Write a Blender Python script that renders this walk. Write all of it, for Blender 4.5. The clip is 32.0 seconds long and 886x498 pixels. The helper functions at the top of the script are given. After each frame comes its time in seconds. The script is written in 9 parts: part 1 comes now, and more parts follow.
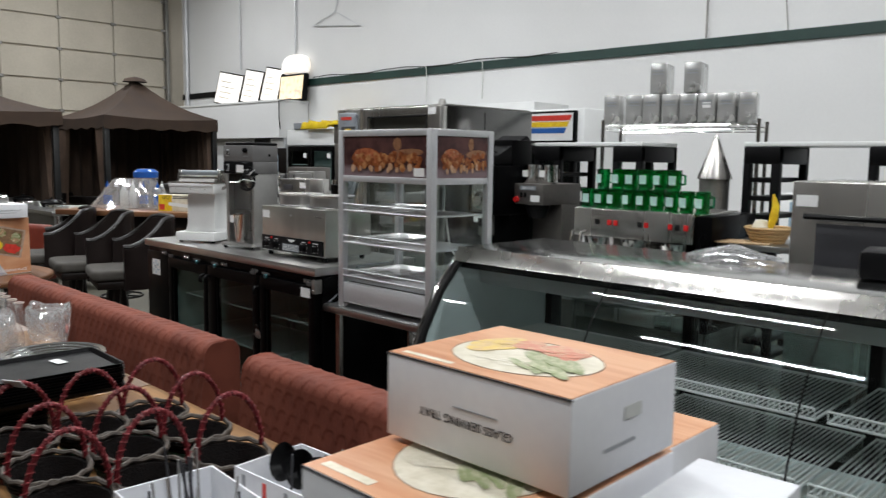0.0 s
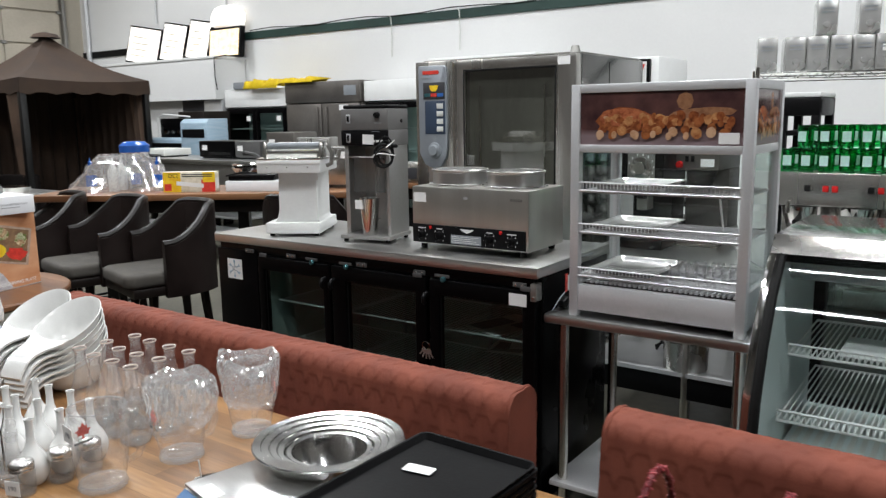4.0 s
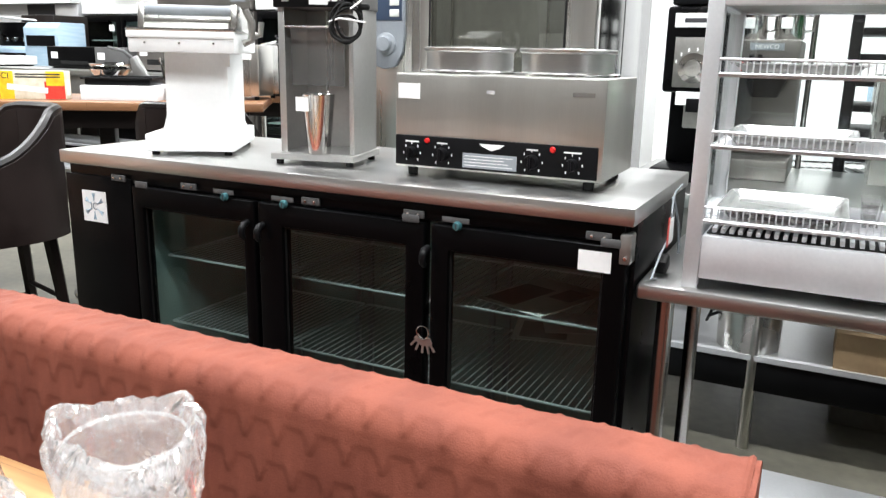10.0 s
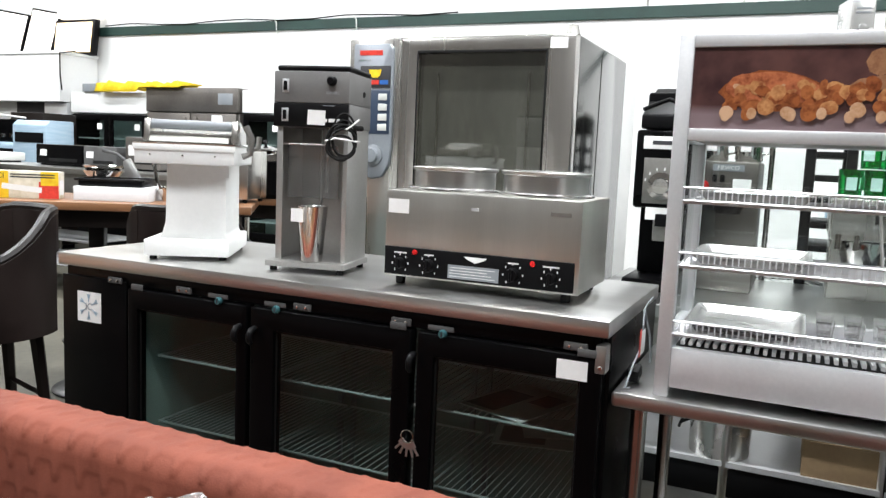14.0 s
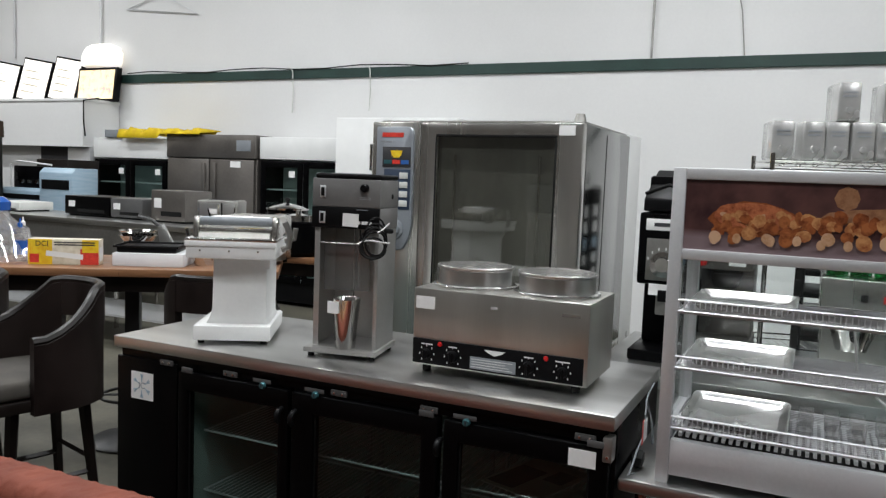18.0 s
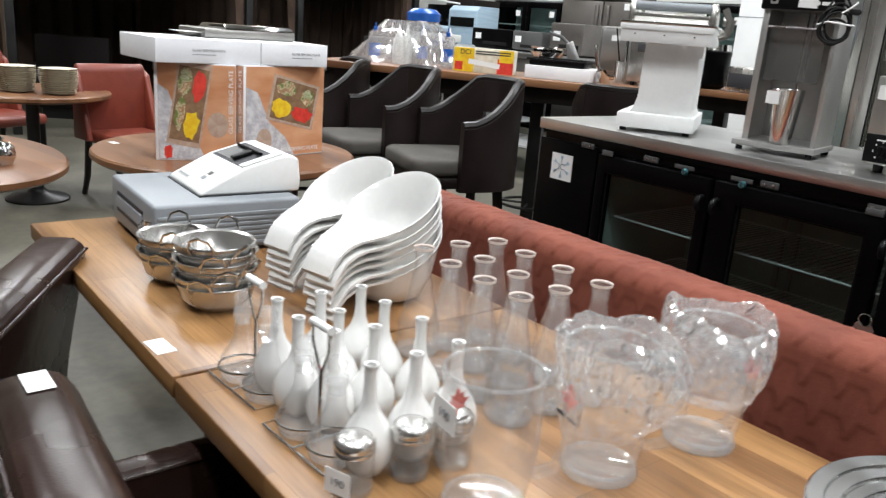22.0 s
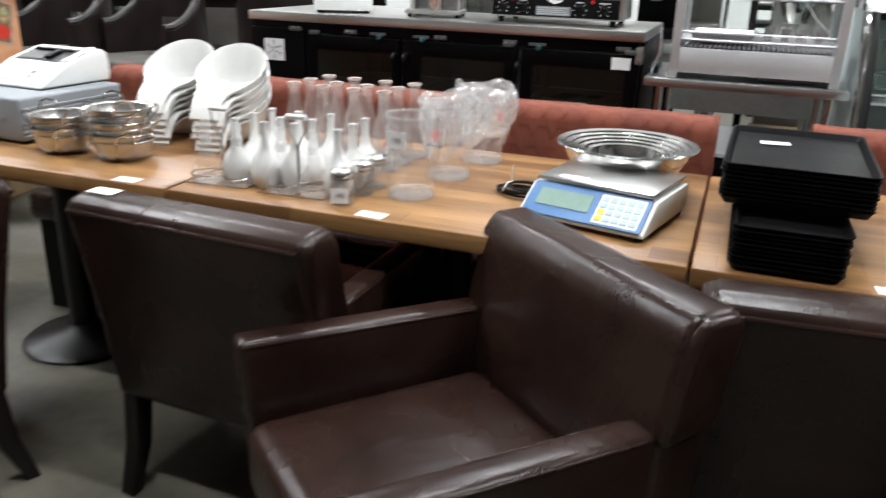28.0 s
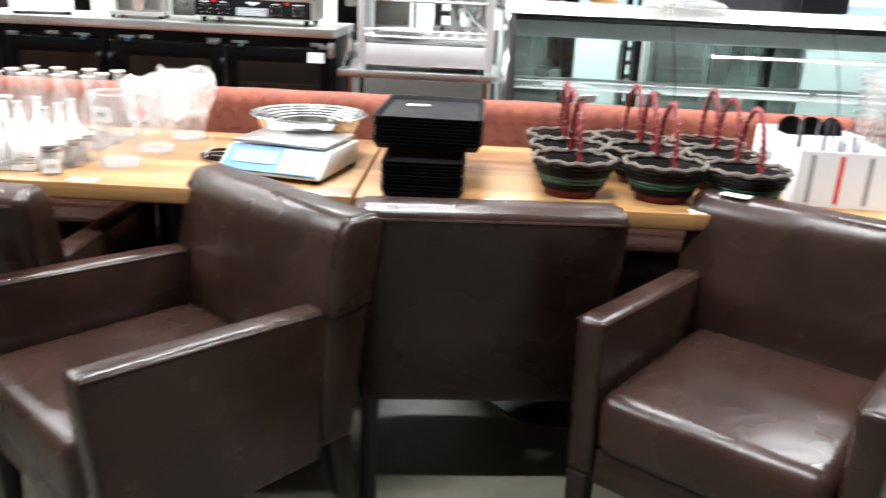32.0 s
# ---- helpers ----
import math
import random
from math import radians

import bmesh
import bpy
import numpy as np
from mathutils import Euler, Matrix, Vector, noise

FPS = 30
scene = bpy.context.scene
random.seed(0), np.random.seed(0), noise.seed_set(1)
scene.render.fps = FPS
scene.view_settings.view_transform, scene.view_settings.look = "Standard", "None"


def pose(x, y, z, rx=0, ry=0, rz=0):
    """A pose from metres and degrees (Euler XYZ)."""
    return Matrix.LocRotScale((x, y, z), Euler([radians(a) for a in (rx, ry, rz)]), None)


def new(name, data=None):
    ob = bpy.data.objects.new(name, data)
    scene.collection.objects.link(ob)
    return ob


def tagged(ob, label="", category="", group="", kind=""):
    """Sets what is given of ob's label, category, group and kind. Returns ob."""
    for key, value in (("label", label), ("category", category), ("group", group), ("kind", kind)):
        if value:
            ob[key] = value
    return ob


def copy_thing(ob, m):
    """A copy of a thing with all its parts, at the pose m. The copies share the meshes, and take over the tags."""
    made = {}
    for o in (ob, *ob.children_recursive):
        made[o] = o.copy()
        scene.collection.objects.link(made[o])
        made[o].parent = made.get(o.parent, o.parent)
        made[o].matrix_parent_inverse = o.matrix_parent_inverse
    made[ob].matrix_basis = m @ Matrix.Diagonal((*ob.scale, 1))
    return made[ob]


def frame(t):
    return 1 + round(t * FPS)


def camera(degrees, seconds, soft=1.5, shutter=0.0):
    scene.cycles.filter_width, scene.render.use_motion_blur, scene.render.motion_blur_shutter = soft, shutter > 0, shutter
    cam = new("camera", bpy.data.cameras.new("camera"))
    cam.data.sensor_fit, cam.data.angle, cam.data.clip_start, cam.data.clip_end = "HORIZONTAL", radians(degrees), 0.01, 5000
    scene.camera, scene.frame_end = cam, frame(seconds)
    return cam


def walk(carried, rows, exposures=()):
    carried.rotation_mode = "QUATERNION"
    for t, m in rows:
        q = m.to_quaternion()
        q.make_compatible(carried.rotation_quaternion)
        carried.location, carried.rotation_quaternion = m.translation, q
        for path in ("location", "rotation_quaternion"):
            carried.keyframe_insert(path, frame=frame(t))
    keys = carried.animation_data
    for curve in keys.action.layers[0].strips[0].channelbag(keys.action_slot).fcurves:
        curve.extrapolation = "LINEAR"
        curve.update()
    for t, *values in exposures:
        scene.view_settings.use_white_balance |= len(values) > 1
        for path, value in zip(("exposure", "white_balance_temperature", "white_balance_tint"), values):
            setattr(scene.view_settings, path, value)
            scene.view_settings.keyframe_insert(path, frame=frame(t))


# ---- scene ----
cam = camera(59.14, 32.0, soft=1.3, shutter=0.5)
PATH = [
    (0.0, pose(4.959, -2.298, 1.603, 83.43, -0.82, 44.35)),
    (0.5, pose(4.836, -2.389, 1.590, 84.38, -2.23, 45.21)),
    (1.0, pose(4.617, -2.422, 1.615, 84.88, -1.06, 42.45)),
    (1.5, pose(4.412, -2.553, 1.647, 83.36, 4.02, 44.18)),
    (2.0, pose(4.179, -2.589, 1.679, 80.66, 0.98, 38.84)),
    (2.5, pose(3.954, -2.570, 1.668, 81.12, 1.15, 38.66)),
    (5.0, pose(2.727, -2.554, 1.612, 79.31, 1.62, 25.21)),
    (5.5, pose(2.504, -2.465, 1.600, 79.35, 3.18, 17.77)),
    (6.0, pose(2.386, -2.395, 1.584, 79.40, 1.19, 19.05)),
    (6.5, pose(2.298, -2.194, 1.588, 78.28, -0.81, 19.43)),
    (7.0, pose(2.239, -2.066, 1.460, 79.59, -1.10, 23.88)),
    (7.5, pose(2.174, -1.994, 1.446, 77.86, -1.08, 20.36)),
    (8.0, pose(2.170, -1.907, 1.441, 77.04, -0.26, 22.83)),
    (8.5, pose(2.206, -1.798, 1.395, 75.57, -0.57, 25.63)),
    (9.0, pose(2.226, -1.743, 1.384, 75.24, -0.51, 25.97)),
    (9.5, pose(2.245, -1.724, 1.399, 74.89, -0.33, 26.47)),
    (10.0, pose(2.231, -1.717, 1.382, 75.98, -1.17, 26.59)),
    (10.5, pose(2.230, -1.709, 1.392, 77.26, -0.78, 27.20)),
    (11.0, pose(2.228, -1.724, 1.388, 78.60, -0.95, 26.84)),
    (11.5, pose(2.246, -1.738, 1.410, 79.83, -1.03, 26.77)),
    (12.0, pose(2.252, -1.756, 1.403, 80.15, -1.30, 26.75)),
    (12.5, pose(2.242, -1.759, 1.421, 80.23, -0.90, 26.12)),
    (13.0, pose(2.234, -1.788, 1.457, 79.99, -0.31, 25.91)),
    (13.5, pose(2.253, -1.797, 1.424, 81.68, -1.89, 25.82)),
    (16.0, pose(2.242, -2.056, 1.597, 85.72, -0.94, 21.53)),
    (16.5, pose(2.283, -2.043, 1.649, 87.07, -0.39, 22.64)),
    (17.0, pose(2.291, -2.053, 1.680, 85.81, -0.97, 24.23)),
    (17.5, pose(2.304, -2.063, 1.701, 83.61, -0.94, 25.85)),
    (18.0, pose(2.302, -2.071, 1.676, 84.93, -2.19, 25.47)),
    (18.5, pose(2.291, -2.063, 1.646, 84.69, -2.39, 25.45)),
    (19.0, pose(2.295, -2.046, 1.635, 83.62, -1.82, 25.54)),
    (19.5, pose(2.296, -2.060, 1.645, 83.15, -1.19, 26.19)),
    (20.0, pose(2.302, -2.088, 1.614, 81.99, -1.19, 28.57)),
    (20.5, pose(2.276, -2.114, 1.548, 78.35, -2.86, 31.30)),
    (21.0, pose(2.271, -2.163, 1.469, 77.77, -3.22, 39.83)),
    (21.5, pose(2.219, -2.190, 1.391, 74.74, -4.16, 48.75)),
    (22.0, pose(2.180, -2.235, 1.374, 74.01, -4.34, 51.99)),
    (22.5, pose(2.084, -2.364, 1.362, 73.38, -1.87, 46.30)),
    (23.0, pose(2.053, -2.451, 1.356, 72.48, -0.77, 43.30)),
    (23.5, pose(2.053, -2.505, 1.362, 74.81, -1.05, 39.61)),
    (24.0, pose(2.065, -2.520, 1.372, 73.57, -1.99, 41.09)),
    (24.5, pose(2.115, -2.551, 1.363, 72.62, -2.95, 41.56)),
    (25.0, pose(2.119, -2.568, 1.368, 74.66, -4.48, 39.00)),
    (25.5, pose(2.036, -2.594, 1.369, 75.04, -0.23, 24.91)),
    (27.5, pose(2.189, -3.135, 1.326, 74.70, -3.29, 17.32)),
    (28.0, pose(2.237, -3.323, 1.303, 69.76, -1.64, 20.69)),
    (28.5, pose(2.334, -3.497, 1.293, 70.84, -1.52, 29.87)),
    (29.0, pose(2.438, -3.617, 1.300, 71.26, -2.86, 37.05)),
    (29.5, pose(2.469, -3.638, 1.283, 72.57, -3.08, 40.85)),
    (30.0, pose(2.483, -3.600, 1.261, 70.14, -2.67, 38.33)),
    (30.5, pose(2.454, -3.609, 1.253, 70.56, -0.38, 28.42)),
    (31.0, pose(2.386, -3.706, 1.260, 69.43, -0.53, 15.11)),
    (31.5, pose(2.402, -3.779, 1.278, 70.56, -1.35, 8.88)),
    (32.0, pose(2.464, -3.727, 1.266, 71.49, -2.60, 1.69)),
]
EXPOSURES = [(0.0, -0.6), (1.0, -0.55), (2.0, -0.44), (5.0, -0.2), (6.0, -0.04), (7.0, 0.2), (8.0, 0.78), (9.0, 0.94), (12.0, 0.88), (13.5, 0.7), (16.0, -0.35), (17.0, -0.52), (19.0, -0.5), (20.0, -0.42), (21.0, 0.12), (23.0, -0.1), (25.5, -0.08), (27.5, 0.1), (28.2, 0.3), (29.0, 0.75), (30.0, 0.8), (32.0, 1.4)]
walk(cam, PATH, EXPOSURES)

# ---- light ----
world = bpy.data.worlds.new("hall_air")
scene.world = world
world.use_nodes = True
world.node_tree.nodes["Background"].inputs[0].default_value = (0.75, 0.8, 0.85, 1)
world.node_tree.nodes["Background"].inputs[1].default_value = 0.02

CEIL = 6.4
LAMP_W = 188.0
# The last two, at x = -8.6, are added to brighten the west wall and gazebos.
LAMP_ROWS = [(-3.6, -3.4), (-3.6, -0.2), (-3.6, 3.2), (1.6, -3.4), (1.6, -0.2), (1.6, 3.2), (6.4, -2.2), (6.4, 2.0), (-8.6, 0.0), (-8.6, 3.4)]


# ---- materials ----
def rgb(c):
    return (c[0], c[1], c[2], 1.0) if len(c) == 3 else c


def mat(name, a, b=None, rough=0.5, metal=0.0, scale=8.0, grain=90.0, bump=0.05, rvar=0.12, stretch=(1, 1, 1), coat=0.0, sheen=0.0, contrast=(0.35, 0.65), spec=0.5):
    """A surface with cloudy variation from colour a to b, fine grain, uneven gloss and relief."""
    m = bpy.data.materials.new(name)
    m.use_nodes = True
    nt = m.node_tree
    n, l = nt.nodes, nt.links
    p = n["Principled BSDF"]
    b = b or tuple(x * 0.82 for x in a)
    tc = n.new("ShaderNodeTexCoord")
    mp = n.new("ShaderNodeMapping")
    mp.inputs["Scale"].default_value = stretch
    l.new(tc.outputs["Object"], mp.inputs[0])
    big = n.new("ShaderNodeTexNoise")
    big.inputs["Scale"].default_value = scale
    big.inputs["Detail"].default_value = 4
    fine = n.new("ShaderNodeTexNoise")
    fine.inputs["Scale"].default_value = grain
    fine.inputs["Detail"].default_value = 3
    for t in (big, fine):
        l.new(mp.outputs[0], t.inputs["Vector"])
    add = n.new("ShaderNodeMath")
    add.operation = "MULTIPLY_ADD"
    add.inputs[1].default_value = 0.35
    l.new(fine.outputs[0], add.inputs[0])
    l.new(big.outputs[0], add.inputs[2])
    ramp = n.new("ShaderNodeValToRGB")
    ramp.color_ramp.elements[0].position, ramp.color_ramp.elements[1].position = contrast[0] + 0.17, contrast[1] + 0.17
    ramp.color_ramp.elements[0].color, ramp.color_ramp.elements[1].color = rgb(b), rgb(a)
    l.new(add.outputs[0], ramp.inputs[0])
    l.new(ramp.outputs[0], p.inputs["Base Color"])
    rr = n.new("ShaderNodeMapRange")
    rr.inputs["To Min"].default_value, rr.inputs["To Max"].default_value = max(0.02, rough - rvar), min(1, rough + rvar)
    l.new(big.outputs[0], rr.inputs[0])
    l.new(rr.outputs[0], p.inputs["Roughness"])
    p.inputs["Metallic"].default_value = metal
    p.inputs["Coat Weight"].default_value = coat
    p.inputs["Coat Roughness"].default_value = 0.15
    p.inputs["Sheen Weight"].default_value = sheen
    p.inputs["Specular IOR Level"].default_value = spec
    if bump:
        bp = n.new("ShaderNodeBump")
        bp.inputs["Strength"].default_value = bump
        bp.inputs["Distance"].default_value = 0.01
        l.new(fine.outputs[0], bp.inputs["Height"])
        l.new(bp.outputs[0], p.inputs["Normal"])
    return m


def pane_glass(name, tint, gloss=0.5, rough=0.02, bend=3.5):
    """A thin pane: clear with its tint, and a gloss that grows to grazing angles."""
    m = bpy.data.materials.new(name)
    m.use_nodes = True
    n, l = m.node_tree.nodes, m.node_tree.links
    n.remove(n["Principled BSDF"])
    out = n["Material Output"]
    tr, gl, mx, fr, pw, mu = (n.new("ShaderNode" + k) for k in ("BsdfTransparent", "BsdfGlossy", "MixShader", "LayerWeight", "Math", "Math"))
    tr.inputs[0].default_value = rgb(tint)
    gl.inputs["Roughness"].default_value = rough
    fr.inputs[0].default_value = 0.5
    pw.operation = "POWER"
    pw.inputs[1].default_value = bend
    mu.operation = "MULTIPLY_ADD"
    mu.inputs[1].default_value = gloss * 0.7
    mu.inputs[2].default_value = gloss * 0.085
    mu.use_clamp = True
    l.new(fr.outputs["Facing"], pw.inputs[0])
    l.new(pw.outputs[0], mu.inputs[0])
    l.new(mu.outputs[0], mx.inputs[0])
    l.new(tr.outputs[0], mx.inputs[1])
    l.new(gl.outputs[0], mx.inputs[2])
    l.new(mx.outputs[0], out.inputs[0])
    return m


def solid_glass(name, colour=(1, 1, 1), rough=0.0, ior=1.45):
    m = bpy.data.materials.new(name)
    m.use_nodes = True
    p = m.node_tree.nodes["Principled BSDF"]
    p.inputs["Base Color"].default_value = rgb(colour)
    p.inputs["Transmission Weight"].default_value = 1.0
    p.inputs["Roughness"].default_value = rough
    p.inputs["IOR"].default_value = ior
    return m


def clear_shell(name, tint, gloss, haze, rough=0.03, white=(0.95, 0.955, 0.96), bend=2.4):
    """A thin clear wall: lets light through, whitened by haze, with bright edges and reflections."""
    m = pane_glass(name, tint, gloss, rough, bend)
    n, l = m.node_tree.nodes, m.node_tree.links
    mix = next(k for k in n if k.bl_idname == "ShaderNodeMixShader")
    clear = next(k for k in n if k.bl_idname == "ShaderNodeBsdfTransparent")
    milk, inner = n.new("ShaderNodeBsdfTranslucent"), n.new("ShaderNodeMixShader")
    face, both = n.new("ShaderNodeBsdfDiffuse"), n.new("ShaderNodeMixShader")
    milk.inputs[0].default_value = face.inputs[0].default_value = rgb(white)
    l.new(milk.outputs[0], both.inputs[1])
    l.new(face.outputs[0], both.inputs[2])
    inner.inputs[0].default_value = haze
    l.new(clear.outputs[0], inner.inputs[1])
    l.new(both.outputs[0], inner.inputs[2])
    l.new(inner.outputs[0], mix.inputs[1])
    return m


def wrap_film(name):
    """Crumpled clear plastic film."""
    m = clear_shell(name, (0.995, 0.996, 0.997), 1.0, 0.2, 0.1, bend=2.0)
    n, l = m.node_tree.nodes, m.node_tree.links
    tc, vo, bp = n.new("ShaderNodeTexCoord"), n.new("ShaderNodeTexNoise"), n.new("ShaderNodeBump")
    vo.inputs["Scale"].default_value = 30
    vo.inputs["Distortion"].default_value = 2.0
    bp.inputs["Strength"].default_value = 1.0
    bp.inputs["Distance"].default_value = 0.03
    l.new(tc.outputs["Object"], vo.inputs["Vector"])
    l.new(vo.outputs[0], bp.inputs["Height"])
    for k in n:
        if k.bl_idname in ("ShaderNodeBsdfGlossy", "ShaderNodeLayerWeight"):
            l.new(bp.outputs[0], k.inputs["Normal"])
    return m


def creased_leather(name, a, b):
    """Worn padded leather: soft broad dents, fine pores and uneven polish."""
    m = mat(name, a, b, rough=0.27, scale=4, grain=260, bump=0.05, rvar=0.08, spec=0.3)
    n, l = m.node_tree.nodes, m.node_tree.links
    pores = next(k for k in n if k.bl_idname == "ShaderNodeBump")
    tc, dents, bp = n.new("ShaderNodeTexCoord"), n.new("ShaderNodeTexNoise"), n.new("ShaderNodeBump")
    dents.inputs["Scale"].default_value = 9
    dents.inputs["Detail"].default_value = 2
    dents.inputs["Distortion"].default_value = 0.6
    bp.inputs["Strength"].default_value = 0.16
    bp.inputs["Distance"].default_value = 0.02
    l.new(tc.outputs["Object"], dents.inputs["Vector"])
    l.new(dents.outputs[0], bp.inputs["Height"])
    l.new(bp.outputs[0], pores.inputs["Normal"])
    return m


def glow(name, colour, strength, scale=6.0, other=None):
    """A lit sign face with soft blotches of print."""
    m = bpy.data.materials.new(name)
    m.use_nodes = True
    n, l = m.node_tree.nodes, m.node_tree.links
    p = n["Principled BSDF"]
    tc, no, ra = n.new("ShaderNodeTexCoord"), n.new("ShaderNodeTexNoise"), n.new("ShaderNodeValToRGB")
    no.inputs["Scale"].default_value = scale
    no.inputs["Detail"].default_value = 5
    l.new(tc.outputs["Object"], no.inputs["Vector"])
    ra.color_ramp.elements[0].position, ra.color_ramp.elements[1].position = 0.38, 0.5
    ra.color_ramp.elements[0].color, ra.color_ramp.elements[1].color = rgb(other or colour), rgb(colour)
    l.new(no.outputs[0], ra.inputs[0])
    l.new(ra.outputs[0], p.inputs["Emission Color"])
    p.inputs["Emission Strength"].default_value = strength
    p.inputs["Base Color"].default_value = (0.7, 0.7, 0.7, 1)
    return m


def wood(name, a, b, axis=0, ring=14.0, rough=0.35, board=0.09):
    """Butcher-block boards: staves of differing tone with grain along one axis."""
    m = mat(name, a, b, rough=rough, scale=3.0, grain=30.0, bump=0.03, stretch=(0.25, 4, 4) if axis == 0 else (4, 0.25, 4))
    n, l = m.node_tree.nodes, m.node_tree.links
    p = n["Principled BSDF"]
    src = p.inputs["Base Color"].links[0].from_socket
    tc, br, mx = n.new("ShaderNodeTexCoord"), n.new("ShaderNodeTexBrick"), n.new("ShaderNodeMix")
    br.inputs["Scale"].default_value = 1.0
    br.inputs["Brick Width"].default_value = 0.55
    br.inputs["Row Height"].default_value = board
    br.inputs["Mortar Size"].default_value = 0.0006
    br.inputs["Color1"].default_value = (0.54, 0.47, 0.42, 1)
    br.inputs["Color2"].default_value = (1.1, 1.1, 1.05, 1)
    br.inputs["Mortar"].default_value = (0.3, 0.25, 0.2, 1)
    l.new(tc.outputs["Object"], br.inputs["Vector"])
    mx.data_type = "RGBA"
    mx.blend_type = "MULTIPLY"
    mx.inputs[0].default_value = 0.85
    l.new(src, mx.inputs[6])
    l.new(br.outputs[0], mx.inputs[7])
    l.new(mx.outputs[2], p.inputs["Base Color"])
    return m


M = {}
M["steel"] = mat("brushed_steel", (0.62, 0.605, 0.575), (0.57, 0.555, 0.525), rough=0.27, metal=1, scale=1.2, grain=60, bump=0.003, stretch=(7, 7, 0.12), rvar=0.05)
M["steel_h"] = mat("brushed_steel_flat", (0.6, 0.6, 0.59), (0.53, 0.53, 0.52), rough=0.3, metal=1, scale=1.6, grain=60, bump=0.0, stretch=(0.12, 7, 7), rvar=0.06)
M["chrome"] = mat("polished_steel", (0.78, 0.77, 0.75), (0.68, 0.67, 0.65), rough=0.1, metal=1, scale=6, grain=40, bump=0.0, rvar=0.05)
M["alu_bright"] = mat("spun_steel", (0.66, 0.65, 0.63), (0.56, 0.55, 0.53), rough=0.27, metal=0.9, scale=6, grain=60, bump=0.02, rvar=0.06)
M["mixer_steel"] = mat("satin_sheet_steel", (0.6, 0.595, 0.58), (0.52, 0.515, 0.5), rough=0.36, metal=0.85, scale=2, grain=90, bump=0.006, rvar=0.06)
M["head_grey"] = mat("mid_grey_enamel", (0.16, 0.158, 0.155), (0.13, 0.128, 0.126), rough=0.42, scale=5, grain=160, bump=0.02)
M["tray_alu"] = mat("pressed_aluminium", (0.72, 0.72, 0.71), (0.64, 0.64, 0.63), rough=0.25, metal=0.65, scale=5, grain=60, bump=0.01, rvar=0.08)
M["canopy_grey"] = mat("pale_grey_enamel", (0.5, 0.56, 0.56), (0.43, 0.49, 0.49), rough=0.4, scale=3, grain=60)
M["deli_white"] = mat("pale_cool_enamel", (0.62, 0.69, 0.69), (0.55, 0.62, 0.62), rough=0.35, scale=3, grain=60)
M["lock_teal"] = mat("teal_lock", (0.08, 0.22, 0.24), (0.05, 0.15, 0.17), rough=0.3, metal=0.6)
M["stool_leather"] = mat("black_brown_leather", (0.014, 0.009, 0.008), (0.008, 0.005, 0.0045), rough=0.4, scale=5, grain=160, bump=0.08, spec=0.3)
M["dull_steel"] = mat("dull_steel", (0.36, 0.35, 0.33), (0.27, 0.265, 0.25), rough=0.42, metal=0.9, scale=2, grain=50, bump=0.02)
M["black"] = mat("black_vinyl_steel", (0.0022, 0.0022, 0.0025), (0.0015, 0.0015, 0.0017), rough=0.3, spec=0.08, scale=4, grain=160, bump=0.03)
M["black_matte"] = mat("black_plastic", (0.005, 0.005, 0.0055), (0.0035, 0.0035, 0.004), rough=0.4, spec=0.12, scale=5, grain=200, bump=0.05)
M["rubber"] = mat("black_rubber", (0.006, 0.006, 0.006), (0.004, 0.004, 0.004), spec=0.2, rough=0.6, scale=9)
M["dark_inside"] = mat("cooler_lining", (0.29, 0.345, 0.335), (0.23, 0.28, 0.27), rough=0.4, scale=3)
M["alu"] = mat("satin_aluminium", (0.7, 0.71, 0.725), (0.62, 0.63, 0.645), rough=0.38, metal=0.5, scale=3, grain=120, bump=0.01)
M["white"] = mat("white_enamel", (0.82, 0.83, 0.82), (0.76, 0.77, 0.76), rough=0.33, scale=3, grain=80, bump=0.01)
M["porcelain"] = mat("white_porcelain", (0.72, 0.72, 0.7), (0.67, 0.67, 0.655), rough=0.16, scale=5, bump=0.0, rvar=0.05, coat=0.3)
M["paper"] = mat("white_paper", (0.84, 0.84, 0.83), (0.78, 0.78, 0.77), rough=0.8, scale=14, bump=0.02)
M["ink"] = mat("black_ink", (0.03, 0.03, 0.035), rough=0.6)
M["grey_ink"] = mat("grey_ink", (0.32, 0.33, 0.35), rough=0.6)
M["carton"] = mat("white_carton", (0.8, 0.81, 0.83), (0.74, 0.75, 0.78), rough=0.55, scale=4, grain=60, bump=0.02)
M["cardboard"] = mat("brown_cardboard", (0.42, 0.29, 0.16), (0.34, 0.23, 0.13), rough=0.8, scale=5, grain=50)
M["print"] = mat("orange_wood_print", (0.68, 0.38, 0.22), (0.52, 0.22, 0.1), rough=0.35, scale=5, grain=25, stretch=(0.4, 3, 1))
M["red_print"] = mat("red_print", (0.72, 0.06, 0.04), (0.55, 0.04, 0.03), rough=0.35, scale=30, grain=120)
M["yellow_print"] = mat("yellow_print", (0.85, 0.62, 0.03), (0.75, 0.45, 0.02), rough=0.35, scale=30)
M["brown_print"] = mat("brown_print", (0.28, 0.17, 0.09), (0.18, 0.1, 0.06), rough=0.35, scale=25)
M["cream_print"] = mat("cream_print", (0.75, 0.7, 0.58), (0.6, 0.55, 0.42), rough=0.35, scale=25)
M["leather"] = creased_leather("dark_brown_leather", (0.026, 0.0128, 0.0096), (0.0135, 0.0066, 0.005))
M["red_leather"] = mat("red_leather", (0.22, 0.045, 0.025), (0.15, 0.03, 0.02), rough=0.4, scale=5, grain=120, bump=0.1)
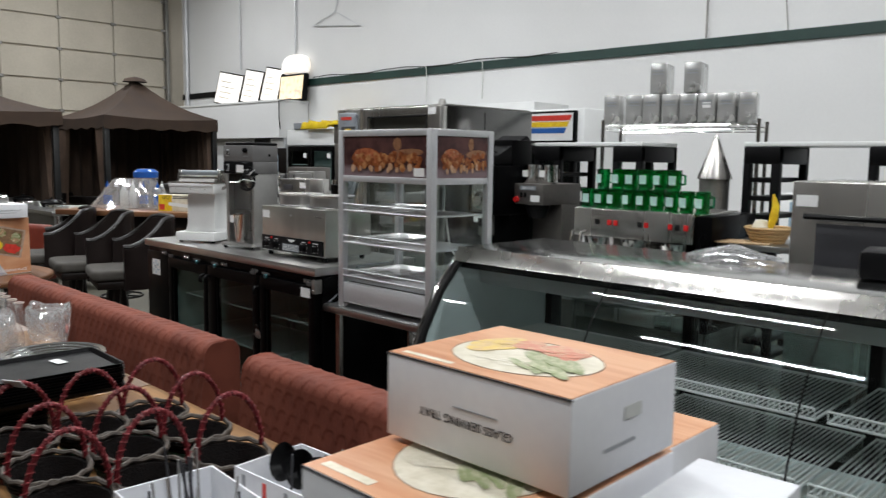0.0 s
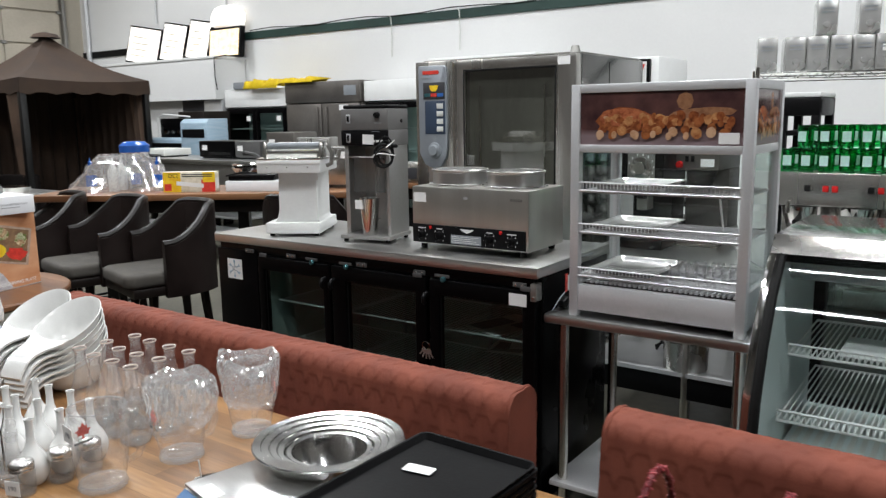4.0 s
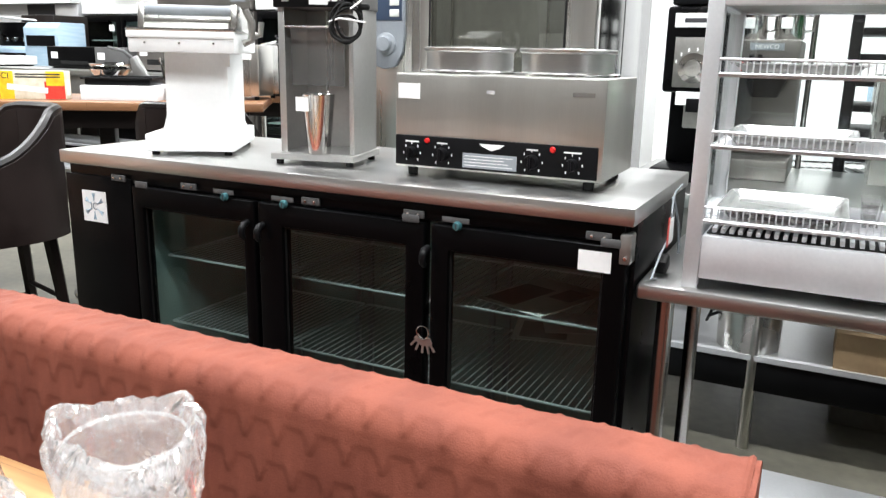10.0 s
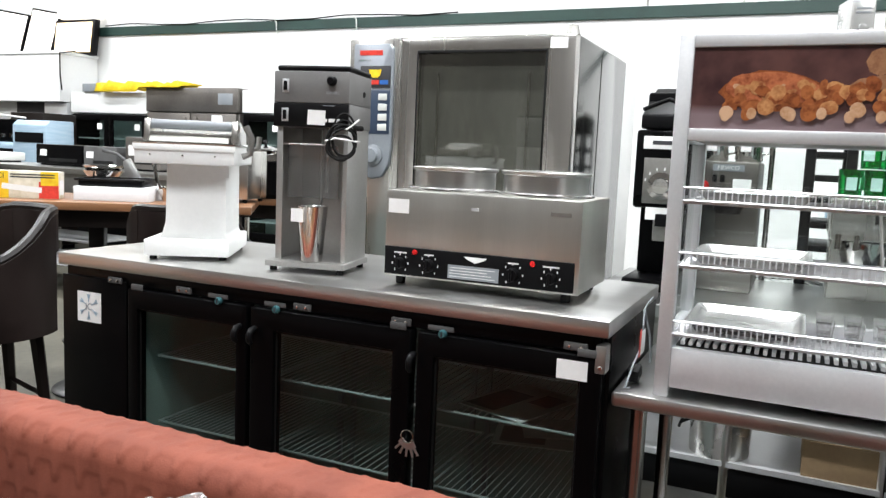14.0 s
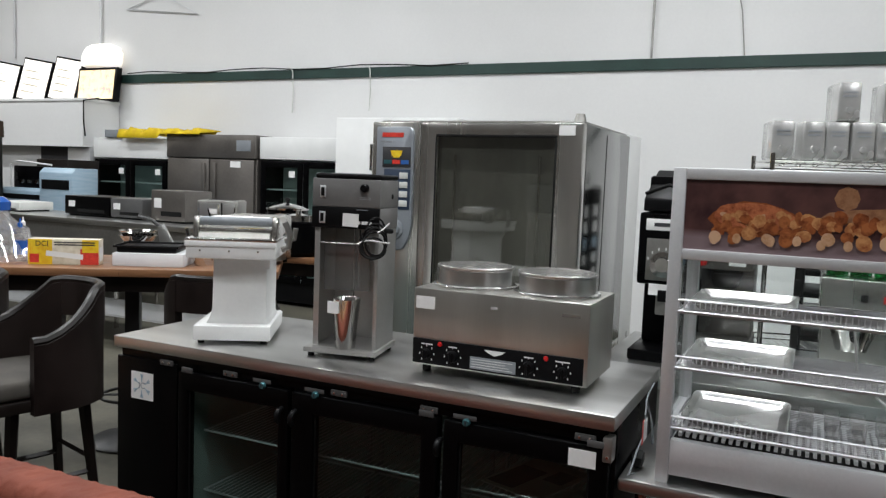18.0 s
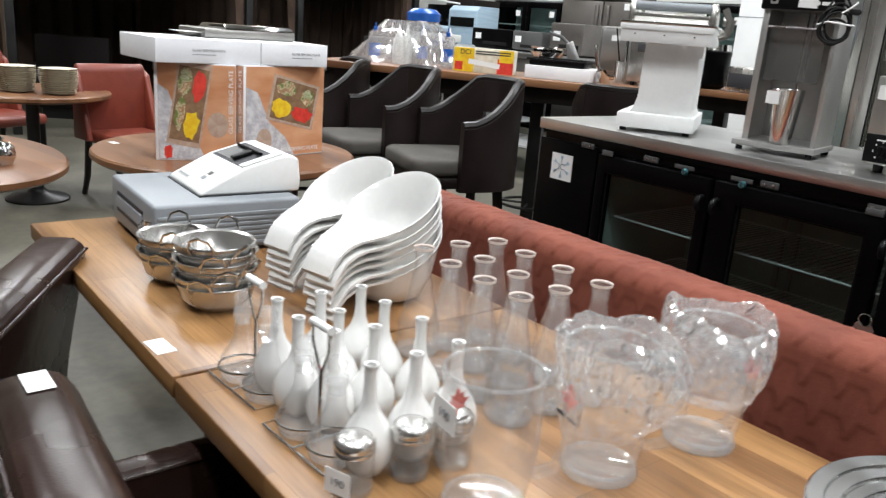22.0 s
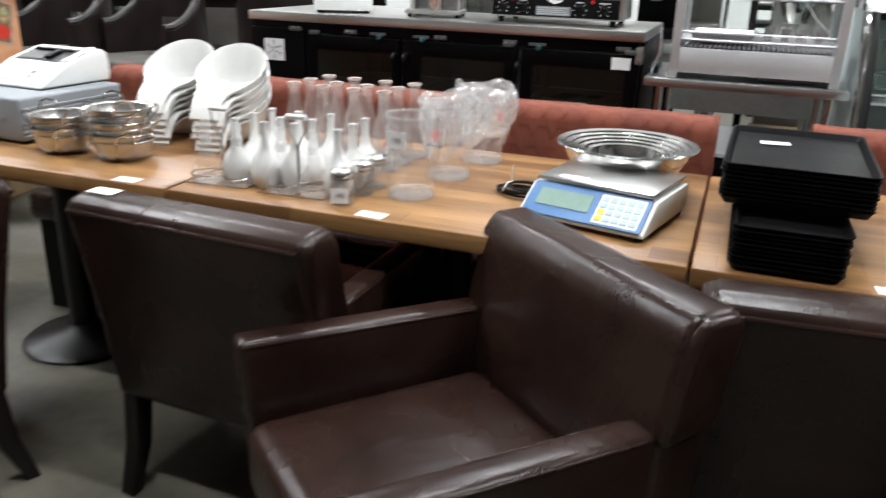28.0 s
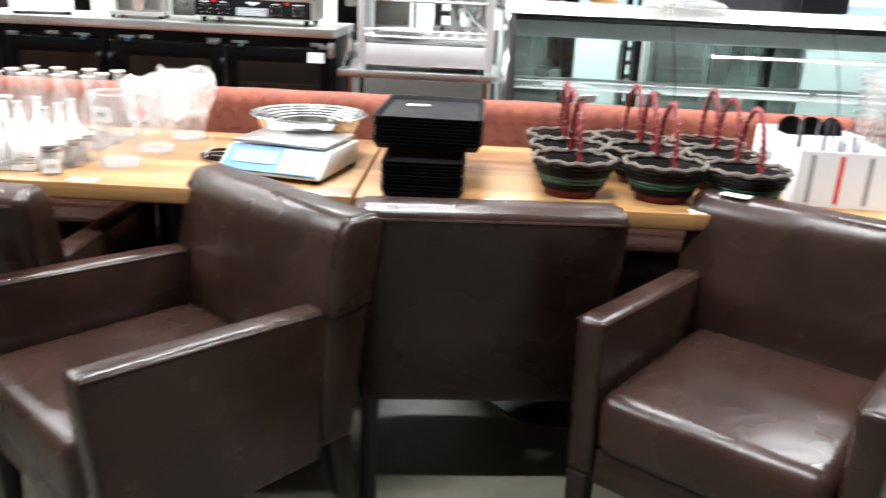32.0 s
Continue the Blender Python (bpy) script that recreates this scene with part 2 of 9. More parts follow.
M["dark_wood"] = mat("espresso_wood", (0.008, 0.005, 0.004), (0.005, 0.003, 0.0025), rough=0.4, spec=0.35, scale=4, grain=50, stretch=(3, 3, 0.4))
M["grey_cloth"] = mat("grey_seat_cloth", (0.075, 0.068, 0.058), (0.05, 0.045, 0.04), rough=0.85, scale=8, grain=300, bump=0.2)
M["oak"] = wood("butcher_block", (0.37, 0.2, 0.082), (0.165, 0.082, 0.03), 0, rough=0.34, board=0.075)
M["walnut"] = wood("brown_tabletop", (0.26, 0.125, 0.06), (0.17, 0.08, 0.04), 0, rough=0.35, board=0.12)
M["iron"] = mat("black_cast_iron", (0.005, 0.005, 0.005), (0.003, 0.003, 0.003), rough=0.4, scale=6, grain=90, bump=0.1)
M["wall"] = mat("white_wall_paint", (0.78, 0.785, 0.78), (0.72, 0.725, 0.72), rough=0.7, scale=0.7, grain=30, bump=0.03, contrast=(0.25, 0.75))
M["beige_wall"] = mat("beige_block_paint", (0.5, 0.455, 0.375), (0.42, 0.38, 0.31), rough=0.75, scale=1.0, grain=30, bump=0.08)
M["green_trim"] = mat("dark_green_rail", (0.013, 0.045, 0.036), (0.009, 0.03, 0.025), rough=0.45, scale=3, grain=40)
M["concrete"] = mat("polished_concrete", (0.135, 0.126, 0.096), (0.058, 0.055, 0.042), rough=0.52, scale=2.2, grain=22, bump=0.02, rvar=0.16, contrast=(0.3, 0.72))
# Out of view; kept dark grey to lower the bounce light.
M["ceiling"] = mat("grey_roof_deck", (0.2, 0.205, 0.21), (0.15, 0.155, 0.16), rough=0.8, scale=1.0)
M["panel_grey"] = mat("satin_blue_grey", (0.3, 0.33, 0.36), (0.26, 0.28, 0.31), rough=0.4, metal=0.4, scale=4)
M["panel_dark"] = mat("dark_blue_keys", (0.03, 0.05, 0.09), (0.025, 0.04, 0.07), rough=0.4)
M["cloth_print"] = mat("grey_cloth_print", (0.62, 0.61, 0.62), (0.42, 0.41, 0.44), rough=0.4, scale=22, grain=90, contrast=(0.4, 0.62))
M["tray_print"] = mat("glass_plate_print", (0.5, 0.38, 0.3), (0.4, 0.27, 0.2), rough=0.4, scale=30)
M["warmer_steel"] = mat("smooth_stainless", (0.66, 0.65, 0.61), (0.58, 0.57, 0.535), rough=0.33, metal=1, scale=1.5, grain=120, bump=0.004, stretch=(6, 6, 0.15), rvar=0.05)
# For the unseen east and south walls: dark so that steel and glass reflect less.
M["unseen_dark_wall"] = mat("dark_reflection_wall", (0.09, 0.08, 0.07), (0.06, 0.055, 0.05), rough=0.8, scale=0.8, grain=30, bump=0.05)
M["machine_grey"] = mat("dark_grey_hammered_paint", (0.085, 0.085, 0.085), (0.06, 0.06, 0.06), rough=0.45, scale=5, grain=160, bump=0.05)
M["steel_mirror"] = mat("bright_stainless", (0.74, 0.74, 0.73), (0.68, 0.68, 0.67), rough=0.16, metal=1, scale=2.5, grain=60, bump=0.0, stretch=(0.12, 7, 7), rvar=0.05)
M["scale_blue"] = mat("pale_blue_panel", (0.09, 0.2, 0.4), (0.07, 0.16, 0.34), rough=0.35, scale=5)
M["lip_tan"] = mat("worn_pale_rim", (0.72, 0.62, 0.56), (0.6, 0.5, 0.44), rough=0.5, scale=60)
M["brown_steel"] = mat("brown_grey_steel", (0.2, 0.185, 0.17), (0.15, 0.14, 0.13), rough=0.42, metal=0.8, scale=2, grain=50)
M["canvas"] = mat("brown_canvas", (0.048, 0.028, 0.017), (0.032, 0.018, 0.011), rough=0.9, scale=3, grain=150, bump=0.15)
M["curtain"] = mat("taupe_curtain", (0.13, 0.084, 0.058), (0.085, 0.054, 0.038), rough=0.9, scale=4, grain=150, bump=0.1)
M["blue_film"] = mat("pale_blue_film", (0.3, 0.42, 0.52), (0.36, 0.47, 0.56), rough=0.5, scale=7, grain=20, stretch=(0.5, 0.5, 5))
M["yellow"] = mat("yellow_cloth", (0.85, 0.62, 0.01), (0.75, 0.5, 0.01), rough=0.7, scale=8, grain=40, bump=0.2)
M["grey_plastic"] = mat("grey_plastic", (0.24, 0.26, 0.28), (0.2, 0.22, 0.24), rough=0.45, scale=4, grain=180, bump=0.03)
M["pale_plastic"] = mat("pale_grey_plastic", (0.62, 0.63, 0.6), (0.56, 0.57, 0.54), rough=0.42, scale=4, grain=150, bump=0.02)
M["blue"] = mat("blue_panel", (0.03, 0.13, 0.42), (0.025, 0.1, 0.34), rough=0.35, scale=5)
M["lcd"] = mat("green_lcd", (0.24, 0.34, 0.3), (0.2, 0.29, 0.25), rough=0.2, scale=5)
M["red"] = mat("red_glass_lamp", (0.6, 0.02, 0.02), rough=0.25)
M["basket_red"] = mat("red_wicker", (0.16, 0.013, 0.018), (0.08, 0.007, 0.01), rough=0.4, spec=0.3, scale=60, grain=200, bump=0.3)
# Lighter, pinker red than the hoop: its highlights are put into the binding's colour.
M["binding_red"] = mat("highlight_red_cane", (0.34, 0.06, 0.065), (0.2, 0.03, 0.034), rough=0.4, scale=60, grain=200, bump=0.2)
M["basket_dark"] = mat("dark_wicker", (0.007, 0.0045, 0.004), (0.003, 0.002, 0.0018), rough=0.6, spec=0.15, scale=60, grain=200, bump=0.4)
M["basket_rim"] = mat("weathered_cane", (0.1, 0.078, 0.06), (0.045, 0.034, 0.027), rough=0.6, scale=60, grain=200, bump=0.4)
M["basket_green"] = mat("green_wicker", (0.015, 0.1, 0.06), (0.01, 0.06, 0.04), rough=0.5, scale=60, grain=200, bump=0.3)
M["bamboo"] = mat("bamboo_stick", (0.5, 0.33, 0.15), rough=0.6)
M["mug_green"] = solid_glass("green_plastic", (0.08, 0.62, 0.26), 0.08)
M["decal"] = mat("pale_mint_decal", (0.5, 0.72, 0.66), (0.4, 0.6, 0.55), rough=0.4, scale=40)
M["blue_bottle"] = mat("blue_bottle", (0.02, 0.1, 0.4), rough=0.2)
M["tube"] = bpy.data.materials.new("fluorescent_tube")
M["tube"].use_nodes = True
M["tube"].node_tree.nodes["Principled BSDF"].inputs["Emission Color"].default_value = (1, 0.97, 0.92, 1)
M["tube"].node_tree.nodes["Principled BSDF"].inputs["Emission Strength"].default_value = 14
M["menu"] = glow("lit_menu_face", (1.0, 0.96, 0.9), 1.35, 5, (0.8, 0.66, 0.5))
M["menu_food"] = glow("lit_food_picture", (1.0, 0.72, 0.24), 1.1, 9, (0.3, 0.09, 0.015))


def food_print():
    """Printed picture of mixed salad: small blotches of greens, reds, yellows and cream."""
    m = mat("food_picture_print", (0.5, 0.4, 0.3), (0.4, 0.3, 0.2), rough=0.35, scale=20)
    n, l = m.node_tree.nodes, m.node_tree.links
    tc, vo, ra = n.new("ShaderNodeTexCoord"), n.new("ShaderNodeTexNoise"), n.new("ShaderNodeValToRGB")
    vo.inputs["Scale"].default_value = 26
    vo.inputs["Detail"].default_value = 4
    l.new(tc.outputs["Object"], vo.inputs["Vector"])
    stops = ((0.0, (0.05, 0.09, 0.02)), (0.42, (0.16, 0.2, 0.05)), (0.5, (0.5, 0.45, 0.28)), (0.56, (0.3, 0.14, 0.07)), (0.64, (0.65, 0.5, 0.3)), (1.0, (0.7, 0.65, 0.5)))
    for k, (p, c) in enumerate(stops):
        e = ra.color_ramp.elements[k] if k < 2 else ra.color_ramp.elements.new(p)
        e.position, e.color = p, rgb(c)
    l.new(vo.outputs[0], ra.inputs[0])
    l.new(ra.outputs[0], n["Principled BSDF"].inputs["Base Color"])
    return m


M["food"] = food_print()
M["pale_red_print"] = mat("faded_red_print", (0.62, 0.24, 0.16), (0.66, 0.4, 0.26), rough=0.3, scale=40, contrast=(0.4, 0.6))
M["pale_green_print"] = mat("faded_green_print", (0.3, 0.34, 0.17), (0.5, 0.5, 0.34), rough=0.3, scale=60, contrast=(0.4, 0.6))
M["pale_yellow_print"] = mat("faded_yellow_print", (0.75, 0.55, 0.16), (0.7, 0.5, 0.28), rough=0.3, scale=40, contrast=(0.4, 0.6))
# Haze puts white into clear glass and acrylic in place of bright refracted light.
M["glass"] = clear_shell("clear_glass", (0.999, 0.999, 0.999), 0.8, 0.062, 0.04, bend=2.2)
M["glass_base"] = clear_shell("thick_glass", (0.995, 0.997, 0.995), 0.55, 0.16, 0.05, bend=2.2)
M["plastic_clear"] = clear_shell("clear_acrylic", (0.999, 0.999, 0.999), 0.8, 0.062, 0.05, bend=2.2)
M["film"] = wrap_film("plastic_wrap")
M["smoky_plastic"] = clear_shell("smoky_plastic", (0.72, 0.72, 0.71), 0.5, 0.22, 0.12, (0.5, 0.5, 0.49))
M["pane"] = pane_glass("window_pane", (0.93, 0.96, 0.95), 0.6)
M["pane_dark"] = pane_glass("cooler_pane", (0.64, 0.74, 0.71), 0.42)
M["pane_oven"] = pane_glass("oven_pane", (0.74, 0.75, 0.71), 1.5)
# Same steel as the front; dark reflections of the hall are put into its colour.
M["oven_side"] = mat("reflection_dark_steel", (0.26, 0.26, 0.255), (0.2, 0.2, 0.195), rough=0.15, metal=1, scale=1.5, grain=60, bump=0.0, rvar=0.04)
M["oven_lining"] = mat("grey_oven_lining", (0.2, 0.2, 0.185), (0.13, 0.13, 0.12), rough=0.35, metal=0.3, scale=2, grain=40, stretch=(1, 1, 0.3))
M["pane_deli"] = pane_glass("curved_pane", (0.82, 0.9, 0.89), 0.55)


def bread_print():
    """Ground of the bread photograph: dim brown and mauve kitchen blur with a pale board below."""
    m = mat("bread_photo_print", (0.11, 0.05, 0.045), (0.04, 0.018, 0.02), rough=0.12, scale=7, grain=20, bump=0.0, rvar=0.02)
    n, l = m.node_tree.nodes, m.node_tree.links
    p = n["Principled BSDF"]
    src = p.inputs["Base Color"].links[0].from_socket
    tc, sep, no, ad, st, mx = (n.new("ShaderNode" + k) for k in ("TexCoord", "SeparateXYZ", "TexNoise", "Math", "ValToRGB", "Mix"))
    l.new(tc.outputs["Generated"], sep.inputs[0])
    no.inputs["Scale"].default_value = 4
    l.new(tc.outputs["Object"], no.inputs["Vector"])
    ad.operation = "MULTIPLY_ADD"
    ad.inputs[1].default_value = 0.25
    l.new(no.outputs[0], ad.inputs[0])
    l.new(sep.outputs[2], ad.inputs[2])
    st.color_ramp.elements[0].position, st.color_ramp.elements[1].position = 0.3, 0.42
    mx.data_type = "RGBA"
    l.new(ad.outputs[0], st.inputs[0])
    l.new(st.outputs[0], mx.inputs[0])
    mx.inputs[6].default_value = (0.22, 0.16, 0.17, 1)
    l.new(src, mx.inputs[7])
    l.new(mx.outputs[2], p.inputs["Base Color"])
    return m


for nm, a, b in (("crust", (0.36, 0.12, 0.04), (0.14, 0.035, 0.014)), ("bun", (0.52, 0.25, 0.1), (0.26, 0.08, 0.03)), ("egg", (0.6, 0.38, 0.24), (0.42, 0.22, 0.11)), ("pizza", (0.5, 0.16, 0.07), (0.2, 0.05, 0.02)), ("loaf", (0.3, 0.09, 0.03), (0.12, 0.03, 0.012)), ("plank", (0.34, 0.17, 0.09), (0.22, 0.1, 0.05))):
    M["photo_" + nm] = mat("printed_" + nm, a, b, rough=0.12, scale=45 if nm != "egg" else 18, grain=160, bump=0.0, rvar=0.02, contrast=(0.3, 0.6))
M["bread"] = bread_print()


# ---- shapes ----
def link(name, bm, material, parent=None, label="", smooth=False, m=None):
    me = bpy.data.meshes.new(name)
    bm.to_mesh(me)
    bm.free()
    me.materials.append(M[material])
    if smooth:
        for f in me.polygons:
            f.use_smooth = True
        me.set_sharp_from_angle(angle=radians(40))
    ob = new(name, me)
    if parent is not None:
        ob.parent = parent
    if m is not None:
        ob.matrix_basis = m
    if label:
        ob["label"] = label
    return ob


def part(name, bm, material, parent, label="", smooth=True, m=None):
    return link(name, bm, material, parent, label, smooth, m)


def thing(name, label, category, m=None, group="", kind=""):
    ob = new(name)
    ob.empty_display_size = 0.1
    if m is not None:
        ob.matrix_basis = m
    return tagged(ob, label, category, group, kind)


def solo(name, bm, material, label, category, group="", kind="", m=None, smooth=True):
    return tagged(link(name, bm, material, None, "", smooth, m), label, category, group, kind)


def B(*boxes, bevel=0.0, seg=2):
    """Boxes (x0, x1, y0, y1, z0, z1) in one mesh, edges rounded by bevel."""
    bm = bmesh.new()
    for x0, x1, y0, y1, z0, z1 in boxes:
        r = bmesh.ops.create_cube(bm, size=1.0)
        bmesh.ops.scale(bm, vec=(x1 - x0, y1 - y0, z1 - z0), verts=r["verts"])
        bmesh.ops.translate(bm, vec=((x0 + x1) / 2, (y0 + y1) / 2, (z0 + z1) / 2), verts=r["verts"])
    if bevel:
        bmesh.ops.bevel(bm, geom=bm.edges[:], offset=bevel, segments=seg, profile=0.5, affect="EDGES", clamp_overlap=True)
    return bm


def L(profile, seg=24, centre=(0, 0, 0), sx=1.0, sy=1.0, bm=None):
    """Turned shape from (radius, height) pairs."""
    bm = bm or bmesh.new()
    rings = []
    for r, z in profile:
        if r < 1e-5:
            rings.append([bm.verts.new((centre[0], centre[1], centre[2] + z))])
        else:
            rings.append([bm.verts.new((centre[0] + sx * r * math.cos(2 * math.pi * k / seg), centre[1] + sy * r * math.sin(2 * math.pi * k / seg), centre[2] + z)) for k in range(seg)])
    for a, b in zip(rings, rings[1:]):
        for k in range(seg):
            j = (k + 1) % seg
            if len(a) == 1 and len(b) == 1:
                continue
            if len(a) == 1:
                bm.faces.new((a[0], b[j], b[k]))
            elif len(b) == 1:
                bm.faces.new((a[k], a[j], b[0]))
            else:
                bm.faces.new((a[k], a[j], b[j], b[k]))
    bmesh.ops.recalc_face_normals(bm, faces=bm.faces[:])
    return bm


def T(points, r=0.005, seg=8, closed=False, bm=None):
    """A round bar along points."""
    bm = bm or bmesh.new()
    pts = [Vector(p) for p in points]
    n = len(pts)
    rings = []
    prev = None
    for i, p in enumerate(pts):
        a = pts[(i - 1) % n] if (closed or i) else p
        b = pts[(i + 1) % n] if (closed or i < n - 1) else p
        d = (b - a).normalized()
        up = prev if prev is not None else (Vector((0, 0, 1)) if abs(d.z) < 0.9 else Vector((1, 0, 0)))
        side = d.cross(up)
        if side.length < 1e-4:
            side = d.cross(Vector((0.3, 1, 0.2)))
        side.normalize()
        up = side.cross(d).normalized()
        prev = up
        rr = r[i] if isinstance(r, (list, tuple)) else r
        rings.append([bm.verts.new(p + rr * (math.cos(2 * math.pi * k / seg) * side + math.sin(2 * math.pi * k / seg) * up)) for k in range(seg)])
    pairs = list(zip(rings, rings[1:])) + ([(rings[-1], rings[0])] if closed else [])
    for a, b in pairs:
        for k in range(seg):
            j = (k + 1) % seg
            bm.faces.new((a[k], a[j], b[j], b[k]))
    if not closed:
        bm.faces.new(rings[0][::-1])
        bm.faces.new(rings[-1])
    bmesh.ops.recalc_face_normals(bm, faces=bm.faces[:])
    return bm


def E(outline, axis, a, b, bevel=0.0, seg=2):
    """A flat outline pushed along axis from a to b. The outline's two numbers are the other axes in order."""
    bm = bmesh.new()

    def put(u, v, w):
        return {"x": (w, u, v), "y": (u, w, v), "z": (u, v, w)}[axis]
    lo = [bm.verts.new(put(u, v, a)) for u, v in outline]
    hi = [bm.verts.new(put(u, v, b)) for u, v in outline]
    bm.faces.new(lo)
    bm.faces.new(hi[::-1])
    n = len(lo)
    for k in range(n):
        j = (k + 1) % n
        bm.faces.new((lo[k], hi[k], hi[j], lo[j]))
    bmesh.ops.recalc_face_normals(bm, faces=bm.faces[:])
    if bevel:
        bmesh.ops.bevel(bm, geom=bm.edges[:], offset=bevel, segments=seg, profile=0.5, affect="EDGES", clamp_overlap=True)
    return bm


def door_ring(x0, x1, z0, z1, a0, a1, c0, c1, y0, y1):
    """A door frame in one piece round the opening a0..a1, c0..c1."""
    bm = bmesh.new()
    rows = []
    for y in (y0, y1):
        rows.append([bm.verts.new((x, y, z)) for x, z in ((x0, z0), (x1, z0), (x1, z1), (x0, z1))])
        rows.append([bm.verts.new((x, y, z)) for x, z in ((a0, c0), (a1, c0), (a1, c1), (a0, c1))])
    of, jf, ob, jb = rows
    for k in range(4):
        j = (k + 1) % 4
        bm.faces.new((of[k], of[j], jf[j], jf[k]))
        bm.faces.new((ob[j], ob[k], jb[k], jb[j]))
        bm.faces.new((of[j], of[k], ob[k], ob[j]))
        bm.faces.new((jf[k], jf[j], jb[j], jb[k]))
    bmesh.ops.recalc_face_normals(bm, faces=bm.faces[:])
    bmesh.ops.bevel(bm, geom=bm.edges[:], offset=0.004, segments=2, profile=0.5, affect="EDGES", clamp_overlap=True)
    return bm


def arc(cx, cy, r, a0, a1, n):
    return [(cx + r * math.cos(radians(a0 + (a1 - a0) * k / n)), cy + r * math.sin(radians(a0 + (a1 - a0) * k / n))) for k in range(n + 1)]


def words(text, size, material, parent, m, label="", name="lettering"):
    cu = bpy.data.curves.new(name, "FONT")
    cu.body, cu.size, cu.extrude = text, size, 0.0004
    cu.align_x, cu.align_y = "CENTER", "CENTER"
    tmp = new(name, cu)
    dg = bpy.context.evaluated_depsgraph_get()
    me = bpy.data.meshes.new_from_object(tmp.evaluated_get(dg))
    bpy.data.objects.remove(tmp)
    me.materials.clear()
    me.materials.append(M[material])
    ob = new(name, me)
    ob.parent = parent
    ob.matrix_basis = m
    if label:
        ob["label"] = label
    return ob


def facing(x, y, z, rz=0):
    """Pose for flat writing that stands upright and faces -y, turned by rz."""
    return pose(x, y, z, 90, 0, rz)

# ---- structure ----
WX, WY = -12.0, 6.53
EX, SY = 9.0, -7.0
solo("floor", B((WX, EX, SY, WY, -0.2, 0.0)), "concrete", "worn polished concrete warehouse floor", "floor", kind="structure", smooth=False)
solo("wall_north", B((WX - 0.2, EX + 0.2, WY, WY + 0.2, -0.2, CEIL)), "wall", "white painted warehouse wall", "wall", kind="structure", smooth=False)
solo("wall_west", B((WX - 0.2, WX, SY, WY, -0.2, CEIL)), "beige_wall", "beige painted warehouse wall with sectional panels", "wall", kind="structure", smooth=False)
# East and south walls are out of view, added dark to shape the reflections.
solo("wall_east", B((EX, EX + 0.2, SY, WY, -0.2, CEIL)), "unseen_dark_wall", "unseen wall closing the hall, made dark to deepen reflections", "wall", kind="structure", smooth=False)
solo("wall_south", B((WX - 0.2, EX + 0.2, SY - 0.2, SY, -0.2, CEIL)), "unseen_dark_wall", "unseen wall closing the hall, made dark to deepen reflections", "wall", kind="structure", smooth=False)
solo("ceiling", B((WX - 0.2, EX + 0.2, SY - 0.2, WY + 0.2, CEIL, CEIL + 0.2)), "ceiling", "grey warehouse ceiling", "ceiling", kind="structure", smooth=False)

# green ledger rail on the wall
rail = tagged(link("trim", B((-7.3, EX - 0.01, WY - 0.035, WY, 2.925, 3.045), bevel=0.006), "green_trim"), "dark green painted wooden rail along the wall", "trim", kind="structure")
link("trim", B((WX + 0.01, -7.32, WY - 0.035, WY, 2.86, 2.98), bevel=0.006), "black_matte", rail)

# sectional door in the west wall: panels in a frame of steel
sd = thing("door_1", "closed beige sectional overhead door with ribbed panels", "overhead door", kind="structure")
DY0, DY1 = 1.6, 6.05
for r in range(9):
    for c in range(4):
        y0 = DY0 + c * (DY1 - DY0) / 4
        y1 = y0 + (DY1 - DY0) / 4
        z0 = 0.62 * r
        part("panel", B((WX, WX + 0.045, y0 + 0.012, y1 - 0.012, z0 + 0.012, z0 + 0.6), bevel=0.008, seg=1), "beige_wall", sd, smooth=False)
        part("hinge", B((WX + 0.04, WX + 0.07, y1 - 0.05, y1 + 0.05, z0 - 0.03, z0 + 0.03), bevel=0.005, seg=1), "dull_steel", sd, smooth=False)
part("track", B((WX, WX + 0.12, DY1 + 0.03, DY1 + 0.1, 0, 5.9), bevel=0.01), "dull_steel", sd)
part("track", B((WX, WX + 0.12, DY0 - 0.1, DY0 - 0.03, 0, 5.9), bevel=0.01), "dull_steel", sd)

# conduits and loose cords on the north wall
cd = thing("conduit", "thin grey electrical conduits on the white wall", "conduit", kind="structure")
for x, z0, z1, r, mt in ((0.62, 3.05, CEIL, 0.012, "dull_steel"), (-7.56, 3.5, CEIL, 0.02, "alu"), (-9.5, 3.36, CEIL, 0.016, "alu"), (-11.7, 0.0, CEIL, 0.05, "alu")):
    part("pipe", T([(x, WY - 0.02 - r, z0), (x, WY - 0.02 - r, z1)], r, 8), mt, cd)
for x, z1 in ((-4.02, 2.48), (-2.84, 2.5)):
    solo("loose_cord", T([(x - 0.03, WY - 0.05, 3.06), (x, WY - 0.05, 3.02), (x + 0.015, WY - 0.05, 2.75), (x, WY - 0.045, z1)], 0.008, 6), "pale_plastic", "short loose grey cord hanging from the rail", "cord")
solo("wall_cable", T([(-7.0 + 0.5 * k, WY - 0.045, 3.06 + 0.02 * math.sin(k * 1.7)) for k in range(12)], 0.008, 6), "black_matte", "black cable lying along the green rail", "cable")
hg = thing("wire_hanger", "bent wire coat hanger hanging on the white wall", "hanger", pose(-6.35, WY - 0.03, 3.9))
part("frame", T([(-0.68, 0, 0.09), (0.0, 0, 0.27), (0.66, 0, -0.04), (-0.68, 0, 0.09)], 0.009, 6), "alu", hg)
part("hook", T([(0, 0, 0.27), (0, 0, 0.36), (0.06, 0, 0.4), (0.05, 0, 0.47), (-0.03, 0, 0.47)], 0.009, 6), "alu", hg)
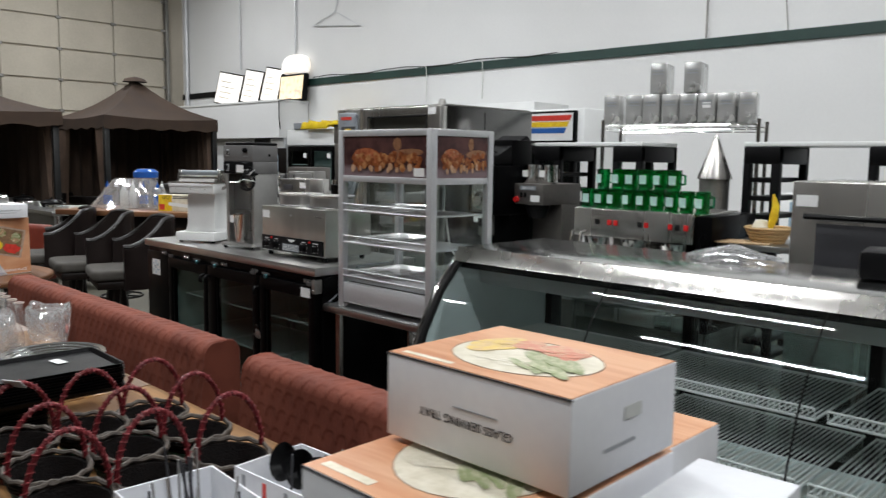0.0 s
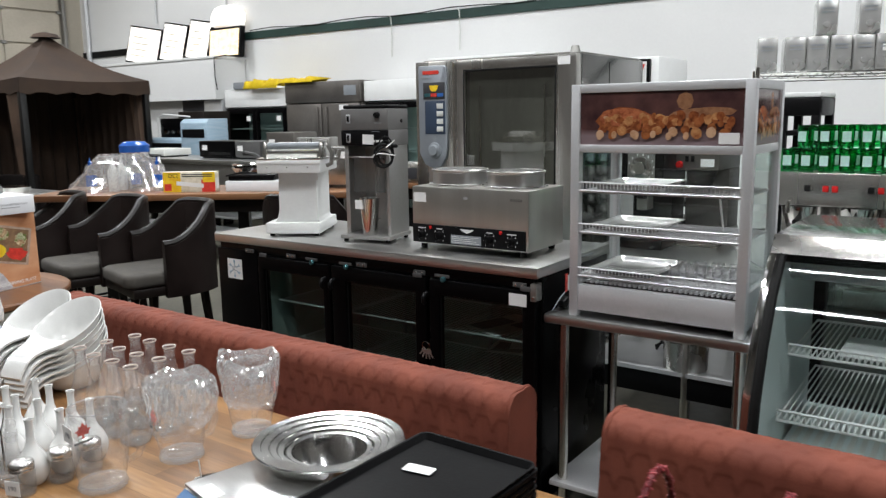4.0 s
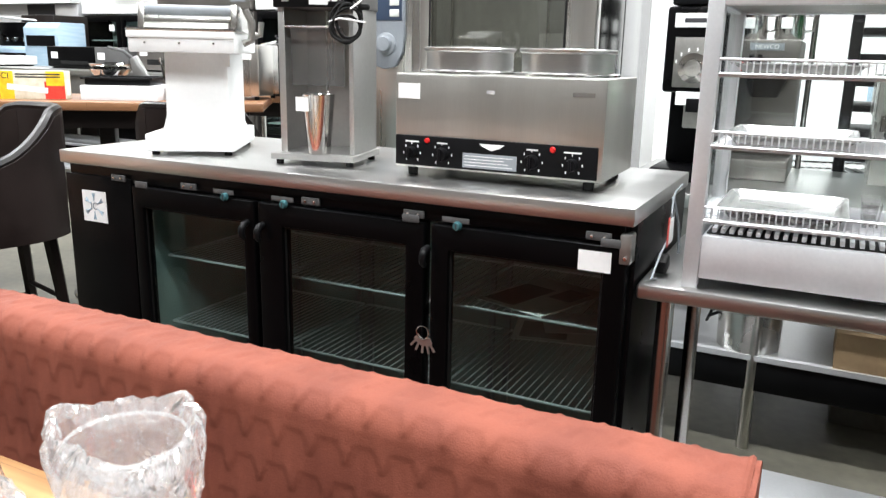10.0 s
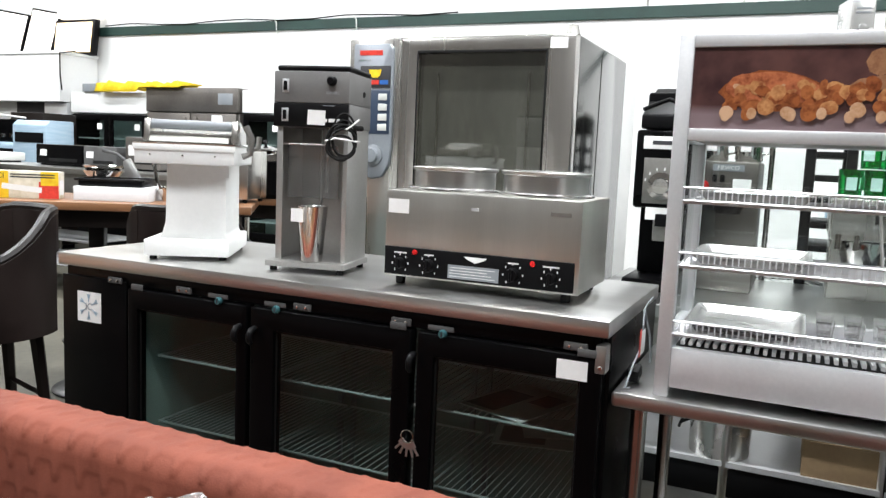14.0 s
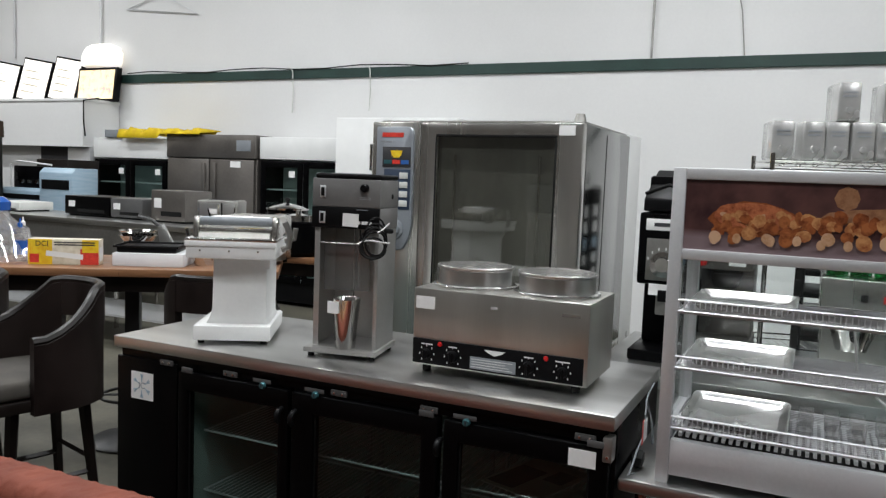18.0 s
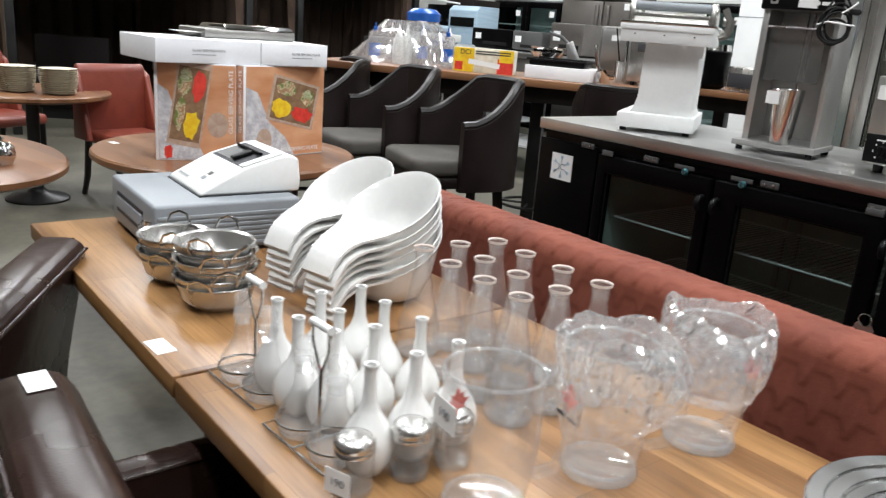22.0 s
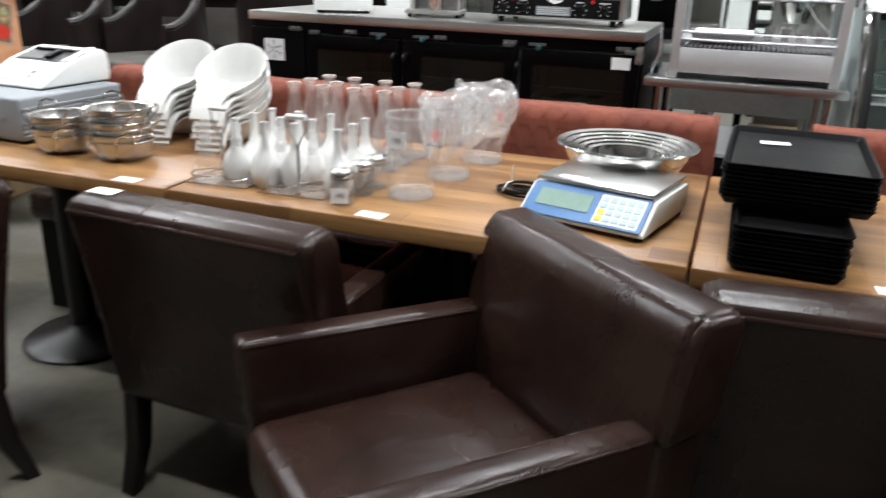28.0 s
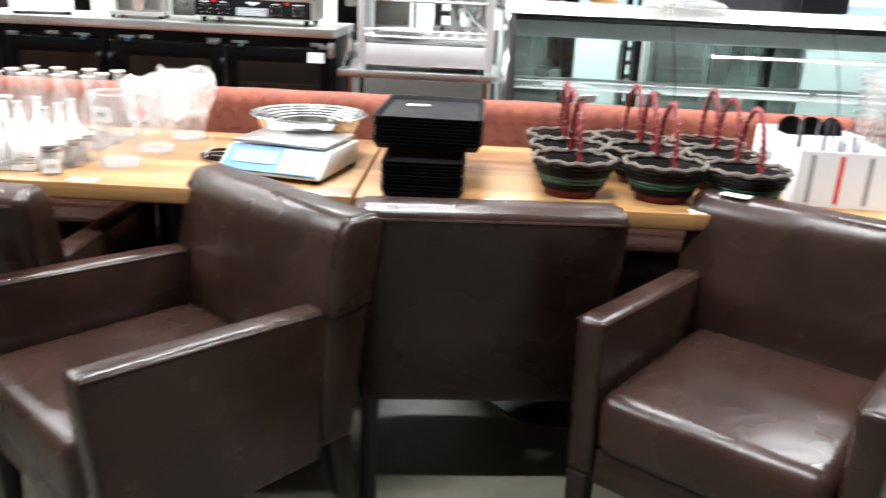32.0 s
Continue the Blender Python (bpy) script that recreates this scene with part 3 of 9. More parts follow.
solo("wall_wire", T([(1.55, WY - 0.02, 3.05), (1.5, WY - 0.02, 3.5), (1.38, WY - 0.02, 4.0), (1.45, WY - 0.02, 4.6), (1.4, WY - 0.02, CEIL)], 0.006, 6), "dull_steel", "thin grey wire on the white wall", "wire")

# ceiling strips, with the two western ones added as fill
for i, (x, y) in enumerate(LAMP_ROWS):
    f = thing("ceiling_light", "long white fluorescent strip light under the ceiling, out of view", "ceiling light", pose(x, y, CEIL - 0.6), group="ceiling strip lights")
    part("housing", B((-1.25, 1.25, -0.09, 0.09, 0.04, 0.1), bevel=0.01), "white", f)
    part("hanger", T([(-0.9, 0, 0.1), (-0.9, 0, 0.6)], 0.006, 6), "dull_steel", f)
    part("hanger", T([(0.9, 0, 0.1), (0.9, 0, 0.6)], 0.006, 6), "dull_steel", f)
    for s in (-0.045, 0.045):
        part("tube", T([(-1.2, s, 0.015), (1.2, s, 0.015)], 0.016, 8), "tube", f)
    la = bpy.data.lights.new("strip", "AREA")
    la.shape, la.size, la.size_y, la.energy, la.color = "RECTANGLE", 2.4, 0.16, LAMP_W, (0.95, 0.975, 1.0)
    lo = new("strip_lamp", la)
    lo.matrix_basis = pose(x, y, CEIL - 0.62)

# ---- back-bar cooler ----
def screw(parent, x, y, z, r=0.006, mt="chrome"):
    return part("screw", L([(0, 0.004), (r * 0.7, 0.0035), (r, 0.0), (0, 0)], 8), mt, parent, m=pose(x, y, z, 90))


cooler = thing("back_bar_cooler", "black three-door glass back-bar cooler with a stainless counter", "cooler")
W, DEP, HT = 1.86, 0.66, 1.06
part("countertop", B((0.004, W + 0.002, -0.018, DEP, 1.018, HT), bevel=0.004), "steel_h", cooler, "brushed stainless counter slab")
part("cabinet_side", B((0.002, 0.02, 0.03, DEP - 0.02, 0.09, 1.017), bevel=0.004), "black", cooler)
part("cabinet_side", B((W - 0.02, W, 0.03, DEP - 0.02, 0.09, 1.017), bevel=0.004), "black", cooler)
part("cabinet_back", B((0.022, W - 0.022, DEP - 0.05, DEP - 0.022, 0.11, 0.995)), "dark_inside", cooler, smooth=False)
part("cabinet_floor", B((0.3, W - 0.022, 0.035, DEP - 0.052, 0.1, 0.13)), "dark_inside", cooler, smooth=False)
part("cabinet_top", B((0.3, W - 0.022, 0.035, DEP - 0.052, 0.975, 0.997)), "dark_inside", cooler, smooth=False)
part("compressor_panel", B((0.004, 0.296, -0.002, 0.028, 0.12, 0.985), bevel=0.005), "black", cooler)
part("divider", B((0.298, 0.33, 0.035, DEP - 0.052, 0.13, 0.975)), "dark_inside", cooler, smooth=False)
part("head_rail", B((0.022, W - 0.022, 0.004, 0.034, 0.972, 1.017), bevel=0.003), "black", cooler)
part("kick_plate", B((0.02, W - 0.02, 0.03, 0.05, 0.0, 0.1)), "black_matte", cooler, smooth=False)
for z in range(6):
    part("grille_slot", B((0.05, 0.25, -0.006, -0.002, 0.2 + z * 0.035, 0.212 + z * 0.035), bevel=0.002, seg=1), "rubber", cooler)
for x0, x1, g0, g1, hx in ((0.312, 0.786, 0.352, 0.748, 0.765), (0.802, 1.332, 0.886, 1.28, 0.82), (1.354, 1.848, 1.402, 1.796, 1.345)):
    d = part("door", door_ring(x0, x1, 0.12, 0.968, g0, g1, 0.18, 0.905, -0.012, 0.03), "black", cooler)
    pg = part("pane", B((g0 - 0.004, g1 + 0.004, 0.004, 0.012, 0.176, 0.909)), "pane_dark", d, "tinted door glass", smooth=False)
    pg.visible_shadow = False
    part("gasket", B((g0, g1, 0.0, 0.003, 0.18, 0.186), (g0, g1, 0.0, 0.003, 0.899, 0.905), (g0, g0 + 0.006, 0.0, 0.003, 0.186, 0.899), (g1 - 0.006, g1, 0.0, 0.003, 0.186, 0.899)), "rubber", d, smooth=False)
    hs = hx
    hd = part("handle", T([(hs, -0.012, 0.905), (hs, -0.03, 0.902), (hs, -0.04, 0.89), (hs, -0.04, 0.872), (hs, -0.03, 0.862)], [0.009, 0.01, 0.01, 0.009, 0.007], 10), "black_matte", d, "black hooked door pull")
    part("hinge", B((x1 - 0.06 if hx < x1 - 0.2 else x0 + 0.02, x1 - 0.01 if hx < x1 - 0.2 else x0 + 0.07, -0.018, -0.012, 0.966, 0.986), bevel=0.003), "machine_grey", d)
for lx in (0.69, 0.9, 1.43):
    lk = part("lock", L([(0, 0.012), (0.009, 0.012), (0.01, 0.01), (0.012, 0.006), (0.012, 0)], 16), "lock_teal", cooler, "round teal key lock", m=pose(lx, -0.016, 0.972, 90))
    part("keyhole", B((-0.0015, 0.0015, -0.006, 0.006, 0.012, 0.0132)), "ink", lk, smooth=False)
    part("lock_plate", B((lx - 0.045, lx + 0.03, -0.016, -0.0125, 0.978, 0.992), bevel=0.004), "machine_grey", cooler)
for hx in (0.25, 0.54, 0.98, 1.3, 1.78):
    bk = part("hinge_bracket", B((hx - 0.03, hx + 0.03, -0.008, 0.0, 0.976, 0.996), bevel=0.003), "machine_grey", cooler)
    screw(bk, hx - 0.015, -0.008, 0.986, 0.005)
    screw(bk, hx + 0.015, -0.008, 0.986, 0.005)
part("corner_hinge", B((1.832, 1.858, -0.018, 0.03, 0.93, 1.0), bevel=0.004), "dull_steel", cooler)
screw(cooler, 1.846, -0.018, 0.945, 0.006)
# shelves and posts behind the glass
for z in (0.505, 0.73):
    for x0, x1 in ((0.345, 0.795), (0.815, 1.335), (1.36, 1.83)):
        sh = T([(x0, 0.09, z), (x1, 0.09, z), (x1, 0.56, z), (x0, 0.56, z)], 0.004, 6, closed=True)
        for k in range(1, 22):
            xx = x0 + (x1 - x0) * k / 22
            T([(xx, 0.09, z), (xx, 0.56, z)], 0.0018, 4, bm=sh)
        part("shelf", sh, "alu", cooler, "grey wire shelf")
for x in (0.43, 0.485, 0.755, 0.81, 1.285, 1.34, 1.7, 1.755):
    part("shelf_post", B((x - 0.009, x + 0.009, 0.575, 0.59, 0.13, 0.975), bevel=0.002), "grey_plastic", cooler)
part("lamp_strip", B((1.36, 1.83, 0.05, 0.09, 0.135, 0.15), bevel=0.003), "pale_plastic", cooler)
bk = thing("manual_booklet", "printed manual booklet lying on the cooler shelf", "booklet", pose(1.565, 0.26, 0.7355, 0, 0, -18))
part("cover", B((-0.11, 0.11, -0.15, 0.15, 0, 0.004), bevel=0.001), "paper", bk)
part("photo", B((-0.1, 0.0, -0.13, 0.06, 0.0042, 0.0048), (0.02, 0.09, 0.0, 0.1, 0.0042, 0.0048)), "grey_plastic", bk, smooth=False)
# stickers
st = part("badge", B((0.078, 0.185, -0.0045, -0.0025, 0.833, 0.934)), "paper", cooler, "white sticker with a blue snowflake", smooth=False)
for k in range(6):
    a = radians(60 * k + 30)
    bm = bmesh.new()
    for r0, dx in ((0.016, 0), (0.026, 0.006), (0.026, -0.006)):
        c, s = math.cos(a), math.sin(a)
        T([(0.131 + c * r0 - s * dx * 0, -0.0055, 0.884 + s * r0), (0.131 + c * 0.043 - s * dx, -0.0055, 0.884 + s * 0.043 + c * dx)], 0.0018, 4, bm=bm)
    part("flake_arm", bm, "blue_film", st)
words("IC", 0.034, "panel_grey", st, facing(0.131, -0.0055, 0.884))
part("notice", B((1.738, 1.815, -0.0155, -0.0135, 0.905, 0.953)), "paper", cooler, "blank white paper taped to the door", smooth=False)

keys = thing("key_bunch", "bunch of small keys hanging from the cooler door lock", "keys", pose(1.34, -0.02, 0.7))
part("ring", T([(0.018 * math.cos(a * 0.5236), -0.004, -0.02 + 0.018 * math.sin(a * 0.5236)) for a in range(12)], 0.0015, 6, closed=True), "chrome", keys)
for k, a in enumerate((-34, -16, 4, 24, 42)):
    part("key", B((-0.008, 0.008, -0.0015 + k * 0.002, 0.0005 + k * 0.002, -0.038, -0.02), (-0.003, 0.003, -0.0015 + k * 0.002, 0.0005 + k * 0.002, -0.06, -0.038)), "alu_bright", keys, smooth=False, m=pose(0, 0, -0.02, 0, a, 0))

fold = thing("brochure", "printed brochure lying on the cooler shelf", "brochure", pose(1.6, 0.3, 0.626, 0, 0, 14))
part("sheet", B((-0.12, 0.12, -0.09, 0.09, 0, 0.003)), "paper", fold, smooth=False)
part("sheet", B((-0.06, 0.17, -0.05, 0.12, 0.004, 0.007)), "paper", fold, smooth=False, m=pose(0.02, 0.03, 0, 0, 0, 10))
part("print_block", B((-0.1, 0.03, -0.07, 0.06, 0.0035, 0.0045)), "grey_ink", fold, smooth=False)


# ---- counter appliances ----
sh = thing("white_roller_machine", "white enamelled counter machine with a steel roller on a pedestal", "wrapping machine", pose(0.335, 0.032, HT, 0, 0, 30))
part("base", B((0, 0.272, 0, 0.36, 0.012, 0.066), bevel=0.006), "white", sh)
for x, y in ((0.025, 0.025), (0.247, 0.025), (0.025, 0.335), (0.247, 0.335)):
    part("foot", L([(0, 0), (0.012, 0), (0.012, 0.014), (0, 0.014)], 12), "rubber", sh, m=pose(x, y, 0))
part("column", E([(0.035, 0.064), (0.262, 0.064), (0.252, 0.085), (0.252, 0.31), (0.062, 0.31), (0.058, 0.12), (0.048, 0.085)], "y", 0.045, 0.3, bevel=0.004), "white", sh)
part("bracket", E([(0.225, 0.31), (0.262, 0.31), (0.262, 0.27), (0.25, 0.27)], "y", 0.036, 0.044), "white", sh, smooth=False)
part("head", B((-0.02, 0.29, -0.03, 0.33, 0.31, 0.372), bevel=0.005), "white", sh)
part("head_lip", B((-0.023, 0.293, -0.034, -0.0305, 0.352, 0.372), bevel=0.0015), "white", sh)
part("deck", B((-0.024, 0.294, -0.034, 0.334, 0.3725, 0.381), bevel=0.003), "chrome", sh, "polished steel deck")
part("roller_bed", B((0.006, 0.264, 0.06, 0.25, 0.381, 0.412), bevel=0.004), "steel", sh)
part("roller_tray", E([(0.03, 0.381), (0.06, 0.381), (0.06, 0.4), (0.04, 0.396)], "x", 0.01, 0.26), "dull_steel", sh)
part("roller", T([(0.0, 0.085, 0.436), (0.27, 0.085, 0.436)], 0.016, 18), "grey_plastic", sh, "grey rubber roller")
part("film_box", B((0.03, 0.24, 0.13, 0.2, 0.412, 0.45), bevel=0.004), "paper", sh, "white film carton behind the roller")
part("film_label", B((0.12, 0.23, 0.128, 0.1295, 0.425, 0.447)), "yellow_print", sh, smooth=False)
for x in (-0.014, 0.264):
    part("roller_end", E([(0.05, 0.381), (0.25, 0.381), (0.24, 0.42), (0.13, 0.452), (0.07, 0.455)], "x", x, x + 0.02, bevel=0.003), "steel", sh)
    part("end_screw", L([(0, 0.005), (0.01, 0.005), (0.012, 0.0), (0, 0)], 12), "chrome", sh, m=pose(x + (0.02 if x > 0 else 0), 0.09, 0.43, 0, 90 if x > 0 else -90, 0))
part("clamp", T([(0.3, 0.06, 0.34), (0.325, 0.06, 0.35), (0.33, 0.06, 0.4), (0.31, 0.06, 0.44)], 0.011, 8), "dull_steel", sh)
part("clamp", T([(0.294, 0.2, 0.36), (0.33, 0.2, 0.37), (0.335, 0.2, 0.41)], 0.01, 8), "dull_steel", sh)
part("clamp_knob", L([(0, 0), (0.016, 0), (0.016, 0.02), (0, 0.02)], 12), "dull_steel", sh, m=pose(0.305, 0.13, 0.4, 0, 90))
for x in (0.03, 0.13, 0.23):
    screw(sh, x, -0.0315, 0.338, 0.004)

mx = thing("drink_mixer", "stainless spindle drink mixer with a grey head and coiled cord", "drink mixer", pose(0.776, 0.14, HT, 0, 0, 12))
mw, md = 0.228, 0.19
part("base", B((-0.022, mw + 0.008, -0.032, md + 0.004, 0.014, 0.032), bevel=0.003), "mixer_steel", mx)
for x, y in ((0.0, -0.014), (mw - 0.01, -0.014), (0.01, md - 0.02), (mw - 0.01, md - 0.02)):
    part("foot", L([(0, 0), (0.011, 0), (0.011, 0.016), (0, 0.016)], 10), "rubber", mx, m=pose(x, y, 0))
for x0 in (0.0, mw - 0.004):
    part("side_panel", B((x0, x0 + 0.004, 0, md, 0.032, 0.44), bevel=0.0015), "mixer_steel", mx)
part("front_flange", B((0.0, 0.02, -0.004, -0.0005, 0.032, 0.44), bevel=0.001), "mixer_steel", mx)
part("front_flange", B((mw - 0.014, mw, -0.004, -0.0005, 0.032, 0.44), bevel=0.001), "mixer_steel", mx)
part("back_panel", B((0.004, mw - 0.004, md - 0.006, md, 0.032, 0.44)), "mixer_steel", mx, smooth=False)
part("base_deck", B((0.004, mw - 0.004, -0.02, md - 0.006, 0.0322, 0.034)), "mixer_steel", mx, smooth=False)
spl = part("splash_shield", E([(0.036, 0.225), (0.039, 0.225), (0.039, 0.372), (0.03, 0.386), (0.002, 0.39), (0.002, 0.387), (0.029, 0.383), (0.036, 0.371)], "x", 0.02, 0.185), "smoky_plastic", mx, "smoky clear plastic splash shield")
spl.visible_shadow = False
part("shield_edge", T([(0.02, 0.002, 0.389), (0.185, 0.002, 0.389)], 0.003, 6), "alu_bright", mx)
part("head", B((-0.008, mw + 0.004, -0.014, md + 0.002, 0.512, 0.606), bevel=0.003), "head_grey", mx, "grey enamelled motor head")
part("head", B((-0.008, mw + 0.004, -0.008, md + 0.002, 0.44, 0.5115), bevel=0.002), "head_grey", mx)
part("control_strip", B((-0.008, mw + 0.003, -0.0165, -0.0085, 0.441, 0.511), bevel=0.002), "black_matte", mx, "black printed control strip")
part("lid", B((-0.002, mw + 0.004, -0.008, md + 0.004, 0.6065, 0.624), bevel=0.008, seg=3), "black_matte", mx)
for z, y in ((0.562, -0.0145), (0.476, -0.017)):
    sw = part("switch", B((0.02, 0.042, y - 0.004, y, z - 0.02, z + 0.02), bevel=0.002), "alu", mx)
    part("rocker", B((0.025, 0.037, y - 0.008, y - 0.004, z - 0.014, z + 0.014), bevel=0.002), "black_matte", sw)
part("knob", L([(0, 0.02), (0.01, 0.02), (0.014, 0.012), (0.015, 0), (0, 0)], 16), "black_matte", mx, m=pose(0.178, -0.0145, 0.578, 90))
for z in (0.54, 0.545):
    part("text_bar", B((0.16, 0.2, -0.0148, -0.0142, z, z + 0.0015)), "grey_ink", mx, smooth=False)
part("text_bar", B((0.15, 0.19, -0.0171, -0.0166, 0.504, 0.5065)), "grey_plastic", mx, smooth=False)
part("maker_mark", L([(0, 0.0006), (0.006, 0.0006), (0.006, 0), (0, 0)], 14), "paper", mx, m=pose(0.16, -0.0166, 0.462, 90))
part("maker_mark", B((0.17, 0.205, -0.0172, -0.0166, 0.457, 0.467)), "paper", mx, smooth=False)
part("price_tag", B((0.087, 0.143, -0.019, -0.0175, 0.452, 0.496)), "paper", mx, smooth=False, m=pose(0, 0, 0, 0, 2, 0))
part("side_plug", L([(0, 0.003), (0.008, 0.003), (0.009, 0), (0, 0)], 12), "black_matte", mx, m=pose(mw + 0.004, 0.12, 0.55, 0, 90))
part("spindle", T([(0.114, 0.08, 0.44), (0.114, 0.08, 0.1)], 0.0045, 8), "chrome", mx)
part("spindle", T([(0.132, 0.08, 0.44), (0.132, 0.08, 0.24)], 0.0045, 8), "chrome", mx)
part("agitator", L([(0, 0), (0.016, 0.002), (0.016, 0.006), (0, 0.008)], 12), "chrome", mx, m=pose(0.114, 0.08, 0.095))
coil = []
for k in range(115):
    a, q = k * 0.3307, k / 19
    coil.append(((0.038 - 0.003 * math.sin(q * 2.1)) * math.cos(a) + 0.006 * math.sin(2.1 * q), -0.0045 * q, (0.066 - 0.006 * q) * math.sin(a) - 0.005 * q + 0.006 * math.cos(1.7 * q)))
cord = T(coil, 0.0036, 6)
cpos = pose(mw - 0.006, -0.034, 0.415, 0, 0, 18)
part("cord", cord, "rubber", mx, "black power cord coiled and tied", m=cpos)
part("cord_tie", T([(-0.05, -0.02, -0.015), (-0.02, -0.028, -0.005), (0.02, -0.028, -0.01), (0.05, -0.02, -0.014)], 0.0028, 6), "paper", mx, m=cpos)
part("cord_tie", T([(0.01, -0.026, 0.02), (0.03, -0.028, 0.035), (0.048, -0.02, 0.052)], 0.0028, 6), "paper", mx, m=cpos)
part("plug", B((0.03, 0.062, -0.024, -0.004, 0.018, 0.034), bevel=0.006), "rubber", mx, m=cpos)

cup = thing("mixing_cup", "tall tapered stainless mixing cup with a paper tag", "mixing cup", pose(0.892, 0.165, HT + 0.034))
part("body", L([(0, 0.004), (0.03, 0.004), (0.045, 0.168), (0.047, 0.17), (0.0485, 0.168), (0.033, 0), (0, 0)], 28), "chrome", cup)
part("tag", B((-0.044, 0.0, -0.05, -0.0485, 0.122, 0.162)), "paper", cup, smooth=False)

wm = thing("food_warmer", "stainless twin-well food warmer with black control panel", "food warmer", pose(1.166, 0.132, HT, 0, 0, 0.6))
ww, wd, wh = 0.574, 0.31, 0.272
part("housing", B((0, ww, 0, wd, 0.024, wh), bevel=0.005), "warmer_steel", wm)
for x, y in ((0.04, 0.03), (ww - 0.04, 0.03), (0.04, wd - 0.03), (ww - 0.04, wd - 0.03)):
    part("foot", L([(0, 0), (0.013, 0), (0.015, 0.026), (0, 0.026)], 12), "rubber", wm, m=pose(x, y, 0))
pn = part("control_panel", B((0.004, ww - 0.012, -0.006, -0.0005, 0.03, 0.11), bevel=0.002), "black_matte", wm, "black printed control panel")
for x, r in ((0.055, 0.016), (0.145, 0.019), (0.395, 0.019), (0.5, 0.016)):
    kb = part("knob", L([(0, 0.02), (r * 0.85, 0.02), (r, 0.004), (r, 0), (0, 0)], 18), "black_matte", wm, m=pose(x, -0.006, 0.064, 90))
    part("pointer", B((-0.003, 0.003, -r, r, 0.02, 0.026), bevel=0.001, seg=1), "black_matte", kb)
    for k in range(7):
        a = radians(-140 + k * 46)
        part("dial_mark", B((-0.0015, 0.0015, -0.003, 0.003, 0, 0.0004)), "paper", pn, smooth=False, m=pose(x + (r + 0.009) * math.sin(a), -0.0062, 0.064 + (r + 0.009) * math.cos(a), 90, 0, 0))
for x in (0.1, 0.448):
    part("pilot_lamp", L([(0, 0.006), (0.006, 0.005), (0.008, 0), (0, 0)], 12), "red", wm, "red pilot lamp", m=pose(x, -0.006, 0.098, 90))
part("info_plate", B((0.205, 0.355, -0.0078, -0.0062, 0.036, 0.074)), "grey_plastic", pn, smooth=False)
for k in range(4):
    part("text_bar", B((0.21, 0.345 - 0.012 * (k % 3), -0.0084, -0.008, 0.042 + k * 0.008, 0.0435 + k * 0.008)), "paper", pn, smooth=False)
for x, w in ((0.055, 0.04), (0.145, 0.03), (0.395, 0.03), (0.5, 0.045)):
    part("text_bar", B((x - w / 2, x + w / 2, -0.0068, -0.0062, 0.092, 0.096)), "paper", pn, smooth=False)
part("maker_mark", E([(0.25, 0.1), (0.32, 0.1), (0.31, 0.092), (0.285, 0.083), (0.262, 0.092)], "y", -0.0072, -0.0062), "paper", pn, smooth=False)
part("price_tag", B((0.01, 0.074, -0.0025, -0.001, 0.206, 0.246)), "paper", wm, smooth=False)
part("plate", B((0.265, 0.287, -0.0025, -0.001, 0.226, 0.235)), "alu", wm, smooth=False)
part("plate", B((0.49, 0.545, -0.0025, -0.001, 0.228, 0.238)), "dull_steel", wm, smooth=False)
for x in (0.142, 0.422):
    ring = part("well_ring", L([(0.118, 0), (0.138, 0.0), (0.138, 0.006), (0.132, 0.01), (0.118, 0.01)], 40), "steel_mirror", wm, m=pose(x, wd / 2 + 0.01, wh))
    part("well_lid", L([(0, 0.07), (0.02, 0.07), (0.1, 0.064), (0.119, 0.067), (0.119, 0.063), (0, 0.062)], 36), "alu_bright", wm, "flat steel well lid", m=pose(x, wd / 2 + 0.01, wh + 0.002))
    part("inset_pot", L([(0, -0.12), (0.11, -0.12), (0.116, 0.058), (0.124, 0.066), (0.127, 0.064), (0.126, 0.058), (0.12, 0.054), (0.12, 0.0)], 44), "steel_h", wm, "round stainless inset with a rolled rim", m=pose(x, wd / 2 + 0.01, wh + 0.002))


# ---- side table with the heated display case ----
tb = thing("prep_table", "stainless steel work table with a lower shelf and tubular legs", "work table", pose(1.868, 0.02, 0))
part("tabletop", B((0, 0.775, 0, 0.6, 0.845, 0.882), bevel=0.008), "steel_h", tb)
for x, y in ((0.06, 0.06), (0.715, 0.06), (0.06, 0.54), (0.715, 0.54)):
    lg = part("leg", T([(x, y, 0.03), (x, y, 0.845)], 0.02, 14), "steel", tb)
    part("foot", L([(0, 0), (0.013, 0), (0.024, 0.03), (0, 0.03)], 12), "dull_steel", lg, m=pose(x, y, 0))
part("lower_shelf", B((0.02, 0.755, 0.02, 0.58, 0.18, 0.202), bevel=0.005), "alu", tb, "galvanised lower shelf")

kc = thing("display_case", "silver heated countertop display case with glass sides", "display case", pose(1.962, 0.048, 0.882))
cw, cdp, ch = 0.638, 0.4, 0.85
for x in (0, cw - 0.034):
    for y in (0, cdp - 0.034):
        part("post", B((x, x + 0.034, y, y + 0.034, 0.0, ch - 0.0), bevel=0.003), "alu", kc)
part("base", B((0.034, cw - 0.034, 0.004, cdp - 0.004, 0.024, 0.122), bevel=0.003), "alu", kc)
for y0 in (0.0, cdp - 0.034):
    part("top_rail", B((0.034, cw - 0.034, y0, y0 + 0.034, ch - 0.03, ch), bevel=0.003), "alu", kc)
    part("mid_rail", B((0.034, cw - 0.034, y0, y0 + 0.03, 0.61, 0.638), bevel=0.003), "alu", kc)
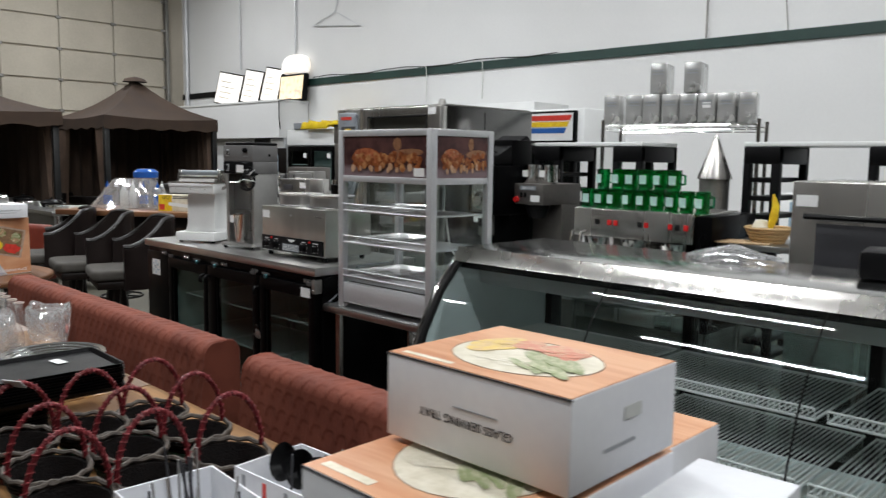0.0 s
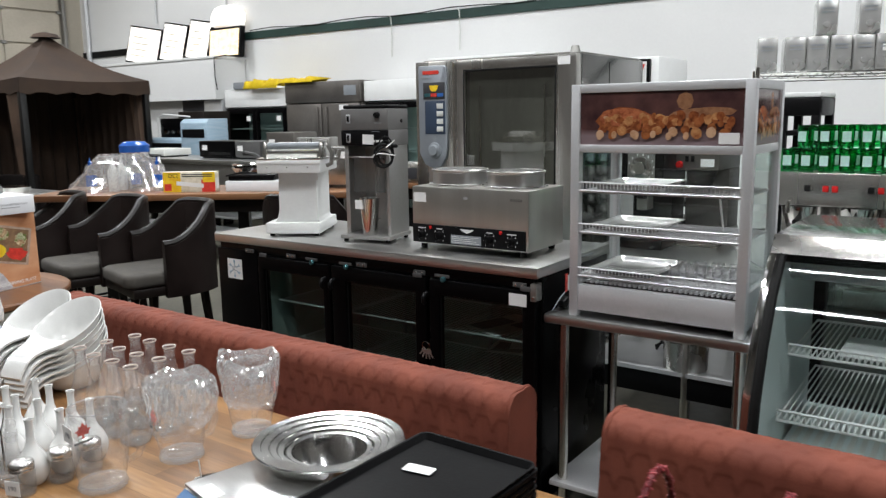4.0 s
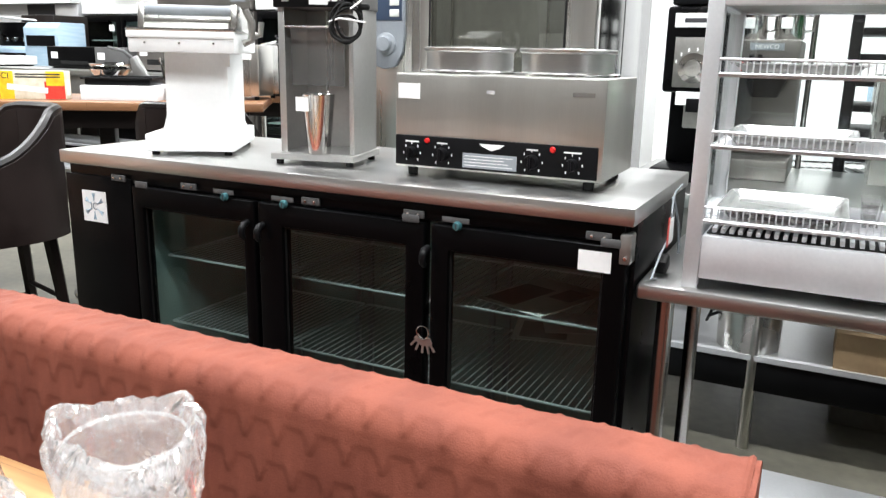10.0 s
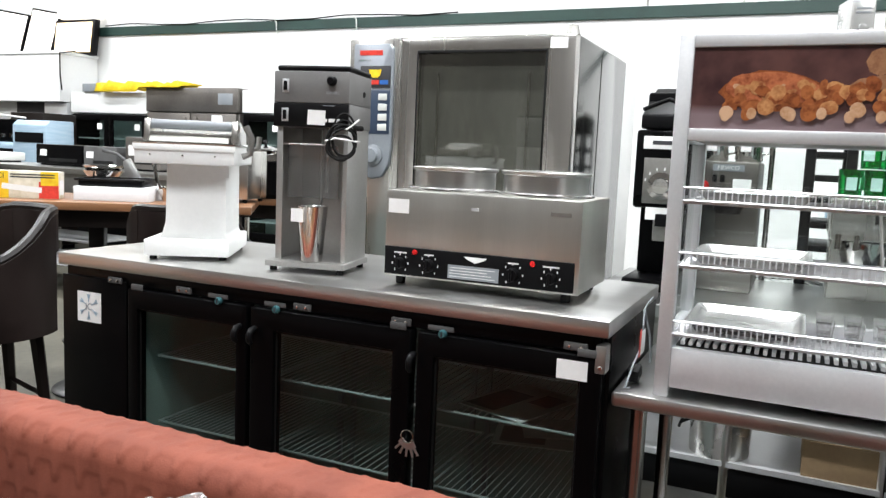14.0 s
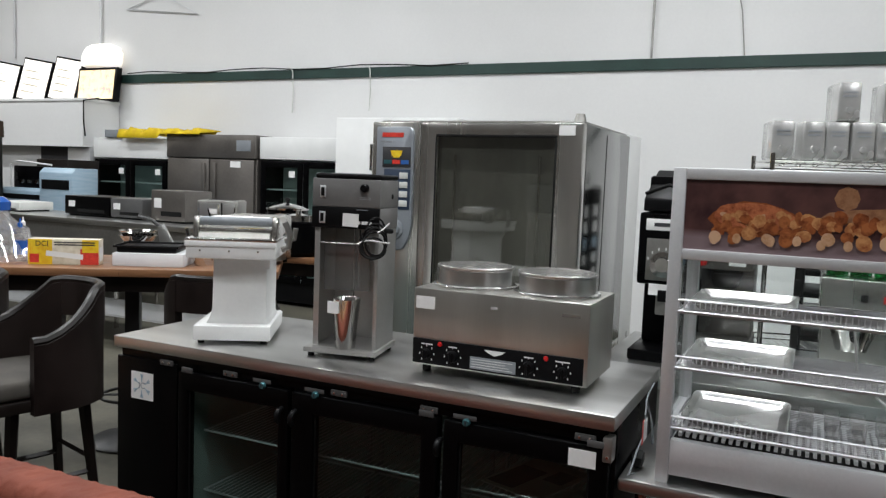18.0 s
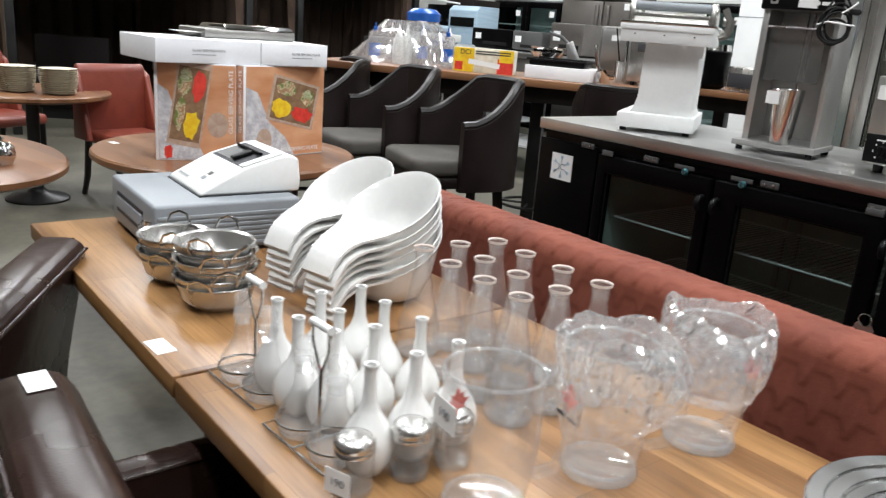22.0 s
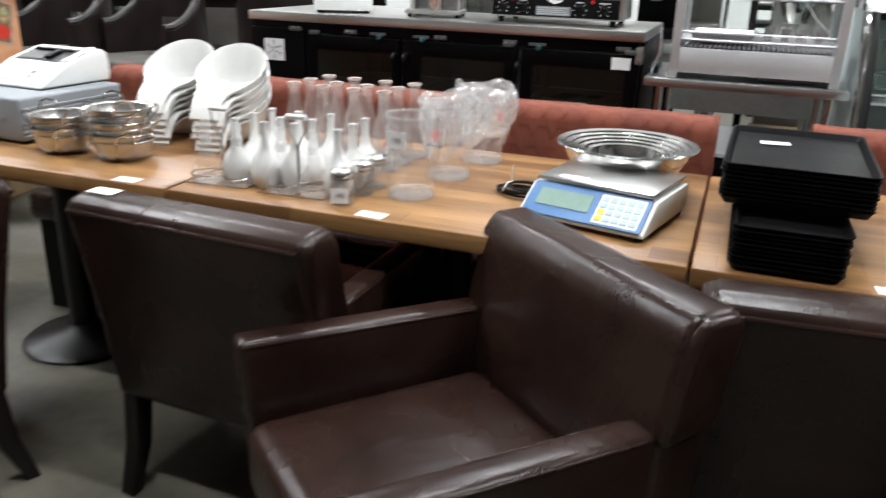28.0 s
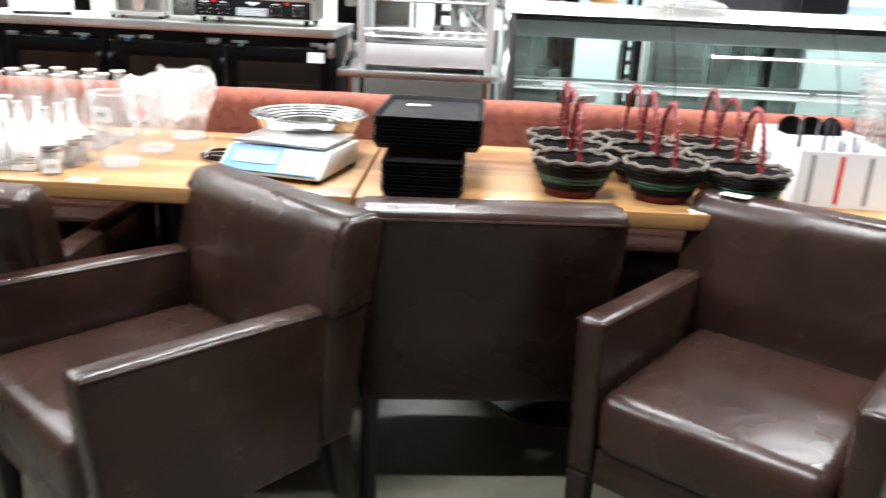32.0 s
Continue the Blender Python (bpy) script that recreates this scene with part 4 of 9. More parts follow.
for x0 in (0.0, cw - 0.034):
    part("top_rail", B((x0, x0 + 0.034, 0.034, cdp - 0.034, ch - 0.03, ch), bevel=0.003), "alu", kc)
    part("mid_rail", B((x0, x0 + 0.03, 0.034, cdp - 0.034, 0.61, 0.638), bevel=0.003), "alu", kc)
    part("side_base", B((x0 + 0.002, x0 + 0.032, 0.034, cdp - 0.034, 0.018, 0.15), bevel=0.003), "alu", kc)
part("roof", B((0.03, cw - 0.03, 0.03, cdp - 0.03, ch - 0.024, ch - 0.008)), "alu", kc, smooth=False)
part("lamp_tray", B((0.036, cw - 0.036, 0.036, cdp - 0.036, 0.613, 0.63)), "dull_steel", kc, smooth=False)
def bread_photo(w, q, seed):
    """Printed sheet of breads, w wide, that faces local -y; flat patches of print laid over one another."""
    z0, z1 = 0.637, ch - 0.028
    h = z1 - z0
    sheet = part("picture_panel", B((0, w, 0, 0.006, z0, z1)), "bread", kc, "printed picture of bread rolls", smooth=False, m=q)
    rnd = random.Random(seed)
    lay = [0]

    def patch(mt, cx, cz, rx, rz, turn=0.0, wob=0.12, n=14):
        lay[0] += 1
        y = -0.00012 * lay[0]
        pts = []
        for k in range(n):
            t, g = 2 * math.pi * k / n, 1 + rnd.uniform(-wob, wob)
            u, v = rx * g * math.cos(t), rz * g * math.sin(t)
            pts.append((min(max(cx * w + u * math.cos(turn) - v * math.sin(turn), 0.002), w - 0.002), min(max(z0 + cz * h + u * math.sin(turn) + v * math.cos(turn), z0 + 0.002), z1 - 0.002)))
        part("print_patch", E(pts, "y", y - 0.0001, y), mt, sheet, smooth=False)
    patch("photo_plank", 0.66, 0.8, w * 0.05, h * 0.16, 0.0, 0.03, 8)
    patch("photo_plank", 0.76, 0.58, w * 0.2, h * 0.1, 0.06, 0.03, 10)
    patch("photo_loaf", 0.3, 0.46, w * 0.2, h * 0.24, 0.02, 0.1)
    patch("photo_pizza", 0.3, 0.5, w * 0.17, h * 0.19, -0.05, 0.04, 22)
    for k in range(12):
        patch("photo_bun" if k % 3 else "photo_egg", 0.17 + 0.026 * k + rnd.uniform(-0.02, 0.02), 0.5 + rnd.uniform(-0.13, 0.13), w * 0.014, h * 0.03, rnd.uniform(0, 3))
    for k in range(44):
        patch(("photo_crust", "photo_loaf", "photo_bun")[k % 3], 0.14 + 0.0185 * k + rnd.uniform(-0.02, 0.02), 0.4 + rnd.uniform(-0.12, 0.15), w * rnd.uniform(0.016, 0.034), h * rnd.uniform(0.05, 0.1), rnd.uniform(-0.8, 0.8))
    for k in range(11):
        patch(("photo_bun", "photo_egg", "photo_crust")[(k + seed) % 3], 0.14 + 0.075 * k + rnd.uniform(-0.015, 0.015), 0.25 + rnd.uniform(-0.05, 0.06), w * rnd.uniform(0.02, 0.034), h * rnd.uniform(0.075, 0.11), rnd.uniform(-0.5, 0.5), 0.05)
    for k in range(6):
        patch("photo_egg", 0.16 + 0.1 * k + rnd.uniform(-0.03, 0.03), 0.18 + rnd.uniform(-0.02, 0.03), w * 0.018, h * 0.07, 0, 0.03)


bread_photo(cw - 0.064, pose(0.032, 0.008, 0), 1)
bread_photo(cdp - 0.064, pose(cw - 0.008, 0.032, 0, 0, 0, 90), 2)
bread_photo(cdp - 0.064, pose(0.008, cdp - 0.032, 0, 0, 0, -90), 3)
part("price_tag", B((cw - 0.11, cw - 0.045, -0.0015, 0.0005, 0.644, 0.68)), "paper", kc, smooth=False)
for bx in ((0.012, 0.016, 0.034, cdp - 0.034, 0.15, 0.61), (cw - 0.016, cw - 0.012, 0.034, cdp - 0.034, 0.15, 0.61), (0.034, cw - 0.034, cdp - 0.016, cdp - 0.012, 0.15, 0.6)):
    g = part("pane", B(bx), "pane", kc, "clear glass", smooth=False)
    g.visible_shadow = False
for z in (0.468, 0.316, 0.152):
    sf = T([(0.03, 0.012, z), (cw - 0.03, 0.012, z), (cw - 0.03, cdp - 0.03, z), (0.03, cdp - 0.03, z)], 0.004, 6, closed=True)
    rk = part("shelf", sf, "alu", kc, "wire shelf with an upturned front")
    for k in range(1, 20):
        y = 0.012 + (cdp - 0.042) * k / 20
        part("shelf_wire", T([(0.03, y, z), (cw - 0.03, y, z)], 0.0016, 4), "alu", rk)
    lip = T([(0.03, 0.006, z + 0.034), (cw - 0.03, 0.006, z + 0.034)], 0.0033, 6)
    T([(0.03, 0.006, z + 0.004), (cw - 0.03, 0.006, z + 0.004)], 0.0033, 6, bm=lip)
    for k in range(0, 44):
        x = 0.036 + (cw - 0.072) * k / 43
        T([(x, 0.006, z + 0.004), (x, 0.006, z + 0.034)], 0.0017, 4, bm=lip)
    part("price_rail", lip, "alu", rk)
part("crumb_tray", B((0.04, cw - 0.04, 0.03, cdp - 0.03, 0.119, 0.123)), "rubber", kc, smooth=False)
for k in range(30):
    x = 0.05 + k * 0.0185
    part("crumb_slot", B((x, x + 0.009, 0.04, cdp - 0.04, 0.124, 0.134)), "alu", kc, smooth=False)
for z, n in ((0.472, 2), (0.32, 2), (0.156, 2)):
    for i in range(n):
        w0 = 0.06 + i * 0.27
        t = thing("sheet_pan", "shallow stainless tray on the display shelf", "tray", pose(1.962 + w0 + 0.125, 0.048 + 0.2, 0.882 + z), group="display trays")
        bm = bmesh.new()
        loops = []
        for o, z in ((0.022, 0.0), (0.0, 0.02), (-0.007, 0.021), (-0.007, 0.019), (0.001, 0.018), (0.021, 0.002)):
            pts = []
            for cx, cy, a0 in ((0.105, 0.135, 0), (-0.105, 0.135, 90), (-0.105, -0.135, 180), (0.105, -0.135, 270)):
                pts += [bm.verts.new((px, py, z + 0.002)) for px, py in arc(cx, cy, 0.0225 - o + 0.001, a0, a0 + 90, 4)]
            loops.append(pts)
        for a, b in zip(loops, loops[1:]):
            for q in range(len(a)):
                bm.faces.new((a[q], a[(q + 1) % len(a)], b[(q + 1) % len(a)], b[q]))
        bm.faces.new(loops[0])
        bm.faces.new(loops[-1][::-1])
        bmesh.ops.recalc_face_normals(bm, faces=bm.faces[:])
        part("pan", bm, "tray_alu", t)
for k in range(8):
    x, y = 1.962 + 0.36 + (k % 4) * 0.062, 0.16 + (k // 4) * 0.1
    gl = thing("clear_tumbler", "small clear square plastic cup on the display tray", "cup", pose(x, y, 0.882 + 0.159), group="clear cups in the display case")
    part("cup_wall", L([(0, 0.003), (0.02, 0.003), (0.026, 0.05), (0.028, 0.05), (0.022, 0), (0, 0)], 4), "plastic_clear", gl, smooth=False, m=pose(0, 0, 0, 0, 0, 45))
    part("cup_base", L([(0, 0.001), (0.02, 0.001), (0.022, 0.006), (0, 0.005)], 4), "glass_base", gl, smooth=False, m=pose(0, 0, 0, 0, 0, 45))
solo("case_cord", T([(2.42, 0.32, 1.36), (2.44, 0.33, 1.2), (2.5, 0.34, 1.12), (2.57, 0.4, 1.06)], 0.004, 6), "white", "thin white lamp cord inside the display case", "cord")

# things on the shelf of the stand behind
pt = thing("steel_stockpot", "steel pot with side handles on the lower shelf", "pot", pose(2.04, 1.22, 0.365))
part("body", L([(0, 0.004), (0.1, 0.004), (0.105, 0.14), (0.112, 0.144), (0.112, 0.14), (0.108, 0.0), (0, 0)], 32), "alu_bright", pt)
part("lid", L([(0, 0.165), (0.02, 0.162), (0.09, 0.152), (0.112, 0.146), (0.11, 0.143), (0, 0.15)], 32), "alu_bright", pt)
part("handle", T([(-0.107, -0.04, 0.12), (-0.14, -0.04, 0.1), (-0.15, 0.0, 0.07), (-0.14, 0.04, 0.1), (-0.107, 0.04, 0.12)], 0.006, 8), "rubber", pt)
cbx = thing("carton_box", "small brown cardboard box on the steel shelf", "box", pose(2.45, 1.26, 0.365))
part("box_body", B((-0.125, 0.125, -0.14, 0.14, 0, 0.126), bevel=0.003), "cardboard", cbx)
part("lid_flap", B((-0.126, 0.126, -0.141, -0.002, 0.1265, 0.13), bevel=0.001), "cardboard", cbx)
part("lid_flap", B((-0.126, 0.126, 0.002, 0.141, 0.1265, 0.13), bevel=0.001), "cardboard", cbx)
part("tape", B((-0.125, 0.125, -0.02, 0.02, 0.1304, 0.131)), "lip_tan", cbx, smooth=False)


# ---- curved deli case ----
dl = thing("deli_case", "refrigerated deli case with curved front glass and steel top", "deli case", pose(2.655, 0, 0))
DW = 2.3
prof = [(0.2, 1.19), (0.12, 1.15), (0.03, 1.05), (-0.06, 0.9), (-0.12, 0.74), (-0.15, 0.56), (-0.15, 0.46)]
part("base", B((0.0, DW, -0.1, 0.85, 0.04, 0.44), bevel=0.01), "black", dl)
part("kick_plate", B((0.03, DW - 0.03, -0.04, 0.8, 0.0, 0.04)), "black_matte", dl, smooth=False)
part("front_bumper", B((0.0, DW, -0.17, -0.1, 0.38, 0.46), bevel=0.015), "black_matte", dl)
part("top", B((-0.005, DW + 0.005, 0.176, 0.78, 1.17, 1.225), bevel=0.003), "steel_mirror", dl, "polished stainless top slab")
part("front_lip", E([(0.122, 1.17), (0.172, 1.228), (0.176, 1.2255), (0.176, 1.17)], "x", -0.005, DW + 0.005, bevel=0.002), "steel", dl, "bright stainless front edge")
part("top_seam", B((0.95, 0.953, 0.18, 0.781, 1.2251, 1.2262)), "dull_steel", dl, smooth=False)
part("top_gasket", B((0.03, DW - 0.03, 0.146, 0.2, 1.14, 1.166), bevel=0.004), "rubber", dl)
part("light_canopy", B((0.03, DW - 0.03, 0.27, 0.5, 1.06, 1.166), bevel=0.012), "canopy_grey", dl, "pale blue-grey lamp canopy")
part("back_sill", B((0.03, DW - 0.03, 0.76, 0.84, 0.44, 0.5), bevel=0.004), "black_matte", dl)
part("back_header", B((0.03, DW - 0.03, 0.76, 0.84, 1.11, 1.168), bevel=0.004), "black_matte", dl)
for x in (0.03, 0.755, 1.485, DW - 0.07):
    part("back_post", B((x, x + 0.04, 0.76, 0.84, 0.5, 1.11), bevel=0.003), "black_matte", dl)
for k in range(3):
    g = part("rear_door", B((0.08 + k * 0.73, 0.76 + k * 0.73, 0.744, 0.752, 0.5, 1.12)), "pane_deli", dl, "sliding glass rear door", smooth=False)
    g.visible_shadow = False
for x0, x1 in ((0.0, 0.03), (DW - 0.03, DW)):
    part("end_panel", E([(y + 0.014, z) for y, z in prof] + [(0.84, 0.44), (0.84, 1.17), (0.22, 1.17)], "x", x0 + 0.002, x1), "deli_white", dl, "pale grey insulated end wall", smooth=False)
    rim = T([(x0 + 0.004, y, z) for y, z in prof], 0.016, 8)
    part("end_trim", rim, "chrome" if x0 == 0 else "black", dl)
    part("seal", T([(x0 + (0.03 if x0 == 0 else -0.004), y - 0.006, z) for y, z in prof], 0.017, 8), "rubber", dl)
for gx0, gx1 in ((0.036, 0.78), (0.784, 1.53), (1.534, DW - 0.036)):
    bm = bmesh.new()
    ga = [[bm.verts.new((x, y, z)) for y, z in prof] for x in (gx0, gx1)]
    for k in range(len(prof) - 1):
        bm.faces.new((ga[0][k], ga[1][k], ga[1][k + 1], ga[0][k + 1]))
    gg = part("front_glass", bm, "pane_deli", dl, "curved clear front glass")
    gg.visible_shadow = False
for x in (0.782, 1.532):
    part("glass_joint", T([(x, y, z) for y, z in prof], 0.003, 4), "rubber", dl)
for z, y0, y1 in ((0.82, 0.18, 0.7), (0.63, 0.05, 0.72)):
    for i in range(3):
        x0, x1 = 0.06 + i * 0.74, 0.76 + i * 0.74
        sf = T([(x0, y0, z), (x1, y0, z), (x1, y1, z), (x0, y1, z)], 0.005, 6, closed=True)
        for k in range(1, 40):
            xx = x0 + (x1 - x0) * k / 40
            T([(xx, y0, z), (xx, y1, z)], 0.0032, 4, bm=sf)
        for k in range(41):
            xx = x0 + (x1 - x0) * k / 40
            T([(xx, y0, z), (xx, y0 - 0.004, z + 0.035)], 0.0018, 4, bm=sf)
        T([(x0, y0 - 0.004, z + 0.036), (x1, y0 - 0.004, z + 0.036)], 0.004, 6, bm=sf)
        part("wire_shelf", sf, "white", dl, "white wire shelf")
part("deck", B((0.04, DW - 0.04, -0.08, 0.74, 0.441, 0.47)), "deli_white", dl, smooth=False)
for k in range(60):
    part("deck_slot", B((0.06 + k * 0.036, 0.078 + k * 0.036, 0.0, 0.7, 0.471, 0.474)), "pale_plastic", dl, smooth=False)
solo("shelf_paper", B((2.86, 3.1, 0.2, 0.46, 0.832, 0.835)), "paper", "white paper sheet on the deli shelf", "paper", smooth=False)


# ---- combi oven ----
ov = thing("combi_oven", "large stainless combi oven with glass door and control panel", "oven", pose(0.255, 1.38, 0))
ow, od, oz0, oz1 = 1.095, 0.95, 0.82, 1.955
part("cabinet", B((0, ow, 0.05, od, oz0, oz1), bevel=0.008), "oven_side", ov, "polished steel sides, darkened to stand for dark reflections")
part("panel_front", B((0.0, 0.275, 0.0, 0.049, oz0, oz1), bevel=0.006), "steel", ov)
part("door", door_ring(0.285, ow, oz0 + 0.01, oz1 - 0.004, 0.372, 0.97, 1.0, 1.885, -0.02, 0.045), "steel", ov)
part("oven_inside", B((0.372, 0.97, 0.04, 0.046, 1.0, 1.885)), "oven_lining", ov, smooth=False)
g = part("door_glass", B((0.368, 0.974, -0.008, 0.0, 0.996, 1.889)), "pane_oven", ov, "dark reflective door glass", smooth=False)
g.visible_shadow = False
part("glass_seal", B((0.368, 0.976, -0.024, -0.02, 1.883, 1.895), (0.366, 0.374, -0.024, -0.02, 1.0, 1.883), (0.968, 0.976, -0.024, -0.02, 1.0, 1.883), bevel=0.002), "rubber", ov)
part("vertical_seam", B((0.276, 0.284, -0.003, 0.049, oz0, oz1)), "rubber", ov, smooth=False)
part("side_seam", B((ow, ow + 0.002, 0.42, 0.425, oz0, oz1 - 0.03)), "rubber", ov, smooth=False)
part("top_cover", B((0.02, ow - 0.02, 0.06, od, oz1, oz1 + 0.012), bevel=0.004), "dull_steel", ov)
part("vent_cap", L([(0, 0.04), (0.02, 0.04), (0.03, 0), (0, 0)], 14), "dull_steel", ov, m=pose(ow - 0.03, 0.03, oz1))
cp = part("control_panel", E([(0.035, 1.93), (0.225, 1.93), (0.245, 1.91), (0.245, 1.45), (0.235, 1.38), (0.2, 1.32), (0.14, 1.31), (0.08, 1.33), (0.035, 1.4)], "y", -0.022, 0.0, bevel=0.008), "panel_grey", ov, "blue-grey curved control panel")
part("display", B((0.075, 0.235, -0.026, -0.021, 1.73, 1.83), bevel=0.002), "ink", cp)
for k, c in enumerate(("lock_teal", "red_print", "blue")):
    part("display_tile", B((0.085 + k * 0.048, 0.128 + k * 0.048, -0.028, -0.026, 1.745, 1.765)), c, cp, smooth=False)
part("display_lens", E([(0.122, 1.812), (0.188, 1.812), (0.182, 1.788), (0.168, 1.776), (0.142, 1.776), (0.128, 1.788)], "y", -0.0285, -0.0262), "yellow_print", cp, smooth=False)
part("button_field", B((0.085, 0.235, -0.025, -0.021, 1.52, 1.72), bevel=0.002), "panel_dark", cp)
for k in range(4):
    part("button", B((0.175, 0.222, -0.029, -0.025, 1.535 + k * 0.046, 1.566 + k * 0.046), bevel=0.003), "pale_plastic", cp)
part("dial", L([(0, 0.03), (0.03, 0.028), (0.036, 0.012), (0.048, 0.008), (0.05, 0), (0, 0)], 24), "grey_plastic", ov, "round control dial", m=pose(0.155, -0.022, 1.42, 90))
part("maker_mark", B((0.07, 0.19, -0.024, -0.0215, 1.878, 1.9)), "red_print", cp, smooth=False)
part("text_bar", B((0.06, 0.13, -0.024, -0.0215, 1.855, 1.859)), "grey_ink", cp, smooth=False)
part("price_tag", B((0.985, 1.06, -0.023, -0.0205, 1.895, 1.94)), "paper", ov, smooth=False)
part("tray_rack", B((0.45, 0.46, 0.02, 0.03, 1.02, 1.8), (0.88, 0.89, 0.02, 0.03, 1.02, 1.8)), "steel", ov, smooth=False)
stn = thing("oven_stand", "open stainless stand under the combi oven", "equipment stand", pose(0.255, 1.38, 0))
for x in (0.04, ow - 0.04):
    for y in (0.07, od - 0.07):
        part("leg", B((x - 0.02, x + 0.02, y - 0.02, y + 0.02, 0, 0.78), bevel=0.003), "steel", stn)
part("deck", B((0, ow, 0.03, od, 0.78, 0.82), bevel=0.004), "steel", stn)
part("shelf", B((0.02, ow - 0.02, 0.06, od - 0.03, 0.2, 0.22), bevel=0.003), "steel", stn)

# loose cords and a tag between the cooler and the display case
pc = thing("power_cord", "white power cords with a black plug and paper tag", "cord", pose(1.9, 0.2, 1.0))
part("cord", T([(-0.02, 0.25, 0.052), (-0.01, 0.1, 0.056), (0.0, 0.016, 0.055), (0.004, -0.01, 0.02), (0.003, 0.0, -0.036), (0.0, -0.09, -0.065), (-0.004, -0.16, -0.11), (0.0, -0.12, -0.118)], 0.0026, 8), "grey_plastic", pc)
part("cord", T([(0.0, 0.016, 0.055), (0.005, 0.05, 0.01), (0.004, 0.1, -0.03), (0.0, 0.15, -0.08), (0.0, 0.16, -0.118)], 0.004, 8), "grey_plastic", pc)
part("plug", B((-0.016, 0.016, -0.115, -0.07, -0.085, -0.05), bevel=0.006), "black_matte", pc, m=pose(0, 0, 0, 18))
part("tag", B((0.008, 0.009, -0.06, 0.0, -0.05, 0.012)), "paper", pc, smooth=False)
part("warning_tag", B((0.0085, 0.0095, -0.075, -0.056, -0.052, 0.02)), "red_print", pc, smooth=False)

# ---- tables, banquettes and chairs ----
def table(x0, x1, ped):
    t = thing("dining_table", "butcher-block dining table on black cast-iron pedestals", "table", pose((x0 + x1) / 2, -1.41, 0), group="row of dining tables")
    h = (x1 - x0) / 2
    part("tabletop", B((-h + 0.003, h - 0.003, -0.392, 0.392, 0.705, 0.75), bevel=0.006), "oak", t)
    for px in ped:
        p = px - (x0 + x1) / 2
        part("column", T([(p, 0, 0.03), (p, 0, 0.69)], 0.042, 20), "iron", t)
        part("pedestal_base", L([(0, 0), (0.2, 0), (0.205, 0.012), (0.19, 0.024), (0.07, 0.05), (0.05, 0.075), (0, 0.075)], 36), "iron", t, m=pose(p, 0, 0))
        part("top_plate", B((p - 0.16, p + 0.16, -0.2, 0.2, 0.69, 0.704), bevel=0.004), "iron", t)
    return t


table(-0.2, 0.936, (0.19,))
table(0.936, 2.2, (1.58,))
table(2.2, 3.4, (2.8,))
table(3.4, 4.6, (4.0,))


M["quilt"] = mat("terracotta_quilt", (0.2, 0.059, 0.037), (0.146, 0.041, 0.026), rough=0.75, scale=7, grain=330, bump=0.12, spec=0.2)


def quilt_back(h):
    """Backrest swept along x: rows of smocked flaps, each a flat ledge with a tooth that hangs down."""
    prof = [(-0.11, 0.1), (-0.11, 0.46), (-0.078, 0.815)] + [(-0.028 + 0.05 * math.cos(radians(t)), 0.815 + 0.05 * math.sin(radians(t))) for t in range(172, 89, -8)] + [(0.025 + 0.05 * math.cos(radians(t)), 0.815 + 0.05 * math.sin(radians(t))) for t in range(90, -1, -8)] + [(0.075, 0.1)]
    pr = np.array(prof)
    seg = np.hypot(*(np.diff(pr, axis=0).T))
    cum = np.concatenate([[0], np.cumsum(seg)])
    s = np.concatenate([[0, 0.2], np.arange(0.3, 1.13, 0.0046), [1.3, cum[-1]]])
    py, pz = np.interp(s, cum, pr[:, 0]), np.interp(s, cum, pr[:, 1])
    ty, tz = np.gradient(py, s), np.gradient(pz, s)
    ln = np.hypot(ty, tz)
    ny, nz = -tz / ln, ty / ln
    nx = int(2 * h / 0.0047)
    x = np.linspace(-h, h, nx)
    v = (1.2 - s) / 0.069
    best = np.zeros((len(s), nx))
    base = np.floor(v)[:, None]
    got = np.zeros_like(best, bool)
    for dj in (-1, 0, 1):
        row = base + dj
        u = (x[None, :] / 0.066 + 0.5 * row) % 1.0
        tooth = np.clip(1 - np.abs(u - 0.5) / 0.26, 0, 1)
        edge = row + 0.25 + 0.58 * tooth
        over = edge - v[:, None]
        hit_now = (~got) & (over >= 0)
        lift = 0.35 + 0.65 * np.sqrt(np.clip(1 - np.abs(u - 0.5) / 0.3, 0, 1))
        best[hit_now] = (np.clip(1 - over / 1.05, 0, 1) * lift)[hit_now]
        got |= hit_now
    best[~got] = 0
    best[1:-1, 1:-1] = (best[1:-1, 1:-1] * 3 + best[:-2, 1:-1] + best[2:, 1:-1] + best[1:-1, :-2] + best[1:-1, 2:]) / 7
    soft = np.clip((s - 0.3) / 0.03, 0, 1) * np.clip((1.12 - s) / 0.05, 0, 1)
    hgt = 0.0052 * best * soft[:, None] + 0.0012 * np.sin(x * 21)[None, :] * np.sin(s * 17)[:, None] * soft[:, None]
    yy, zz = py[:, None] + ny[:, None] * hgt, pz[:, None] + nz[:, None] * hgt
    co = np.stack([np.broadcast_to(x, yy.shape), yy, zz], -1).reshape(-1, 3)
    i = np.arange((len(s) - 1) * nx).reshape(len(s) - 1, nx)[:, :-1].ravel()
    me = bpy.data.meshes.new("backrest")
    n = len(s)
    ends = [[k * nx for k in range(n)], [k * nx + nx - 1 for k in range(n - 1, -1, -1)]]
    me.from_pydata(co.tolist(), [], np.stack([i, i + nx, i + nx + 1, i + 1], -1).tolist() + ends + [[0, nx - 1, (n - 1) * nx + nx - 1, (n - 1) * nx]])
    for f in me.polygons:
        f.use_smooth = len(f.vertices) == 4
    return me


